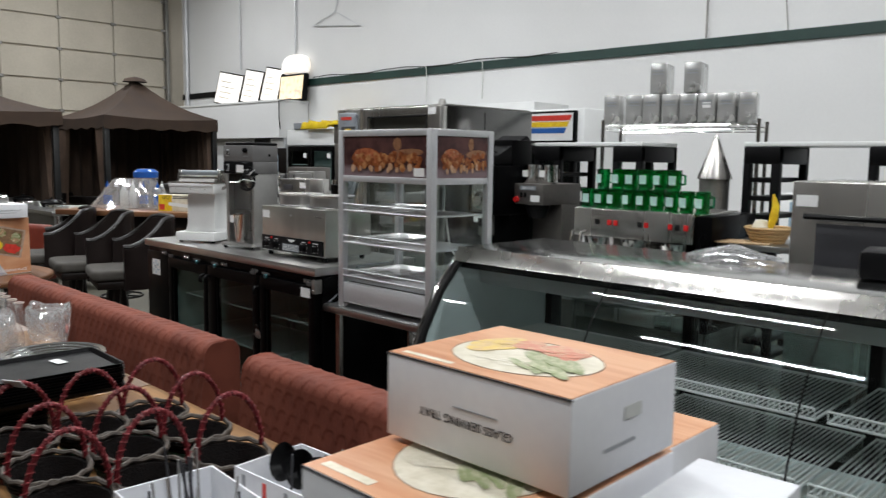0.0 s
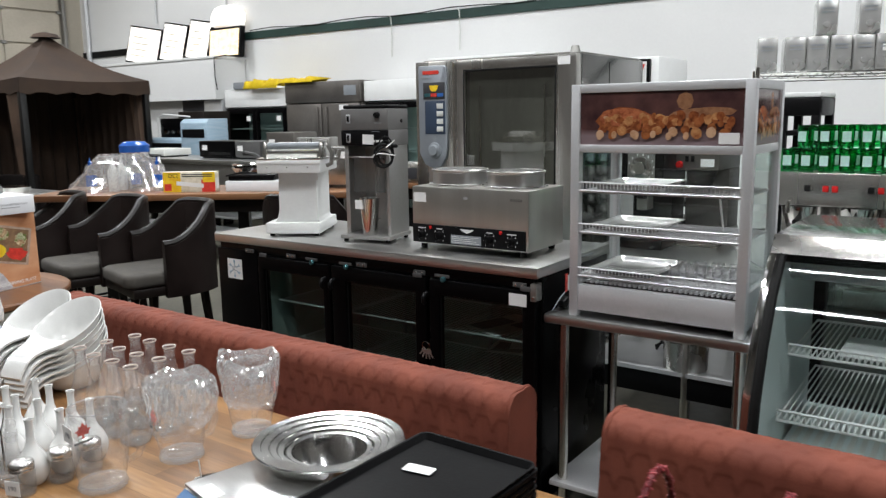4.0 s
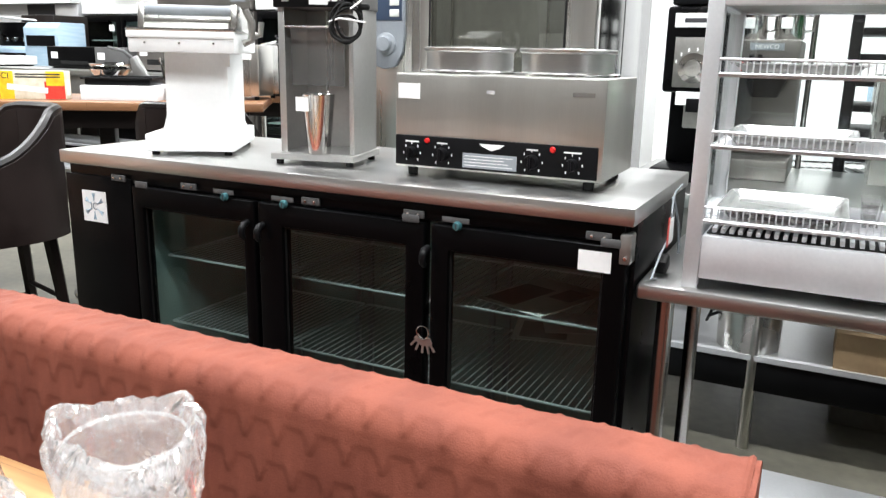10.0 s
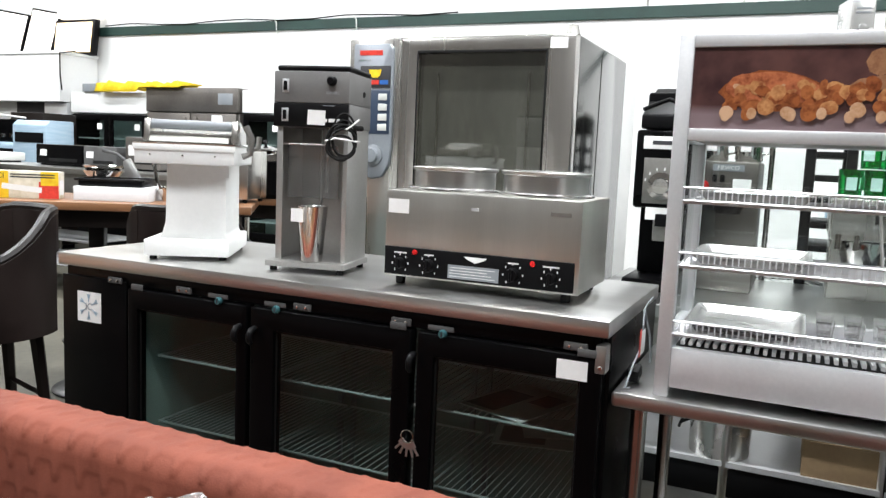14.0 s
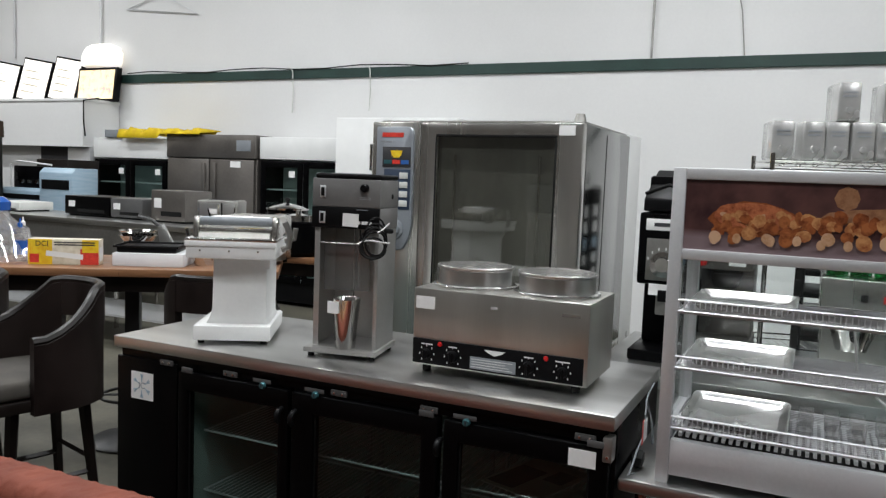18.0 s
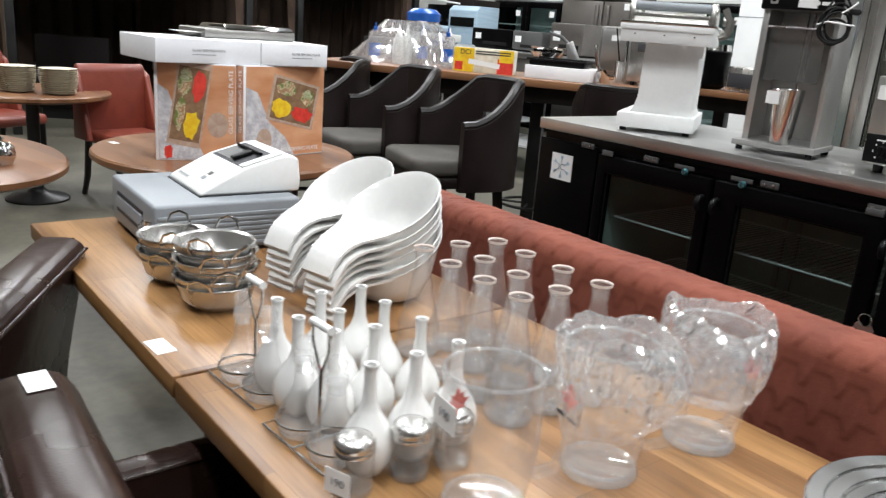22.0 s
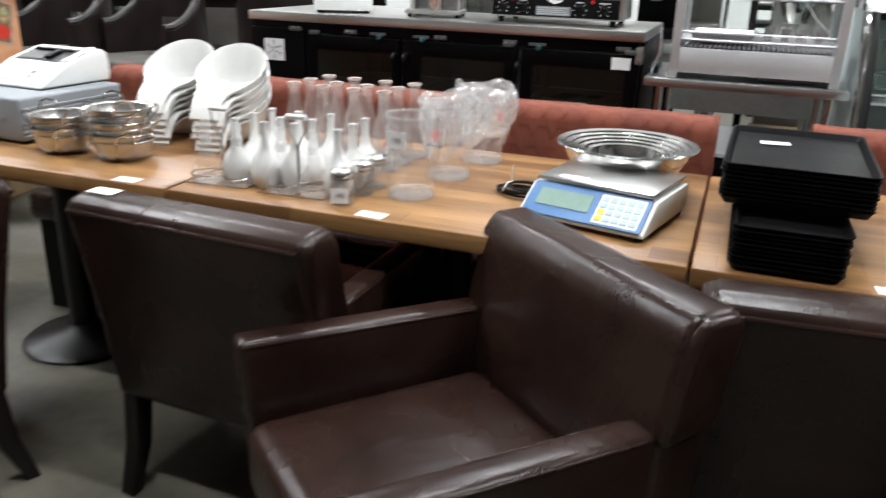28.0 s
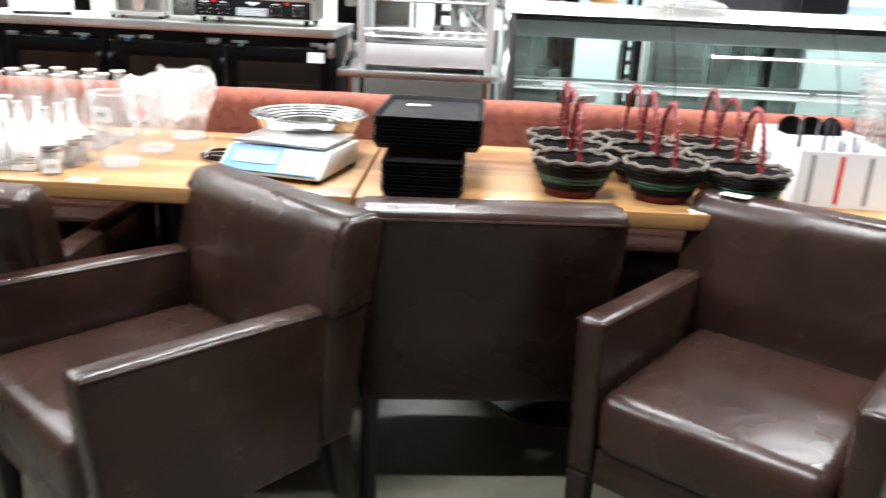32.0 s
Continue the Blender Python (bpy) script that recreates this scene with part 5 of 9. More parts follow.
def banquette(x0, x1):
    b = thing("banquette", "terracotta quilted banquette bench with a rounded top", "bench", pose((x0 + x1) / 2, -0.72, 0), group="banquettes behind the tables")
    h = (x1 - x0) / 2
    me = quilt_back(h)
    me.materials.append(M["quilt"])
    ob = tagged(new("backrest", me), "terracotta quilted fabric backrest")
    ob.parent = b
    part("seat", B((-h, h, -0.56, -0.115, 0.36, 0.47), bevel=0.03, seg=3), "leather", b, "dark brown padded seat")
    part("plinth", B((-h + 0.01, h - 0.01, -0.52, -0.112, 0.0, 0.358)), "black_matte", b, smooth=False)
    part("piping", T([(-h + 0.012, math.copysign(0.026, math.cos(radians(a))) + 0.051 * math.cos(radians(a)), 0.815 + 0.051 * math.sin(radians(a))) for a in range(-10, 195, 15)], 0.005, 6), "quilt", b)
    part("piping", T([(h - 0.012, math.copysign(0.026, math.cos(radians(a))) + 0.051 * math.cos(radians(a)), 0.815 + 0.051 * math.sin(radians(a))) for a in range(-10, 195, 15)], 0.005, 6), "quilt", b)
    return b


banquette(-0.15, 2.2)
banquette(2.47, 4.6)


CHAIR = Matrix.Diagonal((1.02, 1.08, 0.978, 1.0))


def armchair(m, label="dark brown leather dining armchair with wooden legs"):
    """Faces local +y, origin on the floor in its middle."""
    c = thing("dining_armchair", label, "chair", m @ CHAIR, group="brown leather armchairs")
    part("backrest", E([(-0.278, 0.272), (-0.19, 0.272), (-0.19, 0.45), (-0.195, 0.575), (-0.228, 0.775), (-0.256, 0.818), (-0.33, 0.818), (-0.356, 0.795), (-0.306, 0.5)], "x", -0.3, 0.3, bevel=0.022, seg=3), "leather", c)
    part("back_wing", E([(-0.312, 0.6), (-0.2, 0.59), (-0.236, 0.775), (-0.261, 0.812), (-0.33, 0.812), (-0.348, 0.788)], "x", -0.311, 0.311, bevel=0.02, seg=3), "leather", c)
    for s in (-1, 1):
        part("back_seam", T([(s * 0.288, -0.205, 0.59), (s * 0.288, -0.236, 0.78), (s * 0.288, -0.263, 0.813), (s * 0.288, -0.33, 0.812)], 0.0035, 6), "black_matte", c)
    part("piping", T([(-0.29, -0.3545, 0.788), (0.29, -0.3545, 0.788)], 0.0045, 6), "leather", c)
    for s in (-1, 1):
        x0, x1 = (0.235, 0.3) if s > 0 else (-0.3, -0.235)
        part("arm_panel", E([(-0.19, 0.245), (0.262, 0.245), (0.287, 0.6), (0.285, 0.64), (-0.205, 0.62)], "x", x0, x1, bevel=0.016, seg=3), "leather", c)
        xs = T([(s * 0.2675 - 0.0315, -0.18, 0.612), (s * 0.2675 - 0.0315, 0.28, 0.631)], 0.0025, 6)
        T([(s * 0.2675 + 0.0315, -0.18, 0.612), (s * 0.2675 + 0.0315, 0.28, 0.631)], 0.0025, 6, bm=xs)
        part("arm_seam", xs, "leather", c)
        part("front_leg", E([(0.22, 0.25), (0.27, 0.25), (0.262, 0.0), (0.228, 0.0)], "x", s * 0.27 - 0.023, s * 0.27 + 0.023, bevel=0.004), "dark_wood", c)
        part("rear_leg", E([(-0.272, 0.3), (-0.215, 0.3), (-0.24, 0.12), (-0.285, 0.0), (-0.318, 0.0), (-0.285, 0.13)], "x", s * 0.27 - 0.021, s * 0.27 + 0.021, bevel=0.004), "dark_wood", c)
    part("seat_cushion", B((-0.232, 0.232, -0.2, 0.29, 0.325, 0.482), bevel=0.04, seg=4), "leather", c)
    part("seat_rail", B((-0.23, 0.23, -0.19, 0.268, 0.24, 0.33), bevel=0.008), "leather", c)
    return c


A = armchair(pose(0.248, -2.225, 0, 0, 0, 151))
for x, y, r in ((1.225, -1.72, -3), (1.828, -2.165, 139), (2.52, -1.66, 5), (3.16, -2.15, 142)):
    copy_thing(A, pose(x, y, 0, 0, 0, r))

# ---- things on the tables ----
TZ = 0.75
rg = thing("cash_register", "grey cash drawer with a pale plastic register on top", "cash register", pose(0.079, -1.4, TZ, 0, 0, -3))
part("drawer_case", B((-0.224, 0.2, -0.2, 0.2, 0.008, 0.138), bevel=0.01, seg=3), "grey_plastic", rg)
part("bottom_plinth", B((-0.21, 0.186, -0.19, 0.19, 0.004, 0.012)), "black_matte", rg, smooth=False)
dw = part("drawer_front", B((-0.15, 0.1, -0.206, -0.196, 0.02, 0.092), bevel=0.004), "grey_plastic", rg)
part("slot", B((-0.152, 0.104, -0.2025, -0.1985, 0.094, 0.104)), "ink", rg, smooth=False)
part("slot", B((-0.14, 0.09, -0.2075, -0.2055, 0.052, 0.062), bevel=0.0008, seg=1), "ink", dw, smooth=False)
part("side_recess", B((-0.2245, -0.222, -0.17, 0.17, 0.02, 0.1)), "black_matte", rg, smooth=False)
for k in range(7):
    part("side_rib", B((0.1985, 0.2035, -0.19, 0.19, 0.018 + k * 0.0135, 0.0275 + k * 0.0135), bevel=0.0015, seg=1), "grey_plastic", rg)
part("key_lock", L([(0, 0.005), (0.007, 0.005), (0.008, 0), (0, 0)], 14), "chrome", rg, m=pose(0.135, -0.2, 0.08, 90))
part("seam", B((-0.143, 0.135, -0.063, 0.2, 0.1375, 0.1415)), "ink", rg, smooth=False)
cv = part("register_body", E([(-0.06, 0.14), (0.225, 0.14), (0.23, 0.17), (0.222, 0.232), (0.2, 0.243), (0.17, 0.241), (0.06, 0.21), (-0.054, 0.152)], "x", -0.14, 0.132, bevel=0.009, seg=3), "white", rg, "white sloped plastic cover")
slope = pose(0, -0.054, 0.1522, math.degrees(math.atan2(0.058, 0.114)), 0, 0)
back = pose(0, 0.06, 0.2102, math.degrees(math.atan2(0.031, 0.11)), 0, 0)
wn = part("window", B((-0.112, 0.092, 0.0, 0.105, 0.0, 0.0016), bevel=0.0006, seg=1), "ink", cv, "dark printer recess", m=back)
part("pane", B((-0.1, 0.0, 0.008, 0.09, 0.002, 0.0035), bevel=0.0006, seg=1), "machine_grey", wn)
part("paper_bar", T([(-0.09, 0.076, 0.008), (0.08, 0.076, 0.008)], 0.005, 8), "black_matte", cv, m=back)
part("latch", B((0.012, 0.04, 0.01, 0.07, 0.002, 0.014), bevel=0.004), "black_matte", cv, m=back)
part("back_hood", B((0.096, 0.124, 0.0, 0.128, 0.0, 0.006), bevel=0.003), "white", cv, m=back)
part("membrane", B((-0.118, 0.06, 0.012, 0.115, 0.0004, 0.0012), bevel=0.0004, seg=1), "pale_plastic", cv, "pale flat keypad", m=slope)
for k in range(15):
    part("key", B((-0.108 + 0.026 * (k % 5), -0.088 + 0.026 * (k % 5), 0.034 + 0.024 * (k // 5), 0.05 + 0.024 * (k // 5), 0.0014, 0.0022)), "white", cv, smooth=False, m=slope)
part("key", B((0.03, 0.05, 0.034, 0.048, 0.0014, 0.0024)), "grey_plastic", cv, smooth=False, m=slope)
part("key", B((0.03, 0.05, 0.056, 0.07, 0.0014, 0.0024)), "machine_grey", cv, smooth=False, m=slope)
part("badge", B((-0.112, -0.03, 0.016, 0.022, 0.0014, 0.002)), "grey_plastic", cv, smooth=False, m=slope)
for x, y in ((-0.17, -0.17), (0.17, -0.17), (-0.17, 0.17), (0.17, 0.17)):
    part("foot", L([(0, 0), (0.012, 0), (0.012, 0.01), (0, 0.01)], 10), "rubber", rg, m=pose(x, y, 0))

pan = None
for (px, py, n) in ((0.43, -1.61, 4), (0.635, -1.6, 6)):
    for k in range(n):
        m = pose(px + 0.003 * math.sin(k * 5), py + 0.003 * math.cos(k * 3), TZ + 0.018 * k, 0, 0, 37 * k % 90 - 45)
        if pan is None:
            pan = thing("balti_dish", "small round stainless balti dish with two loop handles", "dish", m, group="stacked balti dishes")
            part("bowl", L([(0, 0.002), (0.048, 0.002), (0.072, 0.024), (0.08, 0.056), (0.086, 0.06), (0.087, 0.058), (0.0815, 0.054), (0.074, 0.022), (0.05, 0.0), (0, 0.0)], 32), "alu_bright", pan)
            for s in (-1, 1):
                part("handle", T([(s * 0.079, -0.024, 0.046), (s * 0.09, -0.026, 0.062), (s * 0.099, -0.018, 0.08), (s * 0.102, 0.0, 0.087), (s * 0.099, 0.018, 0.08), (s * 0.09, 0.026, 0.062), (s * 0.079, 0.024, 0.046)], 0.003, 6), "chrome", pan)
        else:
            copy_thing(pan, m)


def slant_bowl():
    """A round bowl cut on the slant; the low front runs out into a square tongue that bends down towards -y."""
    bm = bmesh.new()
    n = 36
    loops = []
    for s, f in ((0.48, 0.0), (0.7, 0.12), (0.9, 0.5), (0.99, 0.88), (1.03, 1.0), (1.05, 1.012), (1.02, 1.02), (0.95, 0.95), (0.86, 0.53), (0.66, 0.17), (0.4, 0.07)):
        loop = []
        for k in range(n):
            t = 2 * math.pi * k / n
            y = 0.112 * math.sin(t)
            rim = 0.118 + 0.5 * y
            loop.append(bm.verts.new((0.104 * math.cos(t) * s, (y - 0.008) * s, rim * f)))
        loops.append(loop)
    for p, q in zip(loops, loops[1:]):
        for k in range(n):
            j = (k + 1) % n
            bm.faces.new((p[k], p[j], q[j], q[k]))
    bm.faces.new(loops[0][::-1])
    bm.faces.new(loops[-1])
    rows = []
    for y, w, z in ((-0.07, 0.086, 0.09), (-0.1, 0.076, 0.0785), (-0.125, 0.065, 0.0745), (-0.15, 0.056, 0.072), (-0.175, 0.05, 0.066), (-0.2, 0.0465, 0.054), (-0.218, 0.045, 0.037), (-0.23, 0.044, 0.018), (-0.236, 0.0435, 0.007)):
        top = [bm.verts.new((x * w, y, z - 0.012 * max(0, 1 + (y + 0.075) / 0.06) * (1 - x * x))) for x in (-1, -0.5, 0, 0.5, 1)]
        low = [bm.verts.new((q.co.x, q.co.y + 0.002, q.co.z - 0.006)) for q in top]
        rows.append(top + low[::-1])
    for p, q in zip(rows, rows[1:]):
        for k in range(10):
            j = (k + 1) % 10
            bm.faces.new((p[k], p[j], q[j], q[k]))
    bm.faces.new(rows[0][::-1])
    bm.faces.new(rows[-1])
    bmesh.ops.recalc_face_normals(bm, faces=bm.faces[:])
    return bm


sb = None
for px, py, n, r in ((0.545, -1.2, 6, 13), (0.75, -1.21, 6, 13)):
    for k in range(n):
        m = pose(px + 0.002 * math.sin(k * 2.3), py - 0.0015 * k, TZ + 0.021 * k, 0.5 * k, 0, r + 1.5 * math.sin(k * 2))
        if sb is None:
            sb = thing("slanted_bowl", "white porcelain bowl with a slanted rim and a square tongue", "bowl", m, group="stacked slanted bowls")
            part("shell", slant_bowl(), "porcelain", sb)
        else:
            copy_thing(sb, m)

CAR = [(1.051, -1.359), (1.057, -1.275), (1.072, -1.189), (1.162, -1.198), (1.266, -1.203), (1.359, -1.204), (1.152, -1.374), (1.157, -1.298), (1.251, -1.379), (1.253, -1.303), (1.343, -1.382), (1.347, -1.295)]
cf = None
for x, y in CAR:
    m = pose(x, y, TZ)
    if cf is None:
        cf = thing("glass_carafe", "clear glass carafe with a narrow neck and flared lip", "carafe", m, group="glass carafes on the table")
        part("vessel", L([(0.0135, 0.185), (0.0135, 0.2), (0.0175, 0.216), (0.0195, 0.2165), (0.019, 0.213), (0.0155, 0.2), (0.0155, 0.176), (0.025, 0.125), (0.041, 0.06), (0.043, 0.018), (0.038, 0.0), (0, 0.0)], 24), "glass", cf)
        part("foot", L([(0, 0.0008), (0.037, 0.0012), (0.042, 0.012), (0.036, 0.0085), (0, 0.0055)], 24), "glass_base", cf, "thick glass base")
        part("gold_lip", L([(0.0176, 0.2155), (0.0196, 0.218), (0.02, 0.2165), (0.0192, 0.2125)], 20), "lip_tan", cf, "worn pale rim")
    else:
        copy_thing(cf, m)

VAS = [(1.063, -1.669), (1.064, -1.587), (1.069, -1.508), (1.152, -1.677), (1.155, -1.605), (1.154, -1.514), (1.246, -1.504), (1.355, -1.594), (1.355, -1.672), (1.239, -1.59), (1.226, -1.657), (1.351, -1.512)]
vs = None
for x, y in VAS:
    m = pose(x, y, TZ)
    if vs is None:
        vs = thing("bud_vase", "small white porcelain bud vase with a slender neck", "vase", m, group="white bud vases on the table")
        part("body", L([(0, 0), (0.021, 0), (0.026, 0.004), (0.036, 0.024), (0.0385, 0.042), (0.036, 0.06), (0.027, 0.079), (0.0165, 0.094), (0.011, 0.11), (0.009, 0.135), (0.0095, 0.165), (0.0105, 0.166), (0.008, 0.164), (0.006, 0.15), (0, 0.1)], 24), "porcelain", vs)
        part("unglazed_lip", L([(0.0075, 0.1655), (0.0107, 0.1668), (0.0112, 0.1645), (0.01, 0.161)], 16), "porcelain", vs)
    else:
        copy_thing(vs, m)

ol = None
for x in (1.035, 1.256):
    m = pose(x, -1.695, TZ, 0, 0, 3)
    if ol is not None:
        copy_thing(ol, m)
        continue
    ol = thing("cruet_set", "two glass oil cruets in a wire stand with a carrying handle", "cruet set", m, group="cruet sets")
    wr = T([(-0.088, -0.045, 0.006), (0.088, -0.045, 0.006), (0.088, 0.045, 0.006), (-0.088, 0.045, 0.006)], 0.0022, 6, closed=True)
    T([(0, -0.045, 0.006), (0, 0.045, 0.006)], 0.0022, 6, bm=wr)
    part("stand", wr, "chrome", ol)
    for s in (-1, 1):
        part("stand_ring", T([(s * 0.044 + 0.0425 * math.cos(k * 0.393), 0.0425 * math.sin(k * 0.393), 0.024) for k in range(16)], 0.002, 6, closed=True), "chrome", ol)
    part("carry_wire", T([(0, 0, 0.006), (0, 0, 0.12), (-0.022, 0, 0.16), (-0.025, 0, 0.19), (0.025, 0, 0.19), (0.022, 0, 0.16), (0.003, 0, 0.12), (0.003, 0, 0.006)], 0.0022, 6), "chrome", ol)
    part("grip", T([(-0.026, 0, 0.192), (0.026, 0, 0.192)], 0.0065, 10), "white", ol, "white plastic grip")
    for s in (-1, 1):
        ct = part("cruet", L([(0.0125, 0.1), (0.0125, 0.108), (0.0155, 0.118), (0.0175, 0.118), (0.0145, 0.107), (0.0155, 0.079), (0.0225, 0.063), (0.0385, 0.037), (0.042, 0.016), (0.038, 0.0), (0, 0.0)], 24), "glass", ol, "clear glass cruet", m=pose(s * 0.044, 0, 0.003))
        part("base_disc", L([(0, 0.0006), (0.037, 0.001), (0.0405, 0.012), (0.033, 0.008), (0, 0.0056)], 24), "glass_base", ct)
        part("stopper", L([(0, 0.1), (0.011, 0.1), (0.0118, 0.118), (0.016, 0.121), (0.0165, 0.127), (0.0105, 0.131), (0.0145, 0.139), (0.0155, 0.148), (0.0085, 0.158), (0, 0.16)], 18), "glass_base", ct, "ground glass stopper")

SHK = [(1.388, -1.715), (1.396, -1.625), (1.403, -1.552)]
sk = None
for x, y in SHK:
    m = pose(x, y, TZ)
    if sk is None:
        sk = thing("salt_shaker", "glass shaker with a polished domed steel cap", "shaker", m, group="glass shakers")
        part("jar", L([(0.0225, 0.06), (0.022, 0.066), (0.024, 0.067), (0.0285, 0.058), (0.029, 0.012), (0.027, 0), (0, 0)], 22), "glass", sk)
        part("thick_base", L([(0, 0.001), (0.025, 0.001), (0.0275, 0.01), (0.022, 0.007), (0, 0.006)], 22), "glass_base", sk)
        part("cap", L([(0.0265, 0.06), (0.0285, 0.061), (0.029, 0.066), (0.028, 0.068), (0.0288, 0.071), (0.0286, 0.078), (0.025, 0.083), (0.012, 0.0865), (0, 0.087)], 24), "alu_bright", sk)
    else:
        copy_thing(sk, m)
tg = solo("price_label", B((-0.021, 0.021, -0.0006, 0.0006, 0, 0.036)), "paper", "white handwritten price label stuck to a shaker", "price tag", m=pose(1.395, -1.7445, 0.757, 0, 0, 20), smooth=False)
words("190", 0.017, "grey_ink", tg, facing(0, -0.0014, 0.018))


def pitcher_body(h=0.202):
    return L([(0.063, h - 0.02), (0.064, h), (0.068, h + 0.003), (0.0685, h), (0.0665, 0.17), (0.067, 0.13), (0.065, 0.09), (0.0595, 0.045), (0.0535, 0.018), (0.057, 0.008), (0.056, 0.0), (0, 0.0)], 36)


def film_bag(seed):
    """Crumpled bag round a pitcher: a loose foot, a belly over the handle and a folded-in mouth."""
    bm = bmesh.new()
    n, rings = 84, []
    prof = [(0.062, 0.055), (0.067, 0.075), (0.071, 0.095), (0.075, 0.115), (0.078, 0.135), (0.08, 0.155), (0.083, 0.175), (0.085, 0.195), (0.085, 0.21), (0.083, 0.222), (0.078, 0.229), (0.073, 0.226), (0.07, 0.216), (0.069, 0.205)]
    for lev, (r0, z0) in enumerate(prof):
        ring = []
        for k in range(n):
            t = 2 * math.pi * k / n
            d = Vector((math.cos(t), math.sin(t), 0))
            q = d * 2.2 + Vector((0, 0, z0 * 14 + seed * 9))
            crease = 0.5 - 1.5 * abs(noise.noise(q * 1.3)) - 0.8 * abs(noise.noise(q * 3.1)) - 0.4 * abs(noise.noise(q * 6.5))
            grow = min(1.0, lev / 5)
            hx = 0.034 * max(0, math.cos(t)) ** 4 * math.exp(-((z0 - 0.165) / 0.06) ** 2)
            r = r0 + 0.011 * crease * (0.35 + 0.65 * grow) + hx
            lift = 0.022 * noise.noise(d * 1.1 + Vector((0, 0, seed * 3.0))) * max(0, lev - 5) / 5
            dip = -0.016 * max(0, math.sin(t * 2 + seed)) * max(0, lev - 7) / 5 + (0.03 * (0.5 + 0.5 * math.sin(t * 1.0 + seed)) * (lev < 2))
            ring.append(bm.verts.new((r * d.x, r * d.y, z0 + lift + dip)))
        rings.append(ring)
    for p0, p1 in zip(rings, rings[1:]):
        for k in range(n):
            bm.faces.new((p0[k], p0[(k + 1) % n], p1[(k + 1) % n], p1[k]))
    return bm


LEAF = [(0, 0.024), (0.006, 0.012), (0.012, 0.016), (0.011, 0.006), (0.022, 0.004), (0.014, -0.004), (0.016, -0.01), (0.003, -0.009), (0.003, -0.02), (-0.003, -0.02), (-0.003, -0.009), (-0.016, -0.01), (-0.014, -0.004), (-0.022, 0.004), (-0.011, 0.006), (-0.012, 0.016), (-0.006, 0.012)]
for i, (x, y, r, face) in enumerate(((1.512, -1.585, 40, -88), (1.532, -1.372, 20, -14), (1.56, -1.155, -35, 150))):
    p = thing("water_pitcher", "clear plastic beer pitcher" + (" wrapped in crumpled plastic film" if i else " with a price label"), "pitcher", pose(x, y, TZ, 0, 0, r), group="clear pitchers on the table")
    part("body", pitcher_body(), "plastic_clear", p)
    ft = part("foot", L([(0, 0.001), (0.05, 0.001), (0.0575, 0.0015), (0.059, 0.007), (0.0545, 0.0165), (0.048, 0.013), (0, 0.0115)], 36), "glass_base", p, "thick clear base")
    part("foot_ring", T([(0.052 * math.cos(k * 0.2618), 0.052 * math.sin(k * 0.2618), 0.013) for k in range(24)], 0.0025, 6, closed=True), "glass_base", ft)
    part("lip", T([(0.0665 * math.cos(k * 0.2618), 0.0665 * math.sin(k * 0.2618), 0.2035) for k in range(24)], 0.0022, 6, closed=True), "glass_base", p)
    part("handle", T([(0.064, 0, 0.185), (0.088, 0, 0.187), (0.104, 0, 0.168), (0.105, 0, 0.12), (0.09, 0, 0.078), (0.062, 0, 0.062)], [0.009, 0.01, 0.01, 0.01, 0.009, 0.008], 10), "plastic_clear", p)
    mark = pose(0, 0, 0, 0, 0, -r + face) @ pose(0.0, -0.0672, 0.125, 88, 0, 0)
    part("leaf_mark", E(LEAF, "z", 0, 0.0008), "red_print", p, "red leaf print", smooth=False, m=mark)
    part("text_bar", B((-0.024, 0.024, -0.031, -0.025, 0, 0.0008)), "ink", p, smooth=False, m=mark)
    if i:
        fl = part("film_wrap", film_bag(i), "film", p, "crumpled clear plastic film", smooth=False)
        fl.visible_shadow = False
    else:
        lb = part("price_label", B((-0.026, 0.026, -0.0006, 0.0006, -0.02, 0.02)), "paper", p, smooth=False, m=pose(0, 0, 0, 0, 0, -r) @ pose(-0.012, -0.0705, 0.152, 1, 0, -8))
        words("190", 0.018, "grey_ink", lb, facing(0, -0.0014, 0))

for k, r in enumerate((0.178, 0.158, 0.138, 0.12, 0.1)):
    b = thing("mixing_bowl", "wide shallow stainless mixing bowl with a rolled rim", "mixing bowl", pose(1.992, -1.29, TZ + 0.004 * k), group="nested mixing bowls")
    h = 0.128 - 0.004 * k - 0.006 * k
    part("shell", L([(0, 0.003), (r * 0.42, 0.003), (r * 0.66, h * 0.32), (r * 0.86, h * 0.8), (r * 0.9, h * 0.98), (r, h), (r + 0.003, h - 0.003), (r, h - 0.006), (r * 0.92, h * 0.93), (r * 0.88, h * 0.78), (r * 0.68, h * 0.3), (r * 0.44, 0.0), (0, 0.0)], 56), "steel_mirror", b)

sc = thing("price_scale", "white price-computing scale with a blue keypad and steel pan", "scale", pose(1.985, -1.535, TZ, 0, 0, -13) @ Matrix.Diagonal((0.94, 0.94, 1.0, 1.0)))
part("body", E([(-0.16, 0.012), (0.15, 0.012), (0.15, 0.075), (-0.08, 0.075), (-0.16, 0.02)], "x", -0.16, 0.16, bevel=0.008), "pale_plastic", sc)
fp = part("front_panel", B((-0.15, 0.15, -0.048, 0.048, 0.0, 0.003)), "scale_blue", sc, "blue printed front panel", m=pose(0, -0.122, 0.049, 34.5), smooth=False)
part("display", B((-0.125, 0.012, -0.02, 0.03, 0.003, 0.005)), "lcd", fp, "green liquid crystal display", smooth=False)
part("keypad", B((0.03, 0.14, -0.042, 0.042, 0.003, 0.004)), "paper", fp, smooth=False)
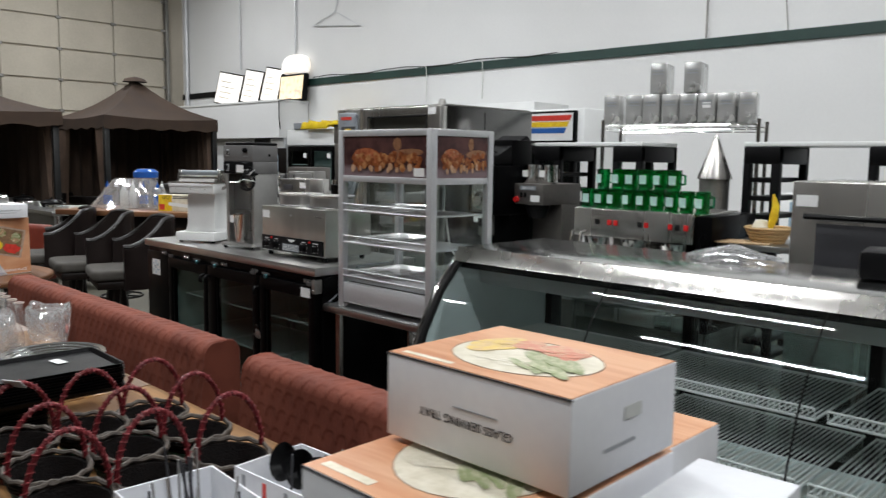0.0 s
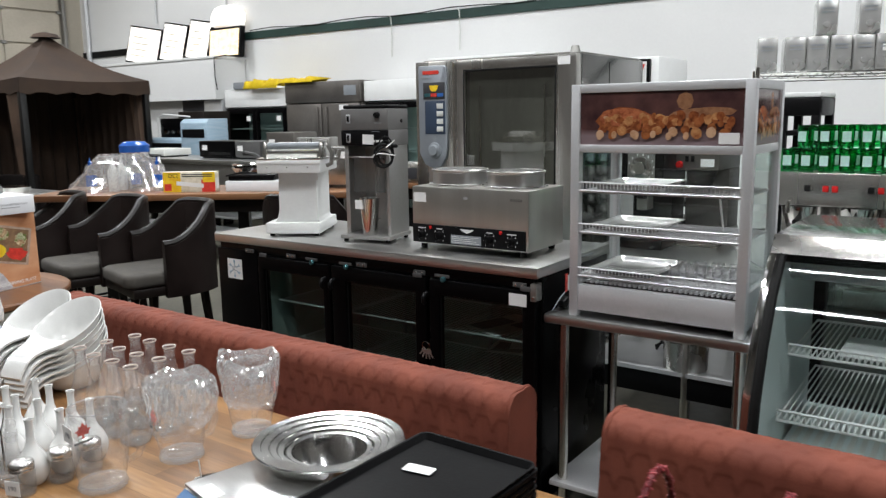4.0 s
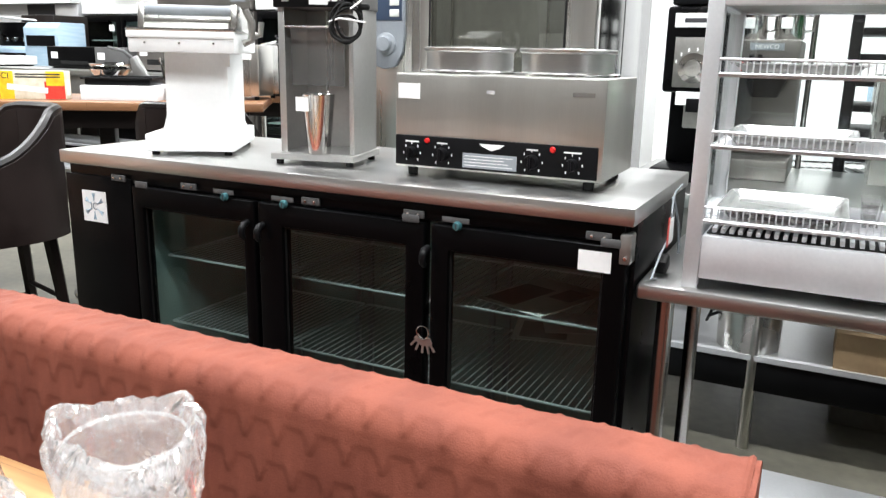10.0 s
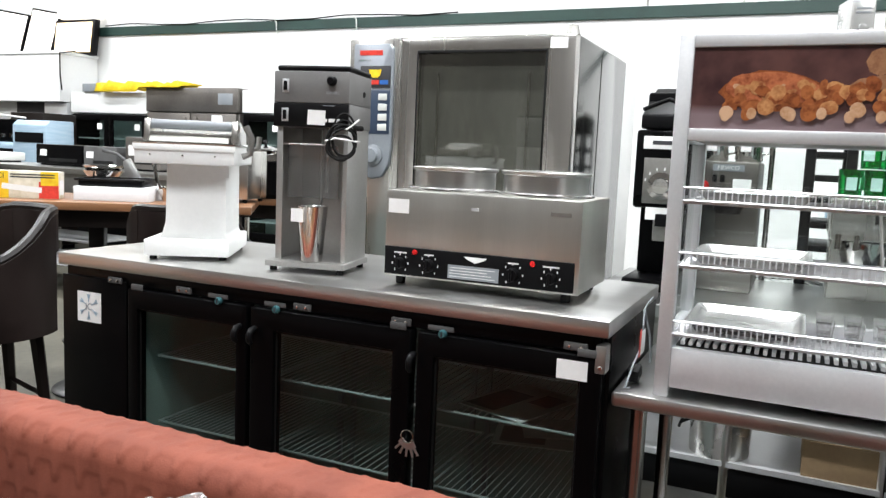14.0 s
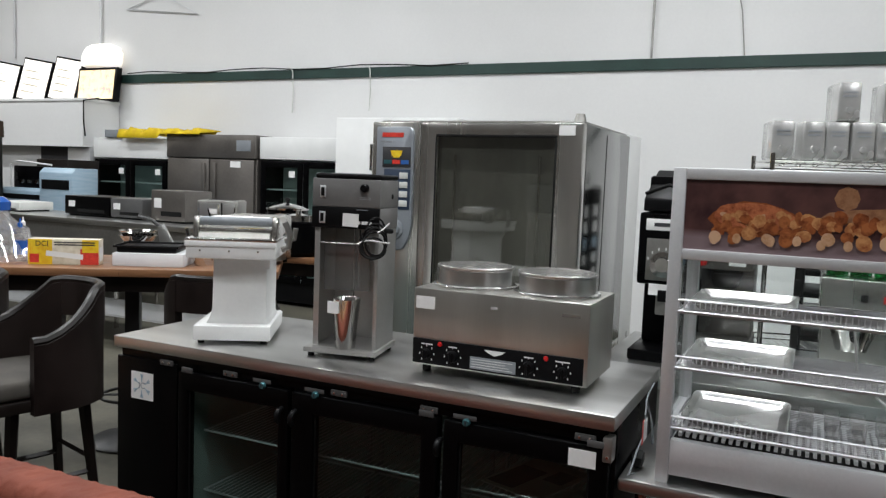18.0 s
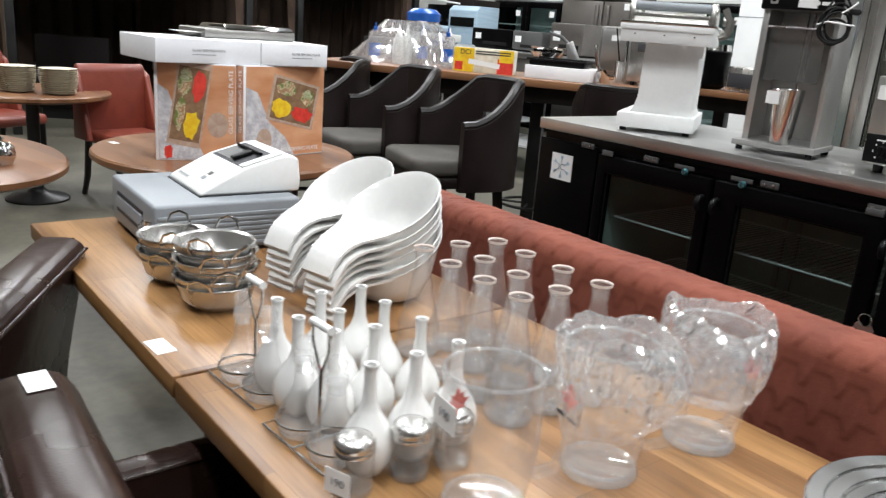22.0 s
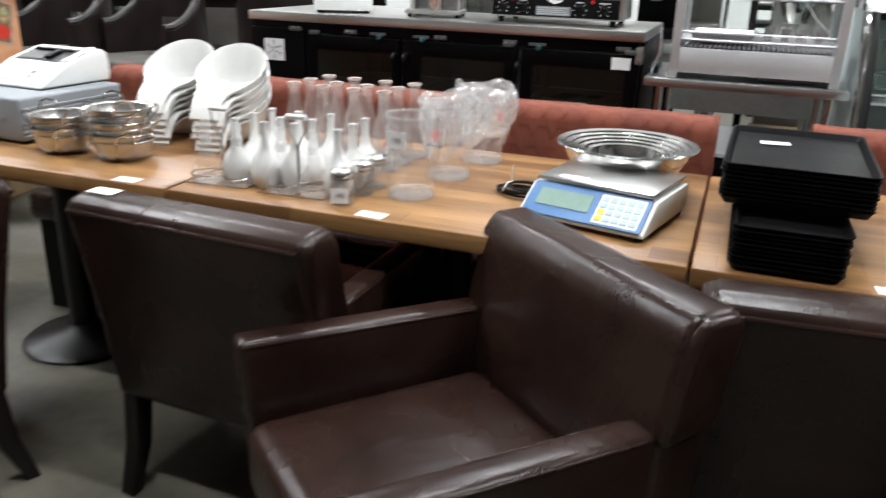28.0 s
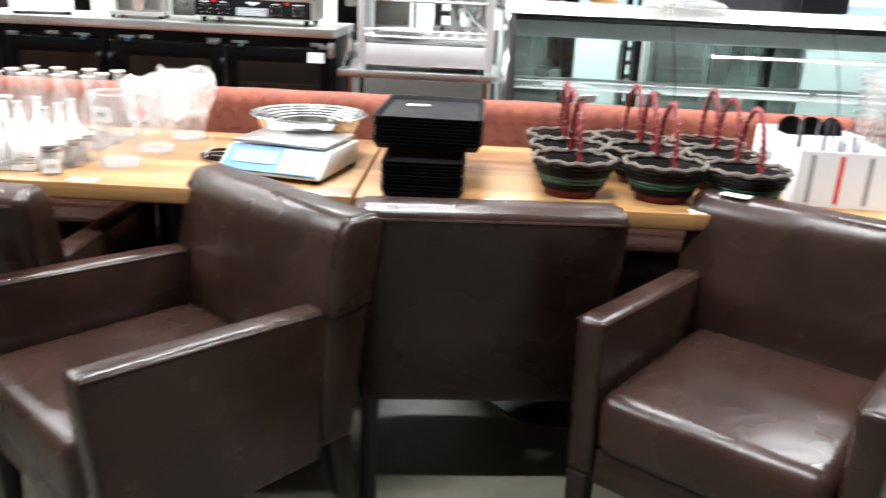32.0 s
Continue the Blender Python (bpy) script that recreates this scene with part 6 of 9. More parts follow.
for c in range(5):
    for r in range(4):
        part("key", B((0.034 + c * 0.021, 0.051 + c * 0.021, -0.036 + r * 0.019, -0.021 + r * 0.019, 0.004, 0.006), bevel=0.0015, seg=1), "yellow_print" if (c == 0 and r < 2) else "blue_film", fp)
part("weighing_pan", B((-0.15, 0.15, -0.085, 0.155, 0.083, 0.092), bevel=0.004), "steel_h", sc, "brushed steel weighing pan")
part("pan_label", B((-0.1, -0.03, -0.07, -0.04, 0.0922, 0.0928)), "paper", sc, smooth=False)
part("pan_support", B((-0.03, 0.03, -0.03, 0.03, 0.07, 0.084)), "black_matte", sc, smooth=False)
for x, y in ((-0.14, -0.13), (0.14, -0.13), (-0.14, 0.13), (0.14, 0.13)):
    part("foot", L([(0, 0), (0.013, 0), (0.013, 0.014), (0, 0.014)], 10), "rubber", sc, m=pose(x, y, 0))
loop = []
for k in range(96):
    a, q = k * 0.3491, k / 18
    loop.append(((0.062 - 0.004 * q) * math.cos(a) + 0.006 * q + 0.004 * math.sin(q * 3), (0.034 + 0.003 * q) * math.sin(a), 0.004 + 0.0045 * q + 0.003 * math.sin(a * 0.7)))
cb = T(loop, 0.0035, 6)
tc2 = thing("power_cord", "coiled black power cord lying on the table", "cord", pose(1.745, -1.45, TZ, 0, 0, -20))
part("coil", cb, "rubber", tc2)
part("lead", T([(0.05, 0.02, 0.006), (0.1, 0.05, 0.004), (0.15, 0.08, 0.005), (0.17, 0.12, 0.004)], 0.0035, 6), "rubber", tc2)
part("twist_tie", T([(-0.01, -0.044, 0.012), (-0.006, -0.03, 0.034), (0.0, -0.02, 0.036), (0.004, -0.024, 0.08)], 0.0018, 6), "paper", tc2, "white twist tie")

ty = None
for x, y, n, z0, s, r in ((2.374, -1.632, 10, 0.0, 0.68, 0), (2.385, -1.47, 9, 0.105, 0.93, -2)):
    for k in range(n):
        m = pose(x + 0.002 * math.sin(k * 3), y + 0.002 * math.cos(k * 2), TZ + z0 + 0.0088 * k, 0, 0, r + 0.5 * math.sin(k * 5))
        if ty is None or (z0 and k == 0):
            ty = thing("serving_tray", "black plastic serving tray with raised rim" + ("" if z0 else ", smaller"), "tray", m, group="stacked black trays")
            w, d = 0.155 * s, 0.235 * s
            part("tray_floor", B((-w + 0.012, w - 0.012, -d + 0.012, d - 0.012, 0, 0.003)), "black_matte", ty, smooth=False)
            rim = bmesh.new()
            pr = ((0.012, 0.0), (0.003, 0.016), (-0.002, 0.0165), (-0.002, 0.0145), (0.001, 0.0135), (0.009, 0.0))
            ring = []
            for o, z in pr:
                pts = []
                for cx, cy, a0 in ((w - 0.02, d - 0.02, 0), (-w + 0.02, d - 0.02, 90), (-w + 0.02, -d + 0.02, 180), (w - 0.02, -d + 0.02, 270)):
                    pts += [rim.verts.new((px, py, z)) for px, py in arc(cx, cy, 0.02 - o + 0.0, a0, a0 + 90, 4)]
                ring.append(pts)
            for a, b in zip(ring, ring[1:]):
                for q in range(len(a)):
                    rim.faces.new((a[q], a[(q + 1) % len(a)], b[(q + 1) % len(a)], b[q]))
            part("tray_rim", rim, "black_matte", ty)
        else:
            copy_thing(ty, m)
solo("price_label", B((-0.032, 0.032, -0.016, 0.016, 0, 0.001)), "paper", "white price label on the top tray", "price tag", m=pose(2.338, -1.393, TZ + 0.105 + 0.0765, 0, 0, 8), smooth=False)
for x, y, r in ((0.798, -1.777, 3), (1.492, -1.772, -4), (2.57, -1.775, 5), (3.1, -1.775, 0)):
    solo("price_label", B((-0.035, 0.035, -0.019, 0.019, 0, 0.0012)), "paper", "white price label lying on the table edge", "price tag", m=pose(x, y, TZ, 0, 0, r), smooth=False)
solo("price_label", B((-0.035, 0.035, -0.02, 0.02, 0, 0.0012)), "paper", "white price label on the chair back", "price tag", m=pose(0.955, -2.018, 0.8015, 0, 0, 0), smooth=False)
solo("price_label", B((-0.035, 0.035, -0.02, 0.02, 0, 0.0012)), "paper", "white price label on the chair back", "price tag", m=pose(3.17, -1.79, 0.8015, 0, 0, -38), smooth=False)

# gift baskets with hoop handles
bk = None
for i in range(9):
    x, y = 2.775 + 0.232 * (i % 3) + 0.012 * math.sin(i * 2.3), -1.66 + 0.19 * (i // 3) - 0.02 * (i % 3 == 2) + 0.01 * math.cos(i * 1.7)
    m = pose(x, y, TZ, 0, 0, 8 * math.sin(i * 3.1))
    if bk is not None:
        copy_thing(bk, m)
        continue
    bk = thing("gift_basket", "small dark wicker basket with a red wrapped hoop handle", "basket", m, group="wicker baskets with red hoops")
    part("base", L([(0, 0), (0.068, 0), (0.074, 0.012), (0.076, 0.02), (0, 0.02)], 24, sy=0.85), "basket_red", bk, "red wicker foot")
    for lev in range(7):
        r = 0.078 + 0.0045 * lev
        z = 0.026 + lev * 0.01
        part("weave", T([(r * math.cos(k * 0.2618) * (1 + 0.012 * (-1) ** (k + lev)), 0.85 * r * math.sin(k * 0.2618) * (1 + 0.012 * (-1) ** (k + lev)), z) for k in range(24)], 0.0065, 5, closed=True), "basket_green" if lev in (2, 3) else "basket_dark", bk)
    part("rim", T([(0.11 * math.cos(k * 0.2618), 0.094 * math.sin(k * 0.2618), 0.1 + 0.003 * (-1) ** k) for k in range(24)], 0.0065, 6, closed=True), "basket_rim", bk, "grey-brown braided rim")
    part("lining", L([(0, 0.024), (0.07, 0.024), (0.095, 0.09)], 24, sy=0.85), "basket_dark", bk)
    hp = [(0.0, 0.09 * math.cos(radians(a)), 0.1 + 0.155 * math.sin(radians(a))) for a in range(0, 181, 12)]
    part("hoop", T(hp, 0.0065, 8), "basket_red", bk, "red wrapped hoop handle")
    tw = [(0.0085 * math.cos(k * 1.9), 0.09 * math.cos(radians(k * 2.5)) + 0.0085 * math.sin(k * 1.9) * math.cos(radians(k * 2.5)), 0.1 + 0.155 * math.sin(radians(k * 2.5)) + 0.0085 * math.sin(k * 1.9) * math.sin(radians(k * 2.5))) for k in range(73)]
    part("hoop_binding", T(tw, 0.0022, 4), "binding_red", bk)
solo("basket_tag", B((-0.03, 0.03, -0.001, 0.001, -0.014, 0.014)), "paper", "white paper tag tied to a basket hoop", "price tag", m=pose(2.79, -1.66, 1.008, 40, 0, 30), smooth=False)

# white boxes of skewers
for x0, x1, y0, y1, seed in ((3.38, 3.63, -1.66, -1.44, 1), (3.42, 3.66, -1.39, -1.195, 2)):
    w = thing("skewer_box", "open white carton with red stripes holding thin sticks" if seed == 1 else "open white carton holding black plastic ladles", "box", pose((x0 + x1) / 2, (y0 + y1) / 2, TZ, 0, 0, 4 * (-1) ** seed))
    a, b = (x1 - x0) / 2, (y1 - y0) / 2
    for q in ((-a, a, -b, -b + 0.004, 0, 0.15), (-a, a, b - 0.004, b, 0, 0.15), (-a, -a + 0.004, -b + 0.004, b - 0.004, 0, 0.15), (a - 0.004, a, -b + 0.004, b - 0.004, 0, 0.15), (-a + 0.004, a - 0.004, -b + 0.004, b - 0.004, 0, 0.004)):
        part("carton_panel", B(q), "carton", w, smooth=False)
    for k in range(3):
        part("stripe", B((-a + 0.03 + 0.075 * k, -a + 0.042 + 0.075 * k, -b - 0.0012, -b - 0.0002, 0.01, 0.14)), "red_print" if k % 2 else "grey_ink", w, smooth=False)
    part("text_bar", B((-a - 0.0012, -a - 0.0002, -0.06, 0.06, 0.06, 0.085)), "grey_ink", w, smooth=False)
    rnd = random.Random(seed)
    for k in range(16 if seed == 1 else 4):
        px, py = rnd.uniform(-a + 0.03, a - 0.03), rnd.uniform(-b + 0.03, b - 0.03)
        hz = rnd.uniform(0.16, 0.235)
        part("stick", T([(px, py, 0.01), (px + rnd.uniform(-0.03, 0.03), py + rnd.uniform(-0.03, 0.03), hz)], 0.0028, 5), "ink" if k % 3 else "dull_steel", w)
    if seed == 2:
        for k in range(3):
            part("ladle", L([(0, 0), (0.03, 0.006), (0.042, 0.024), (0.045, 0.03), (0.04, 0.024), (0.028, 0.009), (0, 0.004)], 18), "black_matte", w, m=pose(-0.06 + 0.06 * k, 0.02, 0.14, 70, 20 * k, 0))
fp2 = thing("foil_bag", "crumpled silver foil lid pack on the table", "foil pack", pose(3.72, -1.32, TZ))
part("foil", L([(0, 0), (0.1, 0), (0.125, 0.03), (0.13, 0.1), (0.128, 0.115), (0.1, 0.12), (0, 0.118)], 14), "chrome", fp2, smooth=False)
ld = None
for k in range(14):
    m = pose(3.85 + 0.003 * math.sin(k * 3), -1.12 + 0.003 * math.cos(k * 2), TZ + 0.0225 * k, 1.5 * math.sin(k), 1.5 * math.cos(k * 2), 20 * k)
    if ld is None:
        ld = thing("container_cover", "round clear plastic tub in a tall stack", "tub", m, group="stacked clear tubs")
        part("lid_disc", L([(0.075, 0.03), (0.085, 0.031), (0.086, 0.024), (0.088, 0.024), (0.087, 0.034), (0.074, 0.033), (0.057, 0.005), (0, 0.005)], 30), "plastic_clear", ld)
    else:
        copy_thing(ld, m)


# cartons with food prints
def print_top(p, w, d, z, flip=1):
    """Printed lid: wood grain with a wide plate of cut vegetables, as flat patches of ink."""
    part("print_field", B((-w, w, -d, d, z, z + 0.0012)), "print", p, "orange wood-grain print", smooth=False)
    rx, ry = w * 0.74, d * 0.7
    part("print_plate", L([(0, 0), (1.0, 0), (1.0, 0.0003), (0, 0.0003)], 36, sx=rx, sy=ry), "cream_print", p, m=pose(0.0, -0.01, z + 0.0013))
    part("print_rim", T([(rx * math.cos(k * 0.19635), -0.01 + ry * math.sin(k * 0.19635), z + 0.0015) for k in range(32)], 0.0009, 4, closed=True), "brown_print", p)
    rnd = random.Random(int(w * 1000) + int(d * 777))

    def slices(name, mt, n, cx, cy, sx, sy, r, squash, turn):
        for k in range(n):
            part(name, L([(0, 0), (r, 0), (r, 0.0002), (0, 0.0002)], 12, sy=rnd.uniform(*squash)), mt, p, m=pose(cx * rx + rnd.uniform(-sx, sx) * rx, cy * ry + rnd.uniform(-sy, sy) * ry, z + 0.0018 + 0.00012 * k, 0, 0, turn + rnd.uniform(-25, 25)))
    slices("print_pepper", "pale_yellow_print", 8, -0.62, 0.2, 0.2, 0.4, 0.03, (0.4, 0.8), 60)
    slices("print_tomato", "pale_red_print", 14, 0.02, 0.45, 0.38, 0.26, 0.024, (0.5, 0.9), 10)
    slices("print_green", "pale_green_print", 18, 0.4, -0.25, 0.36, 0.34, 0.034, (0.22, 0.34), -40)
    slices("print_onion", "cream_print", 8, -0.2, -0.45, 0.32, 0.22, 0.022, (0.4, 0.7), 20)
    part("text_bar", B((-w * 0.9, -w * 0.3, -d * 0.92, -d * 0.84, z + 0.0013, z + 0.0017)), "cream_print", p, smooth=False)


def carton(x0, x1, y0, y1, z0, z1, text, r=0, flip=1):
    c = thing("serving_set_carton", "white carton with a printed vegetable platter on the lid", "carton", pose((x0 + x1) / 2, (y0 + y1) / 2, z0, 0, 0, r), group="stacked printed cartons")
    a, b, h = (x1 - x0) / 2, (y1 - y0) / 2, z1 - z0
    part("box", B((-a, a, -b, b, 0, h - 0.003), bevel=0.003), "carton", c)
    print_top(c, a - 0.002, b - 0.002, h - 0.003, flip)
    part("lid_edge", B((-a - 0.001, a + 0.001, -b - 0.001, -b + 0.001, h - 0.005, h - 0.003)), "ink", c, smooth=False)
    if text:
        words(text, 0.018, "ink", c, pose(-0.01, -b - 0.0008, h * 0.42, 90, 180, 0) if flip > 0 else facing(0, -b - 0.0008, h * 0.52))
    part("text_bar", B((-0.03, 0.05, -b - 0.0012, -b - 0.0003, h * 0.56, h * 0.575)), "grey_ink", c, smooth=False)
    part("text_bar", B((a + 0.0003, a + 0.0012, -0.06, 0.02, h * 0.3, h * 0.34)), "grey_ink", c, smooth=False)
    part("text_bar", B((a + 0.0003, a + 0.0012, -0.01, 0.035, h * 0.56, h * 0.7)), "pale_plastic", c, smooth=False)
    return c


carton(4.07, 4.42, -1.67, -1.237, TZ, 0.958, "GLASS SERVING TRAY", 0)
carton(4.072, 4.42, -1.67, -1.237, 0.966, 1.172, "GLASS SERVING TRAY", 0.6)
carton(4.1, 4.395, -1.222, -1.03, TZ, 0.95, "", 0)
carton(4.1, 4.395, -1.222, -1.03, 0.958, 1.16, "", 0)
carton(4.082, 4.42, -1.516, -1.243, 1.18, 1.312, "GLASS SERVING TRAY", 0.6)
solo("flat_carton", B((-0.075, 0.075, -0.12, 0.12, 0, 0.4), bevel=0.003), "carton", "plain white carton beside the printed cartons", "box", m=pose(4.515, -1.3, TZ, 0, 0, 3))

# ---- bar-height tables and stools ----
def bar_table(m, ln, dp, h=1.11):
    t = thing("bar_table", "bar-height table with a worn brown wooden top", "table", m, group="bar-height tables")
    part("tabletop", B((-ln / 2, ln / 2, -dp / 2, dp / 2, h - 0.045, h), bevel=0.006), "walnut", t)
    part("apron", B((-ln / 2 + 0.08, ln / 2 - 0.08, -dp / 2 + 0.08, -dp / 2 + 0.1, h - 0.14, h - 0.046)), "dark_wood", t, smooth=False)
    for x in (-ln * 0.33, ln * 0.12):
        part("column", B((x - 0.042, x + 0.042, -0.042, 0.042, 0.03, h - 0.046), bevel=0.006), "iron", t)
        part("pedestal_base", L([(0, 0), (0.25, 0), (0.255, 0.012), (0.24, 0.022), (0.08, 0.045), (0, 0.05)], 32), "iron", t, m=pose(x, 0, 0))
        ring = T([(x + 0.185 * math.cos(k * 0.2618), 0.185 * math.sin(k * 0.2618), 0.29) for k in range(24)], 0.01, 8, closed=True)
        for k in range(4):
            c, d = math.cos(k * math.pi / 2), math.sin(k * math.pi / 2)
            T([(x + 0.04 * c, 0.04 * d, 0.29), (x + 0.18 * c, 0.18 * d, 0.29)], 0.008, 6, bm=ring)
        part("foot_ring", ring, "iron", t, "round black iron footrest")
    return t


BT = pose(-1.62, 1.22, 0, 0, 0, 35)
bar_table(BT, 2.3, 0.75)
bar_table(pose(-1.15, 2.75, 0, 0, 0, 8), 1.5, 0.8, 1.1)


def on_bar(x, y, z=1.11, r=0):
    return BT @ pose(x, y, z, 0, 0, r)


def stool(m):
    s = thing("bar_stool", "dark barrel-back bar stool with a grey cushion and footrest", "bar stool", m, group="barrel-back bar stools")
    part("seat", E(arc(0, 0, 0.255, 180, 360, 12) + [(0.255, 0.29), (0.2, 0.33), (-0.2, 0.33), (-0.255, 0.29)], "z", 0.685, 0.765, bevel=0.025, seg=3), "grey_cloth", s, "dark grey padded seat")
    part("seat_frame", E(arc(0, 0, 0.26, 180, 360, 12) + [(0.26, 0.3), (-0.26, 0.3)], "z", 0.63, 0.684, bevel=0.008), "dark_wood", s)
    path = [(0.275, 0.12, 112), (0.275, 0.06, 101)] + [(0.275 * math.cos(radians(t)), -0.275 * math.sin(radians(t)), abs(90 - t)) for t in range(0, 181, 10)] + [(-0.275, 0.06, 101), (-0.275, 0.12, 112)]
    rise = [0.935 + 0.195 * min(1.0, max(0.0, (104 - q[2]) / 56)) ** 1.4 for q in path]
    pieces = [("back_band", [k for k, q in enumerate(path) if q[2] <= 50], 0.955), ("arm_side", [k for k, q in enumerate(path) if q[2] >= 40 and q[0] > 0], 0.62), ("arm_side", [k for k, q in enumerate(path) if q[2] >= 40 and q[0] < 0], 0.62)]
    for nm, idx, low in pieces:
        bm = bmesh.new()
        cols = []
        for k in idx:
            x, y, q = path[k]
            x2, y2 = path[min(k + 1, len(path) - 1)][:2]
            x1, y1 = path[max(k - 1, 0)][:2]
            nx, ny = (y2 - y1), -(x2 - x1)
            ln = math.hypot(nx, ny)
            th = 0.02 if nm == "back_band" else 0.022
            nx, ny = th * nx / ln, th * ny / ln
            h = rise[k]
            cols.append([bm.verts.new(v) for v in ((x - nx, y - ny, low), (x - nx, y - ny, h - 0.015), (x, y, h), (x + nx, y + ny, h - 0.015), (x + nx, y + ny, low))])
        for p, q in zip(cols, cols[1:]):
            for k in range(5):
                bm.faces.new((p[k], p[(k + 1) % 5], q[(k + 1) % 5], q[k]))
        bm.faces.new(cols[0])
        bm.faces.new(cols[-1][::-1])
        bmesh.ops.recalc_face_normals(bm, faces=bm.faces[:])
        part(nm, bm, "stool_leather", s, "curved dark leather back band" if nm == "back_band" else "curved dark leather arm")
    part("top_rail", T([(x, y, h - 0.004) for (x, y, q), h in zip(path, rise)], 0.022, 8), "dark_wood", s)
    for sx in (-1, 1):
        for sy in (-1, 1):
            part("leg", T([(sx * 0.15, sy * 0.15, 0.66), (sx * 0.2, sy * 0.2, 0.0)], [0.03, 0.02], 6), "dark_wood", s)
    for q in range(4):
        c, d = math.cos(q * math.pi / 2), math.sin(q * math.pi / 2)
        z = 0.34 if q % 2 else 0.28
        part("stretcher", T([(0.175 * (c - d), 0.175 * (c + d), z), (0.175 * (c + d), 0.175 * (d - c), z)], 0.013, 4), "dark_wood", s)
    return s


S = stool(pose(-0.84, 0.29, 0, 0, 0, 165))
copy_thing(S, pose(-1.46, 0.25, 0, 0, 0, 168))
copy_thing(S, pose(-2.1, 0.2, 0, 0, 0, 160))
copy_thing(S, pose(-0.55, 1.2, 0, 0, 0, 30))

db = thing("vacuum_sealer_box", "small orange printed carton on the bar table", "box", BT @ pose(-0.06, -0.16, 1.11, 0, 0, 0))
part("box", B((-0.19, 0.19, -0.05, 0.05, 0, 0.145), bevel=0.002), "cream_print", db)
part("print_field", B((-0.189, -0.06, -0.0512, -0.0502, 0.001, 0.144)), "yellow_print", db, smooth=False)
part("print_field", B((0.09, 0.189, -0.0512, -0.0502, 0.001, 0.09)), "red_print", db, smooth=False)
part("print_field", B((0.1, 0.189, -0.0514, -0.0513, 0.07, 0.144)), "yellow_print", db, smooth=False)
part("print_field", B((-0.18, -0.13, -0.0518, -0.0513, 0.01, 0.06)), "red_print", db, smooth=False)
part("print_bar", B((-0.1, 0.1, -0.0516, -0.0513, 0.04, 0.07)), "white", db, smooth=False, m=pose(0, 0, 0.0, 0, 6, 0))
words("DCI", 0.042, "ink", db, facing(-0.115, -0.0525, 0.118))
for k in range(2):
    part("text_bar", B((-0.05, 0.17, -0.0518, -0.0513, 0.11 + 0.014 * k, 0.117 + 0.014 * k)), "ink", db, smooth=False)
part("price_tag", B((0.1902, 0.1912, -0.03, 0.03, 0.02, 0.1)), "paper", db, smooth=False)

wb = thing("white_carton", "open flat white carton on the bar table", "box", BT @ pose(0.42, -0.08, 1.11, 0, 0, -6))
part("carton_body", B((-0.2, 0.2, -0.16, 0.16, 0, 0.075), bevel=0.003), "carton", wb)
bp = thing("baking_pan", "black rectangular baking pan with a rim", "baking pan", BT @ pose(0.4, -0.08, 1.186, 0, 0, -4))
part("pan", B((-0.17, 0.17, -0.13, 0.13, 0, 0.035), bevel=0.01), "black_matte", bp)
part("rim", T([(-0.18, -0.14, 0.037), (0.18, -0.14, 0.037), (0.18, 0.14, 0.037), (-0.18, 0.14, 0.037)], 0.007, 6, closed=True), "black_matte", bp)
for k in range(2):
    d = thing("round_dish", "round shallow steel dish", "dish", BT @ pose(0.27, 0.16, 1.11 + 0.11 + 0.03 * k), group="steel dishes on the bar table")
    part("dish", L([(0, 0.003), (0.08, 0.003), (0.11, 0.04), (0.116, 0.04), (0.085, 0), (0, 0)], 28), "chrome", d)
sd2 = thing("steel_drum", "plain steel pot on the bar table", "pot", BT @ pose(0.27, 0.16, 1.11))
part("pot", L([(0, 0), (0.09, 0), (0.095, 0.105), (0.09, 0.11), (0, 0.108)], 24), "chrome", sd2)
scp = thing("ice_scoop", "cast aluminium ice scoop leaning on the carton", "scoop", BT @ pose(0.7, -0.12, 1.125, 0, 62, 20))
part("scoop_bowl", E(arc(0, 0, 0.05, 180, 360, 8) + arc(0, 0, 0.045, 360, 180, 8), "x", -0.08, 0.09), "chrome", scp)
part("handle", T([(-0.08, 0, -0.03), (-0.14, 0, -0.02), (-0.23, 0, 0.01)], 0.01, 8), "chrome", scp)
ut = thing("utensil_bin", "steel bin with upright utensils", "utensil holder", BT @ pose(0.78, 0.18, 1.11))
part("bin", L([(0, 0.003), (0.07, 0.003), (0.075, 0.13), (0.078, 0.13), (0.073, 0), (0, 0)], 24), "steel", ut)
for k in range(7):
    a = k * 0.9
    ud = part("utensil", T([(0.03 * math.cos(a), 0.03 * math.sin(a), 0.01), (0.1 * math.cos(a), 0.1 * math.sin(a), 0.3 + 0.03 * (k % 3))], 0.005, 6), "chrome" if k % 2 else "black_matte", ut)
sb2 = thing("steel_appliance", "small boxy stainless counter appliance with a label", "appliance", BT @ pose(1.0, 0.1, 1.11, 0, 0, -20))
part("housing", B((-0.17, 0.17, -0.14, 0.14, 0.02, 0.3), bevel=0.008), "steel", sb2)
part("switch_plate", B((-0.12, -0.02, -0.1435, -0.14, 0.2, 0.25), bevel=0.002), "ink", sb2)
part("price_tag", B((0.06, 0.13, -0.142, -0.1405, 0.22, 0.27)), "paper", sb2, smooth=False)
for x, y in ((-0.14, -0.11), (0.14, -0.11), (-0.14, 0.11), (0.14, 0.11)):
    part("foot", L([(0, 0), (0.014, 0), (0.014, 0.02), (0, 0.02)], 10), "rubber", sb2, m=pose(x, y, 0))
kt = thing("soup_kettle", "black round soup kettle with a steel lid", "soup kettle", pose(-1.0, 2.5, 1.1))
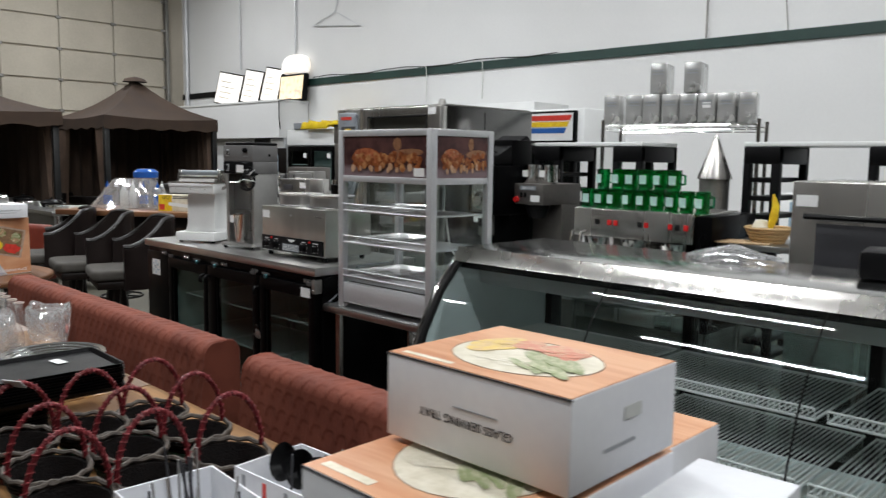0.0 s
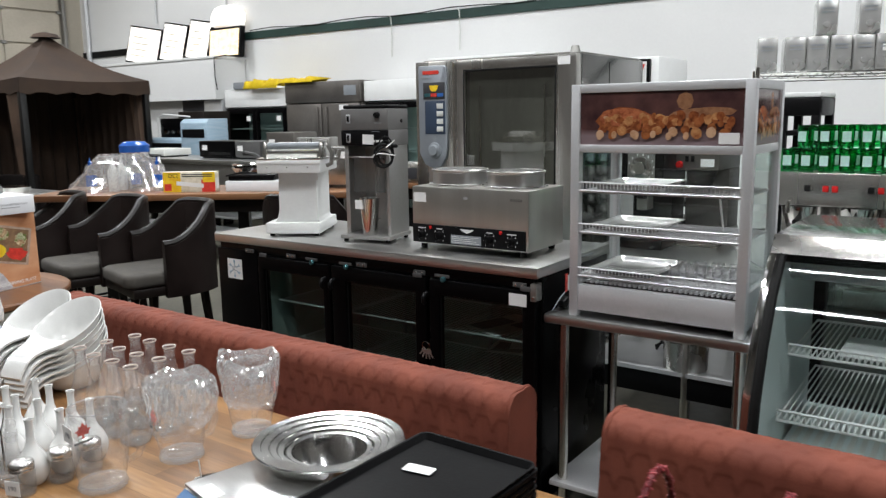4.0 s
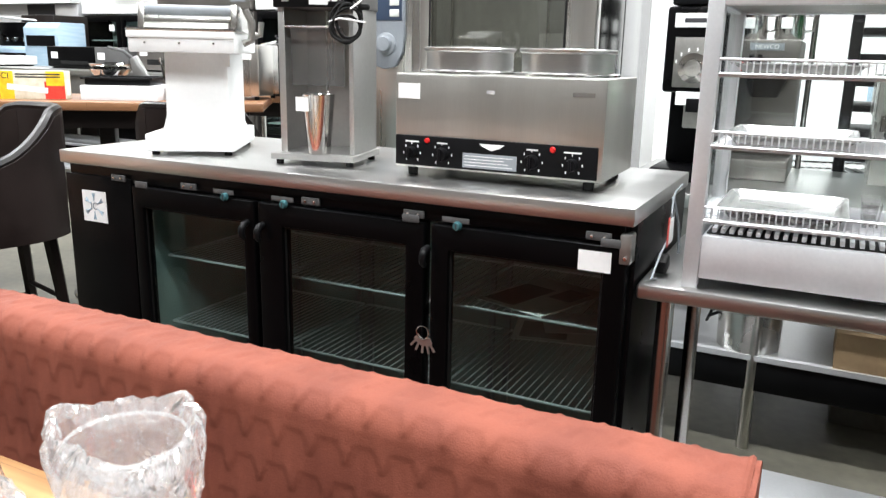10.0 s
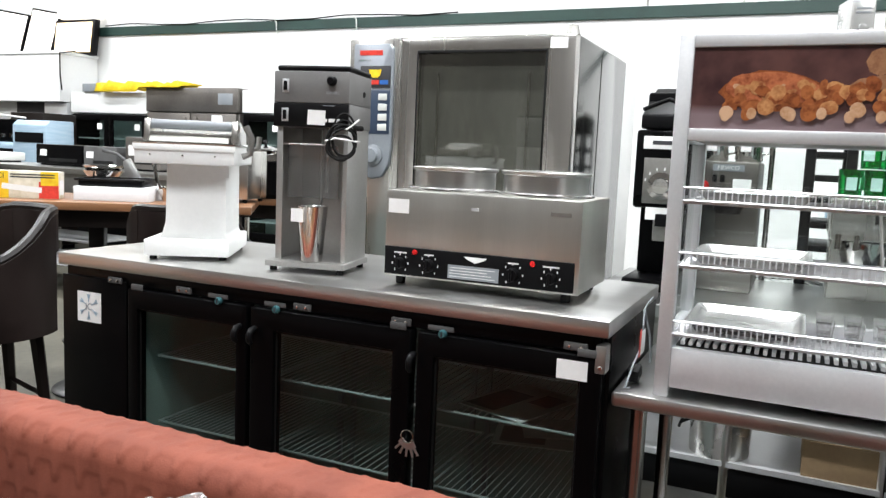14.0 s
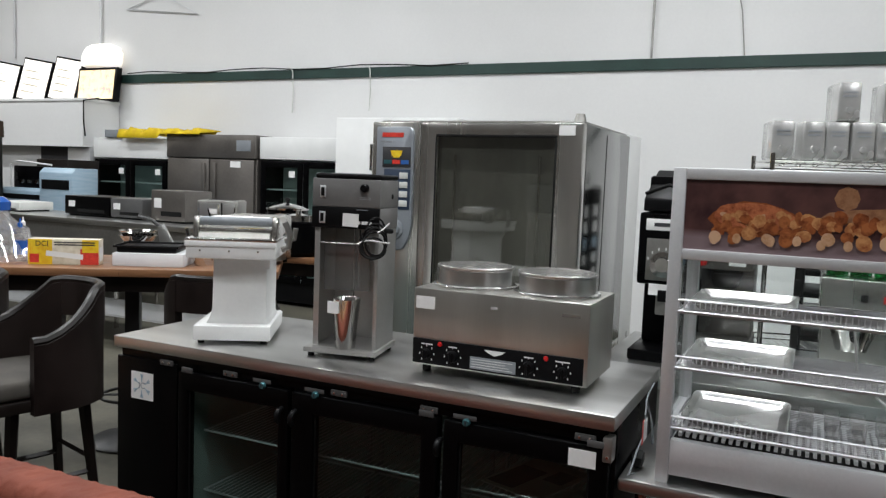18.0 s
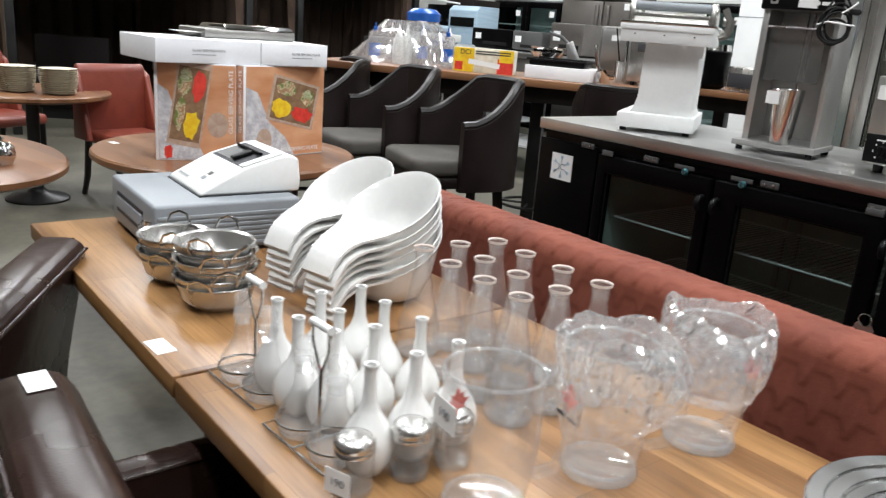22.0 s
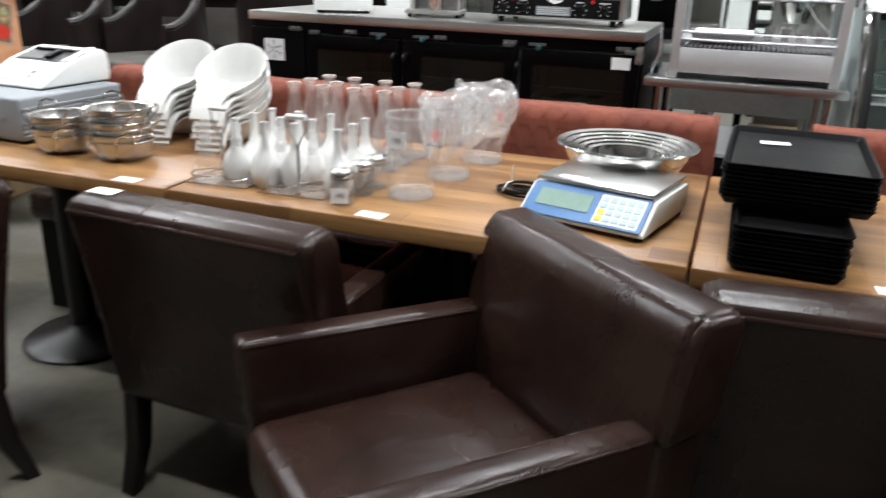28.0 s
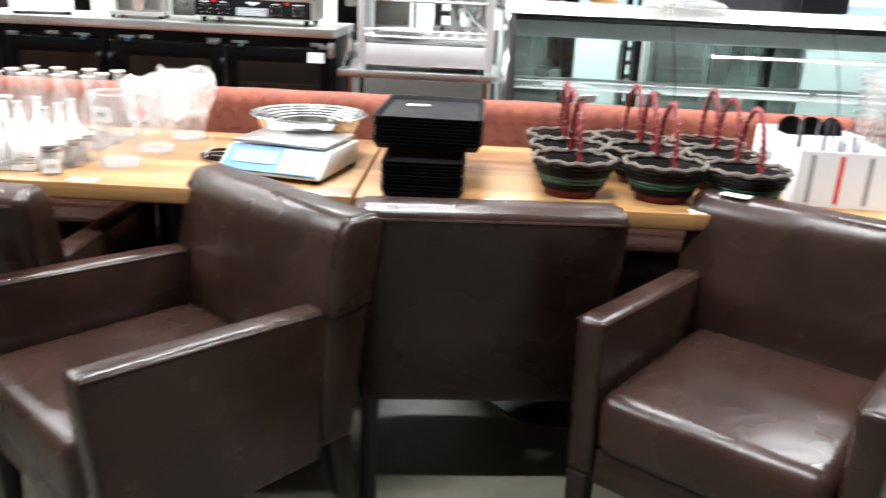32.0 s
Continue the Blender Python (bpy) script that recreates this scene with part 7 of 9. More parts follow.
part("kettle", L([(0, 0), (0.14, 0), (0.17, 0.03), (0.175, 0.2), (0.18, 0.24), (0.17, 0.25), (0, 0.25)], 28), "black", kt)
part("lid", L([(0.17, 0.25), (0.165, 0.29), (0.06, 0.29), (0.02, 0.295), (0.02, 0.32), (0, 0.322)], 28), "chrome", kt)
tp = thing("toaster", "small black and steel counter toaster", "toaster", pose(-0.66, 2.55, 1.1))
part("housing", B((-0.12, 0.12, -0.1, 0.1, 0.01, 0.16), bevel=0.012), "steel", tp)
part("face", B((-0.1, 0.1, -0.104, -0.1, 0.03, 0.12), bevel=0.003), "ink", tp)

# wrapped bottles and jugs at the table's far end
rnd = random.Random(5)
bt = None
for k in range(9):
    x, y = -0.85 + 0.16 * (k % 4) + rnd.uniform(-0.03, 0.03), -0.05 + 0.13 * (k // 4)
    b = thing("squeeze_bottle", "white plastic bottle with a spout" if k % 3 else "clear bottle with a blue label and cap", "bottle", BT @ pose(x, y, 1.11), group="bottles on the bar table")
    part("bottle", L([(0, 0), (0.036, 0), (0.038, 0.01), (0.038, 0.15), (0.02, 0.185), (0.012, 0.2), (0, 0.2)], 18), "pale_plastic" if k % 4 == 1 else "plastic_clear", b)
    part("cap", L([(0.014, 0.195), (0.014, 0.22), (0.006, 0.225), (0.004, 0.25), (0, 0.25)], 12), "white" if k % 3 else "blue_bottle", b)
    if k % 3 == 0:
        part("label", L([(0.039, 0.04), (0.039, 0.12)], 18), "blue_bottle", b)
hub = thing("blue_canister", "clear canister with a blue lid under plastic wrap", "canister", BT @ pose(-0.6, 0.2, 1.11))
part("canister", L([(0, 0.004), (0.1, 0.004), (0.105, 0.28), (0.11, 0.28), (0.108, 0), (0, 0)], 24), "plastic_clear", hub)
part("lid", L([(0.112, 0.28), (0.115, 0.33), (0.08, 0.36), (0, 0.365)], 24), "blue_bottle", hub)
bm = bmesh.new()
n, rings = 30, []
for lev in range(7):
    rings.append([])
    for k in range(n):
        a = 2 * math.pi * k / n
        r = (0.36 - 0.035 * lev) * (1 + 0.18 * noise.noise(Vector((math.cos(a) * 2, math.sin(a) * 2, lev * 0.6))))
        rings[-1].append(bm.verts.new((r * math.cos(a) * 1.2, r * math.sin(a) * 0.6, 0.003 + lev * 0.045)))
for a, b in zip(rings, rings[1:]):
    for k in range(n):
        bm.faces.new((a[k], a[(k + 1) % n], b[(k + 1) % n], b[k]))
fw = solo("plastic_wrap", bm, "film", "heap of crumpled clear plastic wrap over bottles", "plastic wrap", m=BT @ pose(-0.62, 0.0, 1.112))
fw.visible_shadow = False


# ---- round tables ----
def round_table(m, r, label, sx=1.0, peds=((0, 0),)):
    t = thing("round_table", label, "table", m, group="brown round tables")
    part("tabletop", L([(0, 0.71), (r - 0.015, 0.71), (r, 0.722), (r, 0.742), (r - 0.008, 0.75), (0, 0.75)], 56, sx=sx), "walnut", t)
    for px, py in peds:
        part("column", T([(px, py, 0.03), (px, py, 0.7)], 0.042, 18), "iron", t)
        part("pedestal_base", L([(0, 0), (0.2, 0), (0.205, 0.012), (0.19, 0.024), (0.07, 0.05), (0.05, 0.075), (0, 0.075)], 32), "iron", t, m=pose(px, py, 0))
        part("top_plate", B((px - 0.15, px + 0.15, py - 0.15, py + 0.15, 0.69, 0.709), bevel=0.004), "iron", t)
    return t


round_table(pose(-1.22, -0.78, 0), 0.58, "round brown wooden table on a black pedestal")
round_table(pose(-1.42, -1.92, 0, 0, 0, 12), 0.45, "oval brown wooden table on two black pedestals", 1.5, ((-0.27, 0), (0.32, 0)))
round_table(pose(-3.7, -1.1, 0), 0.5, "round brown wooden table with stacked plates")
solo("price_label", B((-0.03, 0.03, -0.015, 0.015, 0, 0.0012)), "paper", "white price label on the round table", "price tag", m=pose(-1.5, -1.2, 0.7505, 0, 0, 10), smooth=False)


def blob(cx, cz, rx, rz, seed, y0, y1):
    """A flat uneven patch of print."""
    rnd = random.Random(seed)
    ring_pts = []
    for k in range(16):
        t, q = k * math.pi / 8, rnd.uniform(0.78, 1.12)
        ring_pts.append((cx + rx * q * math.cos(t), cz + rz * q * math.sin(t)))
    return E(ring_pts, "y", y0, y1)


def food_face(c, x0, x1, h, q, wide, seed):
    """One printed side of a carton that faces local -y, between x0 and x1."""
    w = x1 - x0
    part("print_field", B((x0 + 0.012, x1 - 0.002, -0.0012, -0.0003, 0.006, h - 0.004)), "print", c, "orange wood-grain print", smooth=False, m=q)
    part("print_cloth", E([(x0 + 0.013, 0.007), (x0 + w * 0.62, 0.007), (x0 + w * 0.5, h * 0.22), (x0 + w * 0.3, h * 0.4), (x0 + w * 0.16, h * 0.72), (x0 + 0.013, h * 0.78)], "y", -0.0018, -0.0013), "cloth_print", c, smooth=False, m=q)
    tw, th, tilt = (w * 0.6, h * 0.5, 13) if wide else (w * 0.42, h * 0.86, 9)
    t = q @ pose(x0 + w * (0.6 if wide else 0.42), 0, h * (0.6 if wide else 0.58), 0, tilt, 0)
    part("print_tray", B((-tw / 2, tw / 2, -0.0024, -0.0019, -th / 2, th / 2)), "tray_print", c, smooth=False, m=t)
    part("print_tray", B((-tw * 0.44, tw * 0.44, -0.0029, -0.0025, -th * 0.44, th * 0.44)), "brown_print", c, smooth=False, m=t)
    spots = (("food", -0.22, 0.25, 0.2, 0.17), ("red_print", 0.2, 0.24, 0.19, 0.2), ("food", -0.24, -0.12, 0.17, 0.22), ("yellow_print", 0.14, -0.24, 0.24, 0.18))
    if wide:
        spots = (("food", -0.2, 0.25, 0.2, 0.17), ("yellow_print", -0.24, -0.18, 0.2, 0.22), ("food", 0.27, 0.18, 0.16, 0.2), ("red_print", 0.22, -0.22, 0.24, 0.18))
    for k, (mt, ux, uz, rx, rz) in enumerate(spots):
        part("print_food", blob(tw * ux, th * uz, tw * rx, th * rz, seed + k, -0.0035, -0.003), mt, c, smooth=False, m=t)
    for k in range(5):
        part("print_slice", L([(0, 0), (0.011, 0), (0.011, 0.0004), (0, 0.0004)], 12), "pale_green_print", c, m=t @ pose(tw * ((0.22 if wide else -0.3) + 0.055 * (k % 3)), -0.0036 - 0.0001 * k, th * ((0.22 if wide else 0.3) + 0.06 * (k // 3)), 90))
    part("print_glass", L([(0, 0), (0.042, 0), (0.042, 0.0004), (0, 0.0004)], 24, sy=1.25), "tray_print", c, m=q @ pose(x0 + w * (0.24 if wide else 0.77), -0.0019, h * (0.2 if wide else 0.38), 90))
    part("print_red", blob(x0 + 0.05, 0.035, 0.018, 0.03, seed + 9, -0.0023, -0.0019), "red_print", c, smooth=False, m=q)
    words("GLASS SERVING PLATE", 0.026, "paper", c, q @ (pose(x1 - 0.16, -0.0022, 0.03, 90, 0, 0) if wide else pose(x1 - 0.02, -0.0022, h * 0.62, 90, -90, 0)))


def food_carton(m, w, d, h, wide):
    """A tall carton with printed sides."""
    c = thing("printed_carton", "tall white carton with printed pictures of food", "carton", m, group="tall printed cartons")
    part("box", B((-w / 2, w / 2, 0, d, 0, h), bevel=0.003), "carton", c)
    food_face(c, -w / 2, w / 2, h, pose(0, 0, 0), wide, 5)
    food_face(c, -d / 2, d / 2, h, pose(-w / 2, d / 2, 0, 0, 0, -90), not wide, 15)
    return c


food_carton(pose(-0.998, -1.01, 0.75, 0, 0, 69), 0.32, 0.3, 0.4, False)
food_carton(pose(-1.005, -0.6, 0.75, 0, 0, 104), 0.46, 0.3, 0.4, True)
lidc = thing("flat_white_carton", "long flat white carton lying on the printed cartons", "carton", pose(-1.18, -0.74, 1.151, 0, 0, 92))
part("box", B((-0.45, 0.33, -0.2, 0.2, 0, 0.095), bevel=0.003), "carton", lidc)
part("seam", B((0.0, 0.003, -0.2008, -0.2, 0.0, 0.095)), "grey_ink", lidc, smooth=False)
for x in (-0.3, 0.15):
    words("GLASS SERVING PLATE", 0.014, "grey_ink", lidc, facing(x + 0.07, -0.2012, 0.052))
    part("text_bar", B((x, x + 0.1, -0.2012, -0.2002, 0.034, 0.037)), "grey_ink", lidc, smooth=False)
ct2 = thing("chafing_tray", "grey metal tray with a black lid on the carton", "tray", pose(-1.3, -0.72, 1.2465, 0, 0, 95))
part("tray", B((-0.2, 0.25, -0.13, 0.13, 0, 0.04), bevel=0.01), "dull_steel", ct2)
part("lid", E([(-0.13, 0.042), (0.13, 0.042), (0.1, 0.06), (-0.1, 0.06)], "x", -0.1, 0.24, bevel=0.004), "chrome", ct2)
part("price_tag", B((-0.28, -0.2, -0.1, 0.05, 0.02, 0.021)), "paper", ct2, smooth=False)
solo("cardboard_sleeve", B((-0.09, 0.09, -0.06, 0.06, 0, 0.28), bevel=0.002), "cardboard", "plain tan cardboard box on the round table", "box", m=pose(-1.45, -0.92, 0.75, 0, 0, 65))
solo("kraft_box", B((-0.14, 0.14, -0.14, 0.14, 0, 0.25), bevel=0.003), "cardboard", "brown cardboard box on the floor under the table", "box", m=pose(-1.6, -0.2, 0, 0, 0, 12))

sp = None
rnd = random.Random(3)
for k in range(26):
    x = -1.42 + 0.115 * (k % 9 - 4.2) + rnd.uniform(-0.012, 0.012)
    y = -1.92 + 0.135 * (k // 9 - 1) + rnd.uniform(-0.012, 0.012) + 0.02 * (k % 9 - 4)
    m = pose(x, y, 0.75, 0, 0, 40 * k)
    if sp is None:
        sp = thing("sugar_pot", "small polished steel sugar pot with a knobbed lid", "sugar pot", m, group="polished sugar pots")
        part("bowl", L([(0, 0), (0.03, 0), (0.034, 0.004), (0.046, 0.03), (0.047, 0.045), (0.04, 0.06), (0, 0.058)], 24), "chrome", sp)
        part("lid", L([(0.043, 0.06), (0.042, 0.066), (0.028, 0.08), (0.006, 0.086), (0.005, 0.092), (0.01, 0.098), (0.008, 0.105), (0, 0.107)], 24), "chrome", sp)
        part("handle", T([(0.045, 0, 0.05), (0.062, 0, 0.046), (0.062, 0, 0.026), (0.045, 0, 0.022)], 0.004, 6), "chrome", sp)
    else:
        copy_thing(sp, m)
solo("price_label", B((-0.022, 0.022, -0.0006, 0.0006, 0, 0.03)), "paper", "white price label stuck to a sugar pot", "price tag", m=pose(-1.08, -2.1, 0.765, 0, 0, 40), smooth=False)

pl = None
for px, py in ((-3.6, -1.2), (-3.45, -0.98)):
    for k in range(13):
        m = pose(px + 0.003 * math.sin(k * 4), py, 0.75 + 0.0125 * k, 0, 0, 9 * k)
        if pl is None:
            pl = thing("cream_plate", "cream oval china plate", "plate", m, group="stacked cream plates")
            part("plate", L([(0, 0), (0.06, 0), (0.07, 0.004), (0.12, 0.014), (0.122, 0.017), (0.07, 0.009), (0, 0.006)], 28, sy=0.85), "cream_print", pl)
        else:
            copy_thing(pl, m)


def side_chair(m):
    c = thing("side_chair", "red leather dining chair with dark wooden legs", "chair", m, group="red leather chairs")
    part("seat", B((-0.23, 0.23, -0.23, 0.24, 0.4, 0.48), bevel=0.03, seg=3), "red_leather", c)
    part("backrest", E([(-0.25, 0.42), (-0.19, 0.42), (-0.215, 0.9), (-0.25, 0.94), (-0.29, 0.92)], "x", -0.25, 0.25, bevel=0.02, seg=3), "red_leather", c)
    for s in (-1, 1):
        part("back_wing", E([(-0.27, 0.42), (-0.06, 0.42), (-0.1, 0.56), (-0.2, 0.86), (-0.27, 0.9)], "x", s * 0.255 - 0.022, s * 0.255 + 0.022, bevel=0.014, seg=3), "red_leather", c)
    for s in (-1, 1):
        part("front_leg", T([(s * 0.2, 0.2, 0.41), (s * 0.2, 0.21, 0)], [0.024, 0.017], 6), "dark_wood", c)
        part("rear_leg", T([(s * 0.2, -0.21, 0.41), (s * 0.2, -0.25, 0.15), (s * 0.2, -0.31, 0)], [0.024, 0.022, 0.017], 6), "dark_wood", c)
    return c


RC = side_chair(pose(-3.3, -0.3, 0, 0, 0, 130))
for x, y, r in ((-2.95, 0.05, 200), (-3.5, -0.52, -78), (-4.6, -1.15, -60), (-2.3, -2.6, 20)):
    copy_thing(RC, pose(x, y, 0, 0, 0, r))

kt = thing("soup_kettle", "round black electric soup kettle with a steel rim", "kettle", pose(-1.38, 2.88, 1.1))
part("body", L([(0, 0), (0.12, 0), (0.125, 0.02), (0.15, 0.06), (0.16, 0.2), (0.15, 0.29), (0.15, 0.3), (0, 0.3)], 32), "black", kt)
part("rim", L([(0.13, 0.3), (0.163, 0.3), (0.165, 0.312), (0.13, 0.312)], 32), "chrome", kt, "polished steel rim")
part("lid", L([(0, 0.35), (0.02, 0.35), (0.05, 0.342), (0.12, 0.325), (0.145, 0.312), (0, 0.312)], 32), "steel_mirror", kt, "domed steel lid")
part("lid_knob", L([(0, 0.39), (0.018, 0.388), (0.022, 0.375), (0.01, 0.362), (0.012, 0.349), (0, 0.349)], 16), "black_matte", kt)
part("control_dial", L([(0, 0.02), (0.018, 0.018), (0.02, 0), (0, 0)], 16), "dull_steel", kt, m=pose(0.09, -0.122, 0.09, 90, 0, 36))
for s in (-1, 1):
    part("handle", T([(s * 0.155, -0.03, 0.25), (s * 0.19, -0.03, 0.26), (s * 0.19, 0.03, 0.26), (s * 0.155, 0.03, 0.25)], 0.007, 8), "black_matte", kt)
tr3 = thing("upright_toaster", "small square steel toaster on the bar table", "toaster", pose(-1.71, 2.52, 1.1, 0, 0, 25))
part("case", B((-0.15, 0.15, -0.13, 0.13, 0.015, 0.36), bevel=0.012), "dull_steel", tr3)
part("front_plate", B((-0.13, 0.13, -0.134, -0.1305, 0.04, 0.34), bevel=0.003), "steel_h", tr3)
part("maker_plate", B((-0.06, 0.0, -0.136, -0.1345, 0.26, 0.3)), "paper", tr3, smooth=False)
part("slot", B((-0.11, 0.11, -0.05, -0.02, 0.356, 0.3615)), "ink", tr3, smooth=False)
part("slot", B((-0.11, 0.11, 0.03, 0.06, 0.356, 0.3615)), "ink", tr3, smooth=False)
part("lever", B((0.09, 0.12, -0.155, -0.134, 0.2, 0.215), bevel=0.004), "black_matte", tr3)
for x, y in ((-0.12, -0.1), (0.12, -0.1), (-0.12, 0.1), (0.12, 0.1)):
    part("foot", L([(0, 0), (0.014, 0), (0.014, 0.016), (0, 0.016)], 10), "rubber", tr3, m=pose(x, y, 0))
scp = thing("flat_scoop", "bent steel bagging scoop leaning on the bar table", "scoop", pose(-1.24, 1.6, 1.11, 0, 0, 40))
part("blade", E([(-0.1, 0.0), (0.03, 0.0), (0.0, 0.035), (-0.1, 0.23), (-0.135, 0.21)], "y", -0.004, 0.075, bevel=0.002), "steel_h", scp)
part("side", B((-0.1, 0.02, 0.076, 0.079, 0.0, 0.12), bevel=0.001, seg=1), "steel_h", scp, smooth=False)
part("handle", T([(-0.11, 0.036, 0.2), (-0.17, 0.036, 0.25), (-0.25, 0.036, 0.27)], 0.011, 10), "machine_grey", scp, "grey plastic handle")


# ---- far equipment towards the back wall ----
def glass_fridge(x0, x1, y, top, label):
    f = thing("upright_cooler", label, "refrigerator", pose((x0 + x1) / 2, y, 0), group="upright refrigerators along the wall")
    h = (x1 - x0) / 2
    part("lining", B((-h + 0.042, h - 0.042, 0.45, 0.459, 0.3, top - 0.3), (-h + 0.042, h - 0.042, 0.05, 0.449, 0.301, 0.31)), "deli_white", f, smooth=False)
    part("cabinet", B((-h, -h + 0.04, 0.03, 0.5, 0.05, top - 0.3), (h - 0.04, h, 0.03, 0.5, 0.05, top - 0.3), (-h, h, 0.46, 0.5, 0.05, top - 0.3), (-h, h, 0.03, 0.5, 0.05, 0.3)), "black_matte", f, smooth=False)
    part("sign_box", B((-h, h, 0, 0.5, top - 0.28, top), bevel=0.01), "white", f, "white illuminated sign box")
    for a, b in ((-h + 0.03, -0.01), (0.01, h - 0.03)):
        d = part("door", door_ring(a, b, 0.3, top - 0.3, a + 0.07, b - 0.07, 0.38, top - 0.38, 0, 0.03), "black", f)
        g = part("pane", B((a + 0.07, b - 0.07, 0.01, 0.016, 0.38, top - 0.38)), "pane_dark", d, smooth=False)
        g.visible_shadow = False
        part("price_tag", B((b - 0.2, b - 0.11, 0.004, 0.008, top - 0.5, top - 0.42)), "paper", d, smooth=False)
        for k in range(4):
            part("shelf", B((a + 0.05, b - 0.05, 0.06, 0.44, 0.5 + k * 0.32, 0.515 + k * 0.32)), "alu", f, smooth=False)
    part("inner_light", B((-h + 0.05, h - 0.05, 0.05, 0.07, top - 0.36, top - 0.34)), "pale_plastic", f, smooth=False)
    return f


glass_fridge(-7.12, -5.7, 5.98, 2.09, "two-door glass merchandiser with a white sign box")
glass_fridge(-4.14, -2.8, 5.98, 2.13, "two-door glass merchandiser with a white sign box")
ri = thing("reach_in_refrigerator", "brown-grey steel two-door reach-in refrigerator", "refrigerator", pose(-4.92, 5.96, 0))
part("cabinet", B((-0.75, 0.75, 0.02, 0.53, 0.1, 1.84), bevel=0.006), "brown_steel", ri)
part("head_panel", B((-0.75, 0.75, -0.03, 0.53, 1.845, 2.15), bevel=0.01), "brown_steel", ri)
for s in (-1, 1):
    d = part("door", B((-0.73 if s < 0 else 0.01, -0.01 if s < 0 else 0.73, -0.03, 0.018, 0.14, 1.83), bevel=0.01), "brown_steel", ri)
    part("handle", B((s * 0.09 - 0.03, s * 0.09 + 0.03, -0.055, -0.03, 0.9, 1.78), bevel=0.006), "brown_steel", d)
part("badge", B((0.45, 0.68, -0.035, -0.0305, 1.94, 2.08), bevel=0.002), "grey_plastic", ri)
part("price_tag", B((0.35, 0.52, -0.034, -0.0305, 1.73, 1.81)), "paper", ri, smooth=False)
bm = bmesh.new()
n = 26
top = [bm.verts.new((-6.53 + 1.48 * k / n, 5.9, 2.13 + 0.1 * (0.75 + 0.25 * math.sin(k * 2.1)) + 0.02 * math.sin(k * 5.3))) for k in range(n + 1)]
bot = [bm.verts.new((-6.53 + 1.48 * k / n, 5.86, 2.09 if k < 14 else 2.152)) for k in range(n + 1)]
tb2 = [bm.verts.new((-6.53 + 1.48 * k / n, 6.3, 2.18 + 0.05 * math.sin(k * 1.3))) for k in range(n + 1)]
for k in range(n):
    bm.faces.new((bot[k], bot[k + 1], top[k + 1], top[k]))
    bm.faces.new((top[k], top[k + 1], tb2[k + 1], tb2[k]))
ye = solo("yellow_banner", bm, "yellow", "crumpled yellow plastic banner lying on the refrigerators", "banner")
sol = ye.modifiers.new("thick", "SOLIDIFY")
sol.thickness = 0.01
solo("small_grey_box", B((-6.86, -6.56, 5.95, 6.2, 2.092, 2.2), bevel=0.006), "grey_plastic", "small grey box on top of the cooler", "box")
wf = thing("white_freezer", "tall white chest-style freezer cabinet", "freezer", pose(-2.2, 5.7, 0))
part("cabinet", B((-0.61, 0.95, 0, 0.75, 0.05, 2.35), bevel=0.015), "white", wf)
part("door_gap", B((-0.605, 1.545, -0.002, 0.0, 1.7, 1.71)), "grey_ink", wf, smooth=False)
part("handle", B((-0.12, -0.08, -0.04, -0.0, 1.75, 2.05), bevel=0.008), "chrome", wf)

bh = thing("menu_bulkhead", "white boxed bulkhead along the wall under lit menu boards", "bulkhead", pose(-9.4, 5.85, 0), kind="structure")
part("box", B((-2.4, 2.2, 0.02, 0.66, 1.95, 2.6)), "wall", bh, smooth=False)
part("panel_wall", B((-2.4, 2.2, 0.24, 0.66, 0.0, 1.95)), "wall", bh, smooth=False)
part("ledge", B((-2.42, 2.22, 0.0, 0.67, 2.6, 2.64), bevel=0.004), "white", bh)
hole = solo("dark_opening", B((-8.35, -7.7, 6.075, 6.088, 1.66, 2.0)), "ink", "dark square serving hatch in the white wall", "hatch", kind="structure", smooth=False)
solo("grey_wall_panel", B((-7.65, -7.2, 5.98, 6.085, 0.3, 1.94), bevel=0.004), "alu", "plain grey metal panel beside the refrigerators", "panel", kind="structure")
for x0, x1, z0, z1 in ((-10.28, -9.32, 2.7, 3.34), (-9.25, -8.58, 2.7, 3.3), (-8.52, -7.92, 2.7, 3.29)):
    mb = thing("menu_board", "backlit white menu board leaning in a black frame", "menu board", pose((x0 + x1) / 2, 6.3, 2.644, -9, 9, 0), group="lit menu boards")
    w = (x1 - x0) / 2
    part("case", B((-w, w, 0.004, 0.06, 0, 0.68), bevel=0.006), "black_matte", mb)
    part("lit_face", B((-w + 0.03, w - 0.03, -0.002, 0.003, 0.03, 0.65)), "menu", mb, "glowing printed face", smooth=False)
    for k in range(4):
        part("menu_line", B((-w * 0.7, w * (0.2 + 0.12 * (k % 3)), -0.0035, -0.0022, 0.14 + k * 0.11, 0.16 + k * 0.11)), "cream_print", mb, smooth=False)
fs = thing("food_sign", "lit food picture sign with a glowing domed top", "sign", pose(-7.45, 6.28, 2.644, -7, 0, 0))
part("case", B((-0.4, 0.4, 0.004, 0.1, 0, 0.5), bevel=0.008), "black_matte", fs)
part("lit_face", B((-0.36, 0.36, -0.002, 0.003, 0.03, 0.46)), "menu_food", fs, "glowing food picture", smooth=False)
part("dome", E([(-0.36, 0.53), (0.36, 0.53), (0.38, 0.6), (0.37, 0.72), (0.3, 0.82), (0.16, 0.86), (-0.16, 0.86), (-0.3, 0.82), (-0.37, 0.72), (-0.38, 0.6)], "y", 0.0, 0.12, bevel=0.02, seg=3), "menu", fs, "glowing cream rounded top")
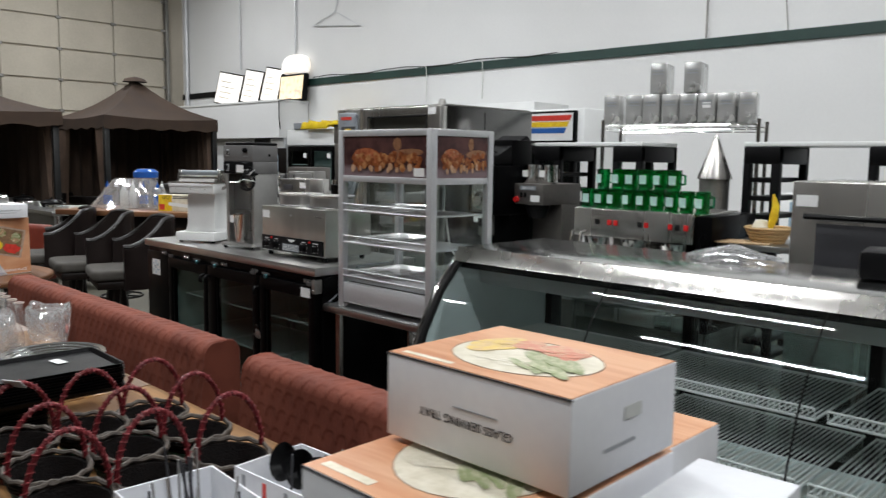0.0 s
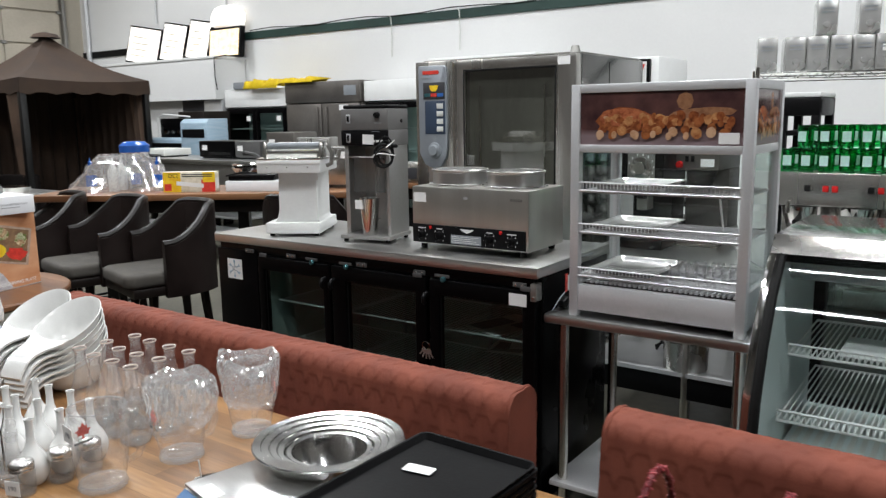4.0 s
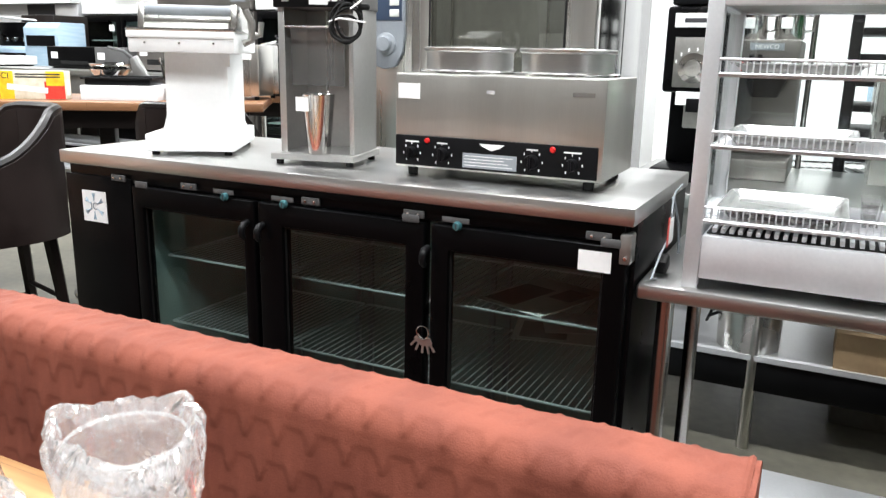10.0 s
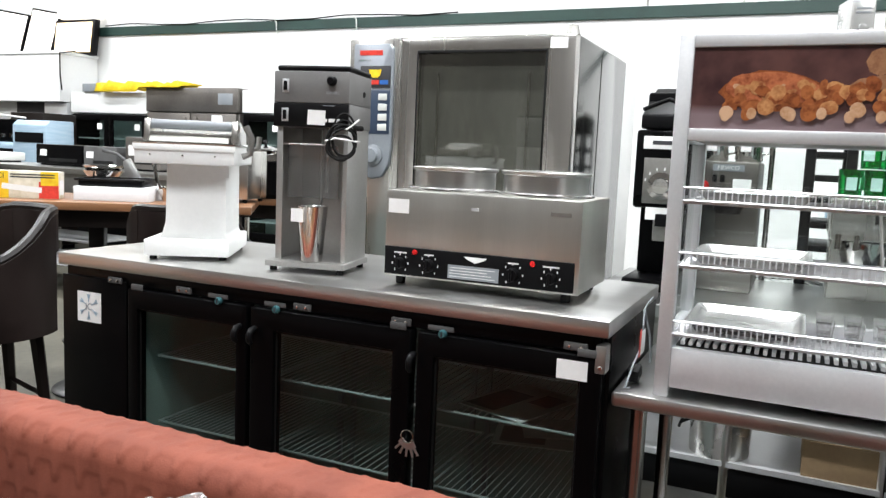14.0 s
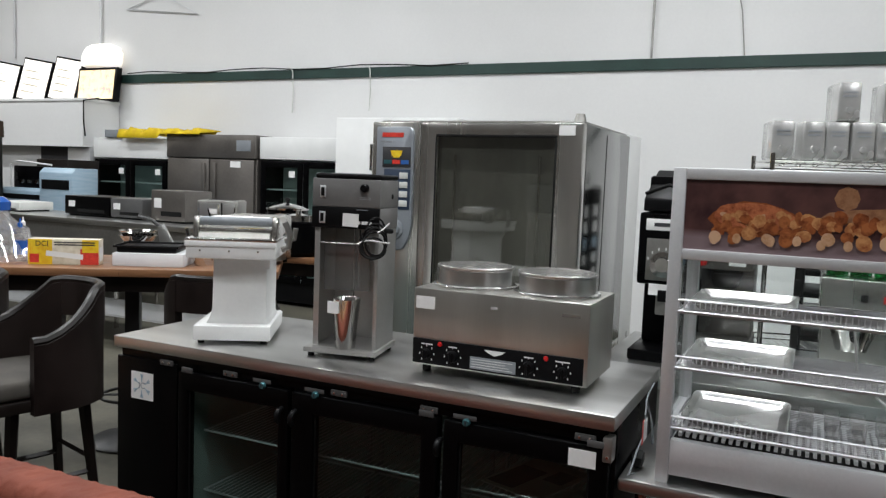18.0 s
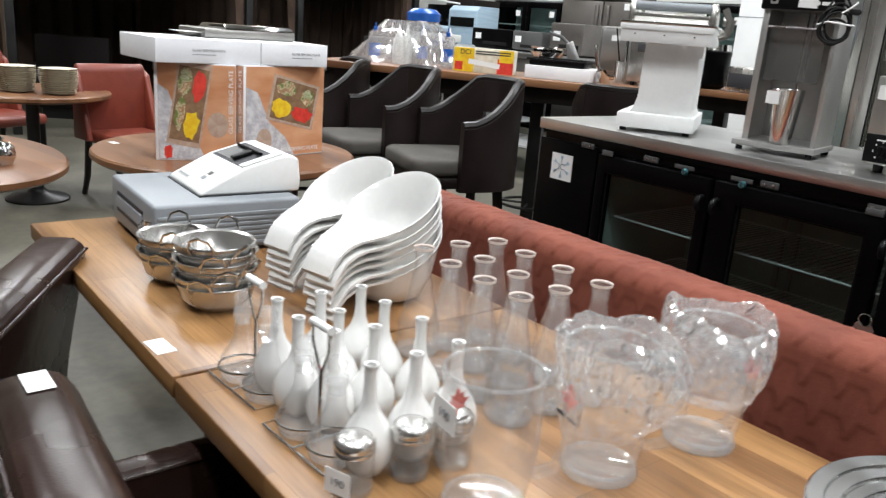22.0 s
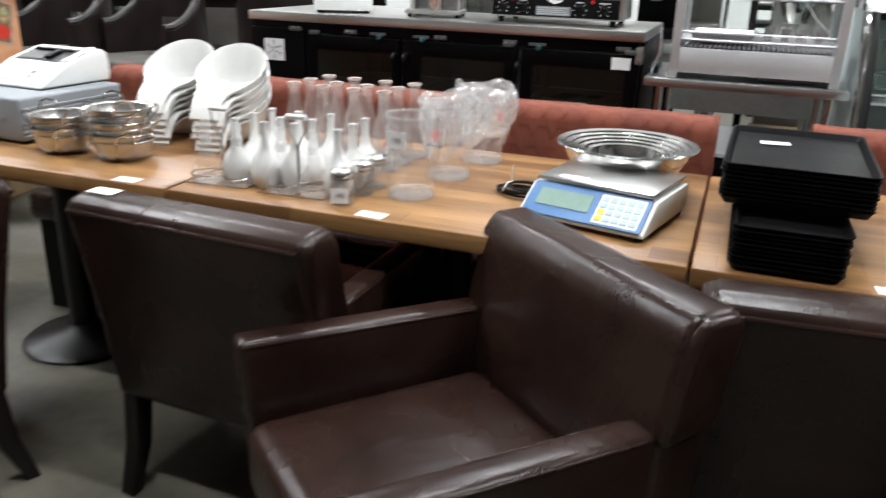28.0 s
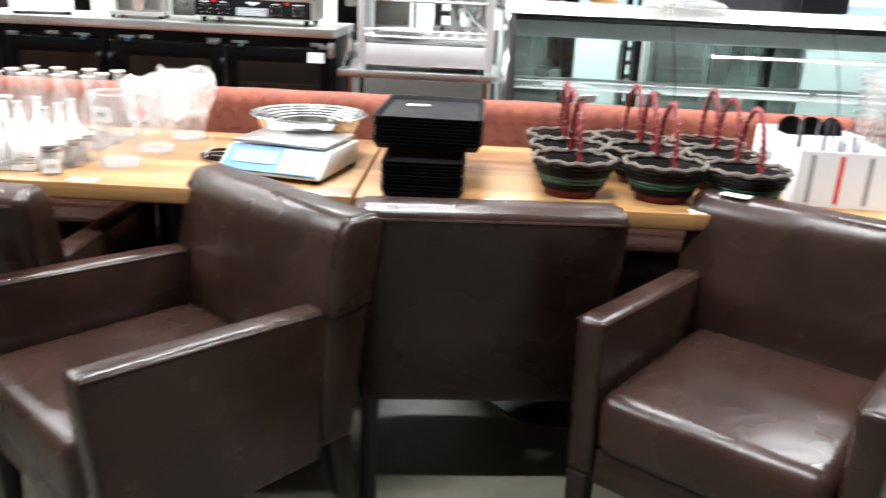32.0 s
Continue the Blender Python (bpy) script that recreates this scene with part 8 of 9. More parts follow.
solo("hanging_cable", T([(-7.15, 6.1, 2.66), (-7.14, 5.83, 2.6), (-7.14, 5.83, 2.3), (-7.12, 5.84, 2.1)], 0.01, 6), "rubber", "black cable hanging down the bulkhead", "cable")

# blue-filmed ovens and dark machines on long steel counters
for x0, x1, y, z0, z1, r in ((-7.25, -6.37, 4.6, 1.06, 1.37, 0), (-6.33, -5.75, 4.5, 1.06, 1.64, 0)):
    b = thing("film_wrapped_unit", "steel cooking unit still covered in pale blue film", "cooking unit", pose((x0 + x1) / 2, y, z0), group="film wrapped units")
    w = (x1 - x0) / 2
    part("body", E([(0, 0), (0.38, 0), (0.38, z1 - z0), (0.06, z1 - z0), (0, (z1 - z0) * 0.9)], "x", -w, w, bevel=0.012), "blue_film", b)
    part("control_strip", B((-w + 0.05, w - 0.05, -0.006, 0.0, (z1 - z0) * 0.55, (z1 - z0) * 0.75)), "black_matte", b, smooth=False)
mk = thing("mixer_machine", "dark kitchen machine with knobs behind the film-wrapped unit", "machine", pose(-6.82, 4.75, 1.371))
part("body", B((-0.32, 0.32, 0, 0.4, 0, 0.28), bevel=0.01), "black", mk)
for k in range(3):
    part("knob", L([(0, 0.03), (0.025, 0.03), (0.03, 0), (0, 0)], 12), "chrome", mk, m=pose(-0.15 + 0.15 * k, 0, 0.08, 90))
part("hose", T([(-0.35, 0.0, -0.3), (-0.35, -0.02, 0.3), (-0.2, -0.02, 0.34), (0.4, 0.0, 0.3)], 0.012, 8), "white", mk)


def counter(x0, x1, y0, y1, h, label, body="dull_steel", top="steel_h", shelf=0.3):
    c = thing("steel_counter", label, "counter", pose((x0 + x1) / 2, (y0 + y1) / 2, 0), group="long steel counters")
    w, d = (x1 - x0) / 2, (y1 - y0) / 2
    part("worktop", B((-w, w, -d, d, h - 0.05, h), bevel=0.006), top, c)
    part("front", B((-w + 0.02, w - 0.02, -d + 0.03, -d + 0.05, h - 0.34, h - 0.051)), body, c, smooth=False)
    for x in (-w + 0.06, 0, w - 0.06):
        for y in (-d + 0.08, d - 0.08):
            part("leg", T([(x, y, 0), (x, y, h - 0.05)], 0.022, 10), "steel", c)
    part("undershelf", B((-w + 0.04, w - 0.04, -d + 0.06, d - 0.04, shelf - 0.02, shelf)), "alu", c, smooth=False)
    return c


counter(-7.6, -4.9, 4.35, 5.15, 1.06, "long steel counter with drawers under wrapped units")
counter(-6.2, -2.2, 3.1, 3.85, 1.18, "tall steel counter with a plain grey front")
counter(-7.4, -4.3, 0.9, 1.6, 0.95, "low steel counter holding trays and dishes")
for x, y, w, h, d, mt, nm in ((-4.2, 3.6, 0.62, 0.2, 0.4, "black", "flat black counter machine"), (-3.66, 3.6, 0.42, 0.2, 0.4, "machine_grey", "dark grey counter oven"), (-3.1, 3.55, 0.42, 0.3, 0.36, "brown_steel", "brown steel counter appliance"), (-5.3, 3.5, 0.5, 0.1, 0.4, "pale_plastic", "white counter tray machine")):
    mch = thing("counter_machine", nm + " with a paper label", "machine", pose(x, y, 1.18), group="machines on the steel counter")
    part("body", B((-w / 2, w / 2, -d / 2, d / 2, 0.015, h), bevel=0.012), mt, mch)
    part("foot_strip", B((-w / 2 + 0.03, w / 2 - 0.03, -d / 2 + 0.03, d / 2 - 0.03, 0, 0.015)), "rubber", mch, smooth=False)
    part("price_tag", B((-w * 0.4, -w * 0.4 + 0.09, -d / 2 - 0.002, -d / 2 - 0.0005, h * 0.45, h * 0.75)), "paper", mch, smooth=False)
    part("front_slot", B((-w * 0.2, w * 0.4, -d / 2 - 0.004, -d / 2 - 0.0005, h * 0.2, h * 0.35), bevel=0.001), "rubber", mch)
rnd = random.Random(11)
for k in range(9):
    x = -7.2 + 0.34 * k
    if k % 3 == 0:
        b = thing("lidded_dish", "black lidded dish with a steel rim on the counter", "dish", pose(x, 1.2, 0.95), group="dishes on the low counter")
        part("dish", L([(0, 0), (0.1, 0), (0.13, 0.05), (0.135, 0.06), (0.1, 0.085), (0.02, 0.1), (0.015, 0.12), (0, 0.12)], 20), "black", b)
    elif k % 3 == 1:
        b = thing("steel_tray", "rectangular steel pan on the counter", "pan", pose(x, 1.25, 0.95), group="pans on the low counter")
        part("pan", B((-0.13, 0.13, -0.2, 0.2, 0, 0.05), bevel=0.012), "chrome", b)
    else:
        b = thing("steel_basin", "shallow polished steel basin on the counter", "basin", pose(x, 1.22, 0.95), group="basins on the low counter")
        part("basin", L([(0, 0), (0.1, 0), (0.13, 0.06), (0.135, 0.065), (0, 0.06)], 20), "chrome", b)


# ---- gazebos ----
def gazebo(cx, cy, w, d, eave, peak):
    g = thing("gazebo", "brown canvas garden gazebo with tied-back curtains", "gazebo", pose(cx, cy, 0), group="brown canvas gazebos")
    bm = bmesh.new()
    n = 12
    cors = [(-w, -d), (w, -d), (w, d), (-w, d)]
    apex = bm.verts.new((0, 0, peak))
    for (x0, y0), (x1, y1) in zip(cors, cors[1:] + cors[:1]):
        prev = None
        for k in range(n + 1):
            u = k / n
            ex, ey = x0 + (x1 - x0) * u, y0 + (y1 - y0) * u
            row = []
            for j in range(1, 7):
                v = j / 6
                sag = -0.1 * math.sin(math.pi * v) - 0.04 * math.sin(math.pi * u) * v
                row.append(bm.verts.new((ex * v, ey * v, peak + (eave - peak) * v + sag)))
            if prev:
                bm.faces.new((apex, prev[0], row[0]))
                for j in range(5):
                    bm.faces.new((prev[j], prev[j + 1], row[j + 1], row[j]))
            prev = row
    part("canopy", bm, "canvas", g, "peaked brown canvas roof")
    part("finial", L([(0, 0.09), (0.07, 0.075), (0.16, 0.05), (0.2, 0.0), (0, 0.0)], 12), "canvas", g, m=pose(0, 0, peak - 0.05))
    for (x0, y0), (x1, y1) in zip(cors, cors[1:] + cors[:1]):
        vx = [(x0 + (x1 - x0) * k / 16, y0 + (y1 - y0) * k / 16) for k in range(17)]
        bm = bmesh.new()
        t = [bm.verts.new((x, y, eave - 0.04 * math.sin(math.pi * k / 16))) for k, (x, y) in enumerate(vx)]
        b = [bm.verts.new((x * 1.005, y * 1.005, eave - 0.2 - 0.02 * math.sin(k * 1.9))) for k, (x, y) in enumerate(vx)]
        for k in range(16):
            bm.faces.new((t[k], t[k + 1], b[k + 1], b[k]))
        part("valance", bm, "canvas", g, "hanging canvas valance")
    for x, y in cors:
        part("post", B((x * 0.95 - 0.04, x * 0.95 + 0.04, y * 0.95 - 0.04, y * 0.95 + 0.04, 0, eave - 0.1), bevel=0.006), "iron", g)
        bm = bmesh.new()
        rows = []
        for j in range(10):
            z = 0.1 + (eave - 0.3) * j / 9
            pinch = 0.35 + 0.65 * abs(j / 9 - 0.45) ** 0.8
            rows.append([bm.verts.new((x * 0.95 - math.copysign(0.05 + 0.42 * pinch * k / 14, x), y * 0.95 + 0.045 * math.sin(k * 1.6) * (1 if y < 0 else -1), z)) for k in range(15)])
        for a, b in zip(rows, rows[1:]):
            for k in range(14):
                bm.faces.new((a[k], a[k + 1], b[k + 1], b[k]))
        part("curtain", bm, "curtain", g, "taupe gathered curtain")
    for ax in (0, 1):
        bm = bmesh.new()
        rows = []
        for j in range(2):
            z = 0.06 + (eave - 0.2) * j
            rows.append([])
            for k in range(61):
                u, off = -0.93 + 1.86 * k / 60, 0.05 * math.sin(k * 0.9)
                rows[-1].append(bm.verts.new((-w * 0.93 + off, d * u, z) if ax == 0 else (w * u, d * 0.93 + off, z)))
        for k in range(60):
            bm.faces.new((rows[0][k], rows[0][k + 1], rows[1][k + 1], rows[1][k]))
        part("back_curtain", bm, "canvas", g, "closed brown canvas side wall")
    return g


gazebo(-8.05, 3.6, 1.0, 0.95, 2.2, 2.86)
gazebo(-8.6, 0.55, 2.1, 1.3, 2.18, 2.95)
for x, y, r in ((-7.6, 2.9, 30), (-8.8, 3.1, -40), (-7.9, 0.3, 60)):
    o = thing("patio_sofa", "dark wicker patio armchair under the gazebo", "patio chair", pose(x, y, 0, 0, 0, r), group="dark patio furniture")
    part("seat", B((-0.4, 0.4, -0.35, 0.4, 0.12, 0.42), bevel=0.03), "basket_dark", o)
    part("backrest", B((-0.4, 0.4, -0.42, -0.3, 0.12, 0.95), bevel=0.03), "basket_dark", o)
    for s in (-1, 1):
        part("arm", B((s * 0.42 - 0.06, s * 0.42 + 0.06, -0.38, 0.38, 0.12, 0.62), bevel=0.03), "basket_dark", o)
    part("base", B((-0.38, 0.38, -0.34, 0.34, 0, 0.12)), "iron", o, smooth=False)
for x0, x1, y, z1 in ((-6.2, -5.6, 5.3, 1.75), (-10.6, -9.9, 4.9, 1.8), (-11.7, -10.9, 2.1, 1.9), (-11.7, -10.8, -0.6, 1.9)):
    s = thing("dark_cabinet", "tall dark cabinet standing among stored equipment", "cabinet", pose((x0 + x1) / 2 - (0.9 if x0 > -7 else 0), y, 0), group="dark cabinets by the wall")
    part("body", B((-(x1 - x0) / 2, (x1 - x0) / 2, -0.25, 0.25, 0.05, z1), bevel=0.01), "dark_wood", s)
    part("plinth", B((-(x1 - x0) / 2 + 0.03, (x1 - x0) / 2 - 0.03, -0.22, 0.22, 0, 0.05)), "black_matte", s, smooth=False)
    part("door_gap", B((-0.003, 0.003, -0.252, -0.25, 0.1, z1 - 0.05)), "rubber", s, smooth=False)


# ---- equipment behind the display case ----
es = counter(1.5, 2.64, 1.05, 2.0, 0.93, "steel equipment stand behind the cooler", shelf=0.365)
part("skirt", B((-0.53, 0.53, -0.41, -0.39, 0.23, 0.34), bevel=0.003), "black_matte", es, "black skirt board under the shelf")
gr = thing("coffee_grinder", "tall black coffee grinder with a round silver dial", "coffee grinder", pose(1.74, 1.5, 0.93))
part("base", B((-0.13, 0.13, -0.2, 0.2, 0, 0.05), bevel=0.01), "black", gr)
part("column", B((-0.11, 0.11, 0.0, 0.2, 0.05, 0.8), bevel=0.012), "black", gr)
part("head", B((-0.115, 0.115, -0.16, 0.2, 0.33, 0.64), bevel=0.012), "black", gr)
part("maker_mark", B((-0.085, 0.085, -0.164, -0.16, 0.565, 0.615), bevel=0.012), "paper", gr, "white rounded maker's plate")
part("text_bar", B((-0.05, 0.05, -0.1655, -0.164, 0.582, 0.598)), "ink", gr, smooth=False)
fc = part("face_plate", B((-0.078, 0.068, -0.1625, -0.16, 0.35, 0.53), bevel=0.002), "dull_steel", gr, "grey dial plate")
for k in range(9):
    a = radians(-70 + k * 26)
    part("dial_mark", B((-0.003, 0.003, -0.006, 0.006, 0, 0.0006)), "paper", fc, smooth=False, m=pose(-0.005 + 0.068 * math.sin(a), -0.163, 0.42 + 0.068 * math.cos(a), 90, 0, 0))
part("notice", B((-0.06, 0.05, -0.1625, -0.16, 0.285, 0.335), bevel=0.002), "paper", gr, smooth=False)
dlp = part("dial", L([(0, 0.03), (0.03, 0.03), (0.034, 0.014), (0.055, 0.01), (0.056, 0), (0, 0)], 28), "chrome", gr, "round silver grind dial", m=pose(-0.005, -0.163, 0.42, 90))
part("hopper", E([(-0.14, 0.645), (0.18, 0.645), (0.18, 0.81), (0.15, 0.83), (-0.14, 0.7)], "x", -0.105, 0.105, bevel=0.008), "black_matte", gr)
part("hopper_rail", T([(-0.1, -0.14, 0.72), (0.0, -0.15, 0.76), (0.1, -0.14, 0.72)], 0.008, 8), "black_matte", gr)
part("switch", B((-0.02, 0.03, -0.168, -0.16, 0.26, 0.31), bevel=0.003), "black_matte", gr)
part("chute", B((-0.03, 0.03, -0.15, -0.06, 0.2, 0.33), bevel=0.006), "dull_steel", gr)

ck = thing("coffee_brewer", "dark coffee brewer with steel warmers and red switch", "coffee brewer", pose(1.965, 1.62, 0.93))
part("base", B((-0.12, 0.12, -0.1, 0.3, 0, 0.08), bevel=0.008), "brown_steel", ck)
part("tower", B((-0.115, 0.115, 0.1, 0.3, 0.08, 0.4), bevel=0.006), "brown_steel", ck)
part("head", B((-0.115, 0.115, -0.1, 0.3, 0.4, 0.53), bevel=0.008), "brown_steel", ck)
part("switch", L([(0, 0.02), (0.016, 0.018), (0.02, 0), (0, 0)], 14), "red", ck, m=pose(-0.09, -0.1, 0.43, 90))
part("switch", B((-0.06, -0.042, -0.106, -0.1, 0.445, 0.475), bevel=0.002), "black_matte", ck)
part("switch", B((-0.03, -0.012, -0.106, -0.1, 0.445, 0.475), bevel=0.002), "black_matte", ck)
part("brew_basket", L([(0, 0), (0.05, 0), (0.075, 0.06), (0.078, 0.08), (0, 0.08)], 24), "black_matte", ck, m=pose(0, 0.0, 0.315))
part("price_tag", B((0.02, 0.09, -0.103, -0.1015, 0.42, 0.46)), "paper", ck, smooth=False)
part("maker_mark", B((-0.06, 0.06, -0.103, -0.1015, 0.49, 0.517)), "grey_plastic", ck, smooth=False)
words("NEWCO", 0.022, "paper", ck, facing(0.0, -0.1045, 0.503))
for x in (-0.09, 0.1):
    j = thing("steel_creamer", "small polished steel jug on the brewer", "jug", pose(1.96 + 0.7 * x, 1.64, 1.461), group="steel jugs")
    part("jug", L([(0, 0), (0.05, 0), (0.055, 0.01), (0.05, 0.1), (0.055, 0.115), (0.05, 0.11), (0, 0.1)], 20), "chrome", j)
    part("handle", T([(0.05, 0, 0.09), (0.08, 0, 0.085), (0.08, 0, 0.035), (0.052, 0, 0.03)], 0.006, 6), "chrome", j)
    part("tag", B((-0.03, 0.01, -0.058, -0.0565, 0.04, 0.08)), "paper", j, smooth=False)

br = thing("tea_urn_brewer", "wide steel satellite coffee brewer with red switches", "coffee brewer", pose(2.72, 1.46, 0))
part("stand", B((-0.37, 0.37, 0.05, 0.55, 0.0, 0.72), bevel=0.006), "dull_steel", br)
part("base", B((-0.37, 0.37, -0.05, 0.55, 0.72, 0.8), bevel=0.006), "steel", br)
part("tower", B((-0.36, 0.36, 0.2, 0.55, 0.8, 1.18), bevel=0.006), "steel", br)
part("head", B((-0.37, 0.37, 0.0, 0.55, 1.18, 1.34), bevel=0.008), "steel", br)
part("side_cover", B((0.372, 0.46, 0.02, 0.55, 0.72, 1.33), bevel=0.006), "black", br)
for k, x in enumerate((-0.21, -0.13, -0.09, 0.06, 0.1, 0.24, 0.28, 0.33)):
    part("switch", B((x - 0.013, x + 0.013, -0.006, 0.0, 1.25, 1.28), bevel=0.002), "red" if k % 3 else "rubber", br)
for x in (-0.24, 0.0, 0.24):
    part("brew_funnel", L([(0, 0), (0.06, 0), (0.095, 0.1), (0.1, 0.14), (0, 0.14)], 24), "chrome", br, m=pose(x, 0.1, 1.035))
    part("funnel_handle", T([(x, 0.01, 1.12), (x, -0.08, 1.11)], 0.014, 8), "rubber", br)
for x in (-0.34, -0.28):
    part("tap", T([(x, 0.0, 1.21), (x, -0.05, 1.2), (x, -0.06, 1.15)], 0.011, 8), "chrome", br)
part("paper_tag", B((-0.07, 0.02, -0.092, -0.09, 1.03, 1.14)), "paper", br, smooth=False)

mg = None
rnd = random.Random(8)
for lev, n, x0, y0 in ((0, 9, 2.4, 1.53), (0, 8, 2.42, 1.66), (1, 6, 2.47, 1.58), (1, 5, 2.5, 1.7)):
    for k in range(n):
        m = pose(x0 + 0.088 * k, y0 + rnd.uniform(-0.01, 0.01), 1.34 + 0.112 * lev, 0, 0, rnd.uniform(-15, 15))
        if mg is None:
            mg = thing("green_mug", "green plastic beer mug with a pale printed label", "mug", m, group="green plastic mugs")
            part("mug", L([(0, 0.008), (0.03, 0.008), (0.034, 0.105), (0.038, 0.108), (0.0385, 0.104), (0.034, 0.0), (0, 0.0)], 16), "mug_green", mg)
            part("handle", T([(0.035, 0.01, 0.085), (0.055, 0.015, 0.08), (0.055, 0.015, 0.035), (0.033, 0.01, 0.03)], 0.0055, 6), "mug_green", mg)
            part("decal", B((-0.02, 0.018, -0.0385, -0.0375, 0.03, 0.078)), "decal", mg, smooth=False)
        else:
            copy_thing(mg, m)

rk = thing("wire_shelving", "chrome wire shelving rack", "shelving", pose(2.1, 2.12, 0, 0, 0, 16))
RW, RD = 0.95, 0.42
for x in (0.0, RW):
    for y in (0.0, RD):
        p = part("post", T([(x, y, 0.03), (x, y, 1.87)], 0.0125, 12), "chrome", rk)
        part("post_foot", L([(0, 0), (0.02, 0), (0.014, 0.03), (0, 0.03)], 10), "dull_steel", p, m=pose(x, y, 0))
for z in (1.835, 0.9, 0.2):
    sf = T([(0, 0, z), (RW, 0, z), (RW, RD, z), (0, RD, z)], 0.005, 6, closed=True)
    T([(0, 0, z - 0.03), (RW, 0, z - 0.03), (RW, RD, z - 0.03), (0, RD, z - 0.03)], 0.004, 6, closed=True, bm=sf)
    for k in range(1, 24):
        T([(RW * k / 24, 0, z), (RW * k / 24, RD, z)], 0.0022, 4, bm=sf)
    for k in range(24):
        T([(RW * k / 24, 0, z - (0.03 if k % 2 else 0)), (RW * (k + 1) / 24, 0, z - (0 if k % 2 else 0.03))], 0.0025, 4, bm=sf)
    part("shelf", sf, "chrome", rk, "chrome wire shelf with trussed edge")
cn = None
for k in range(10):
    lx = 0.045 + 0.116 * k if k < 8 else 0.34 + 0.21 * (k - 8)
    lx += 0.025 * (k > 0 and k < 8) - 0.01 * (k > 3 and k < 8)
    m = pose(2.1, 2.12, 0, 0, 0, 16) @ pose(lx, 0.12, 1.841 + (0.1925 if k >= 8 else 0), 0, 0, 3 * math.sin(k * 2))
    if cn is None:
        cn = thing("napkin_dispenser", "rectangular stainless napkin dispenser with slots", "napkin dispenser", m, group="stainless napkin dispensers")
        part("case", B((-0.053, 0.053, -0.1, 0.1, 0, 0.19), bevel=0.01, seg=2), "tray_alu", cn)
        part("face_plate", B((-0.046, 0.046, -0.1035, -0.1, 0.014, 0.176), bevel=0.004), "tray_alu", cn)
        for z in (0.118, 0.137):
            part("slot", B((-0.032, 0.032, -0.1055, -0.1035, z, z + 0.007)), "grey_plastic", cn, smooth=False)
        part("knob", L([(0, 0.012), (0.016, 0.01), (0.018, 0), (0, 0)], 16), "tray_alu", cn, m=pose(0, -0.1035, 0.055, 90))
    else:
        copy_thing(cn, m)
solo("price_label", B((-0.025, 0.025, -0.0006, 0.0006, 0, 0.035)), "paper", "white price label on a dispenser", "price tag", m=pose(2.1, 2.12, 0, 0, 0, 16) @ pose(0.64, 0.0157, 1.94, 0, 0, -1.6), smooth=False)
cone = thing("steel_cone", "plain conical steel hopper cover", "cone", pose(2.887, 2.1, 1.05))
part("cone", L([(0, 0.715), (0.01, 0.71), (0.095, 0.475), (0.098, 0.46), (0.09, 0.46), (0, 0.69)], 40), "steel", cone)
part("drum", L([(0.085, 0.46), (0.085, 0.0), (0.0, 0.0), (0, 0.45)], 32), "dull_steel", cone)
solo("cone_stand", B((-0.2, 0.2, -0.2, 0.2, 0, 1.05), bevel=0.01), "dull_steel", "dark steel stand under the conical cover", "stand", m=pose(2.887, 2.12, 0.0))


def bun_rack(x0, x1, y, top, label):
    r = thing("bun_pan_rack", label, "rack", pose(x0, y, 0), group="black tray racks")
    w = x1 - x0
    for x in (0, w - 0.21):
        for xx in (x, x + 0.165):
            for yy in (0, 0.4):
                part("upright", B((xx, xx + 0.045, yy, yy + 0.05, 0.0, top), bevel=0.008), "black_matte", r)
        for k in range(12):
            z = 0.45 + k * (top - 0.55) / 11
            part("runner", B((x + 0.045, x + 0.165, 0.0, 0.43, z, z + 0.028), bevel=0.003), "black_matte", r)
    part("head", B((0, 0.21, -0.004, 0.45, top - 0.1, top), bevel=0.012), "black_matte", r)
    part("head", B((w - 0.21, w, -0.004, 0.45, top - 0.1, top), bevel=0.012), "black_matte", r)
    part("top_sheet", B((0.0, w, 0.0, 0.45, top, top + 0.025), bevel=0.005), "white", r, "white top sheet")
    return r


bun_rack(1.62, 2.45, 2.02, 1.7, "black plastic tray rack with a white top")
bun_rack(3.03, 3.9, 2.15, 1.7, "black plastic tray rack with a white top")
sg = thing("sign_cooler", "white upright cooler with a striped rainbow sign", "refrigerator", pose(0.57, 3.42, 0))
part("plinth", B((-0.38, 0.38, 0.06, 0.6, 0.0, 0.06)), "black_matte", sg, smooth=False)
part("cabinet", B((-0.75, 0.48, 0.02, 0.7, 0.05, 2.06), bevel=0.01), "white", sg)
part("sign_frame", B((-0.2, 0.42, -0.03, 0.018, 1.76, 2.04), bevel=0.006), "black", sg)
part("sign_face", B((-0.18, 0.4, -0.034, -0.0305, 1.78, 2.02)), "paper", sg, smooth=False)
for c, z in (("red_print", 1.955), ("yellow_print", 1.9), ("blue", 1.845)):
    part("sign_stripe", E([(-0.17, z), (0.37 - (1.955 - z) * 0.5, z), (0.39 - (1.955 - z) * 0.5, z + 0.045), (-0.17, z + 0.045)], "y", -0.037, -0.0345), c, sg, smooth=False)
part("door", B((-0.72, 0.46, -0.02, 0.018, 0.3, 1.74), bevel=0.008), "black", sg)
for x in (-0.66, -0.1):
    part("pane", B((x, x + 0.5, -0.026, -0.021, 0.4, 1.66)), "pane_dark", sg, smooth=False)
wu = thing("wall_counter_unit", "long white counter cabinet with a dark window strip", "cabinet", pose(4.2, 4.6, 0))
part("body", B((-1.9, 3.0, 0, 0.8, 0.1, 1.35), bevel=0.01), "white", wu)
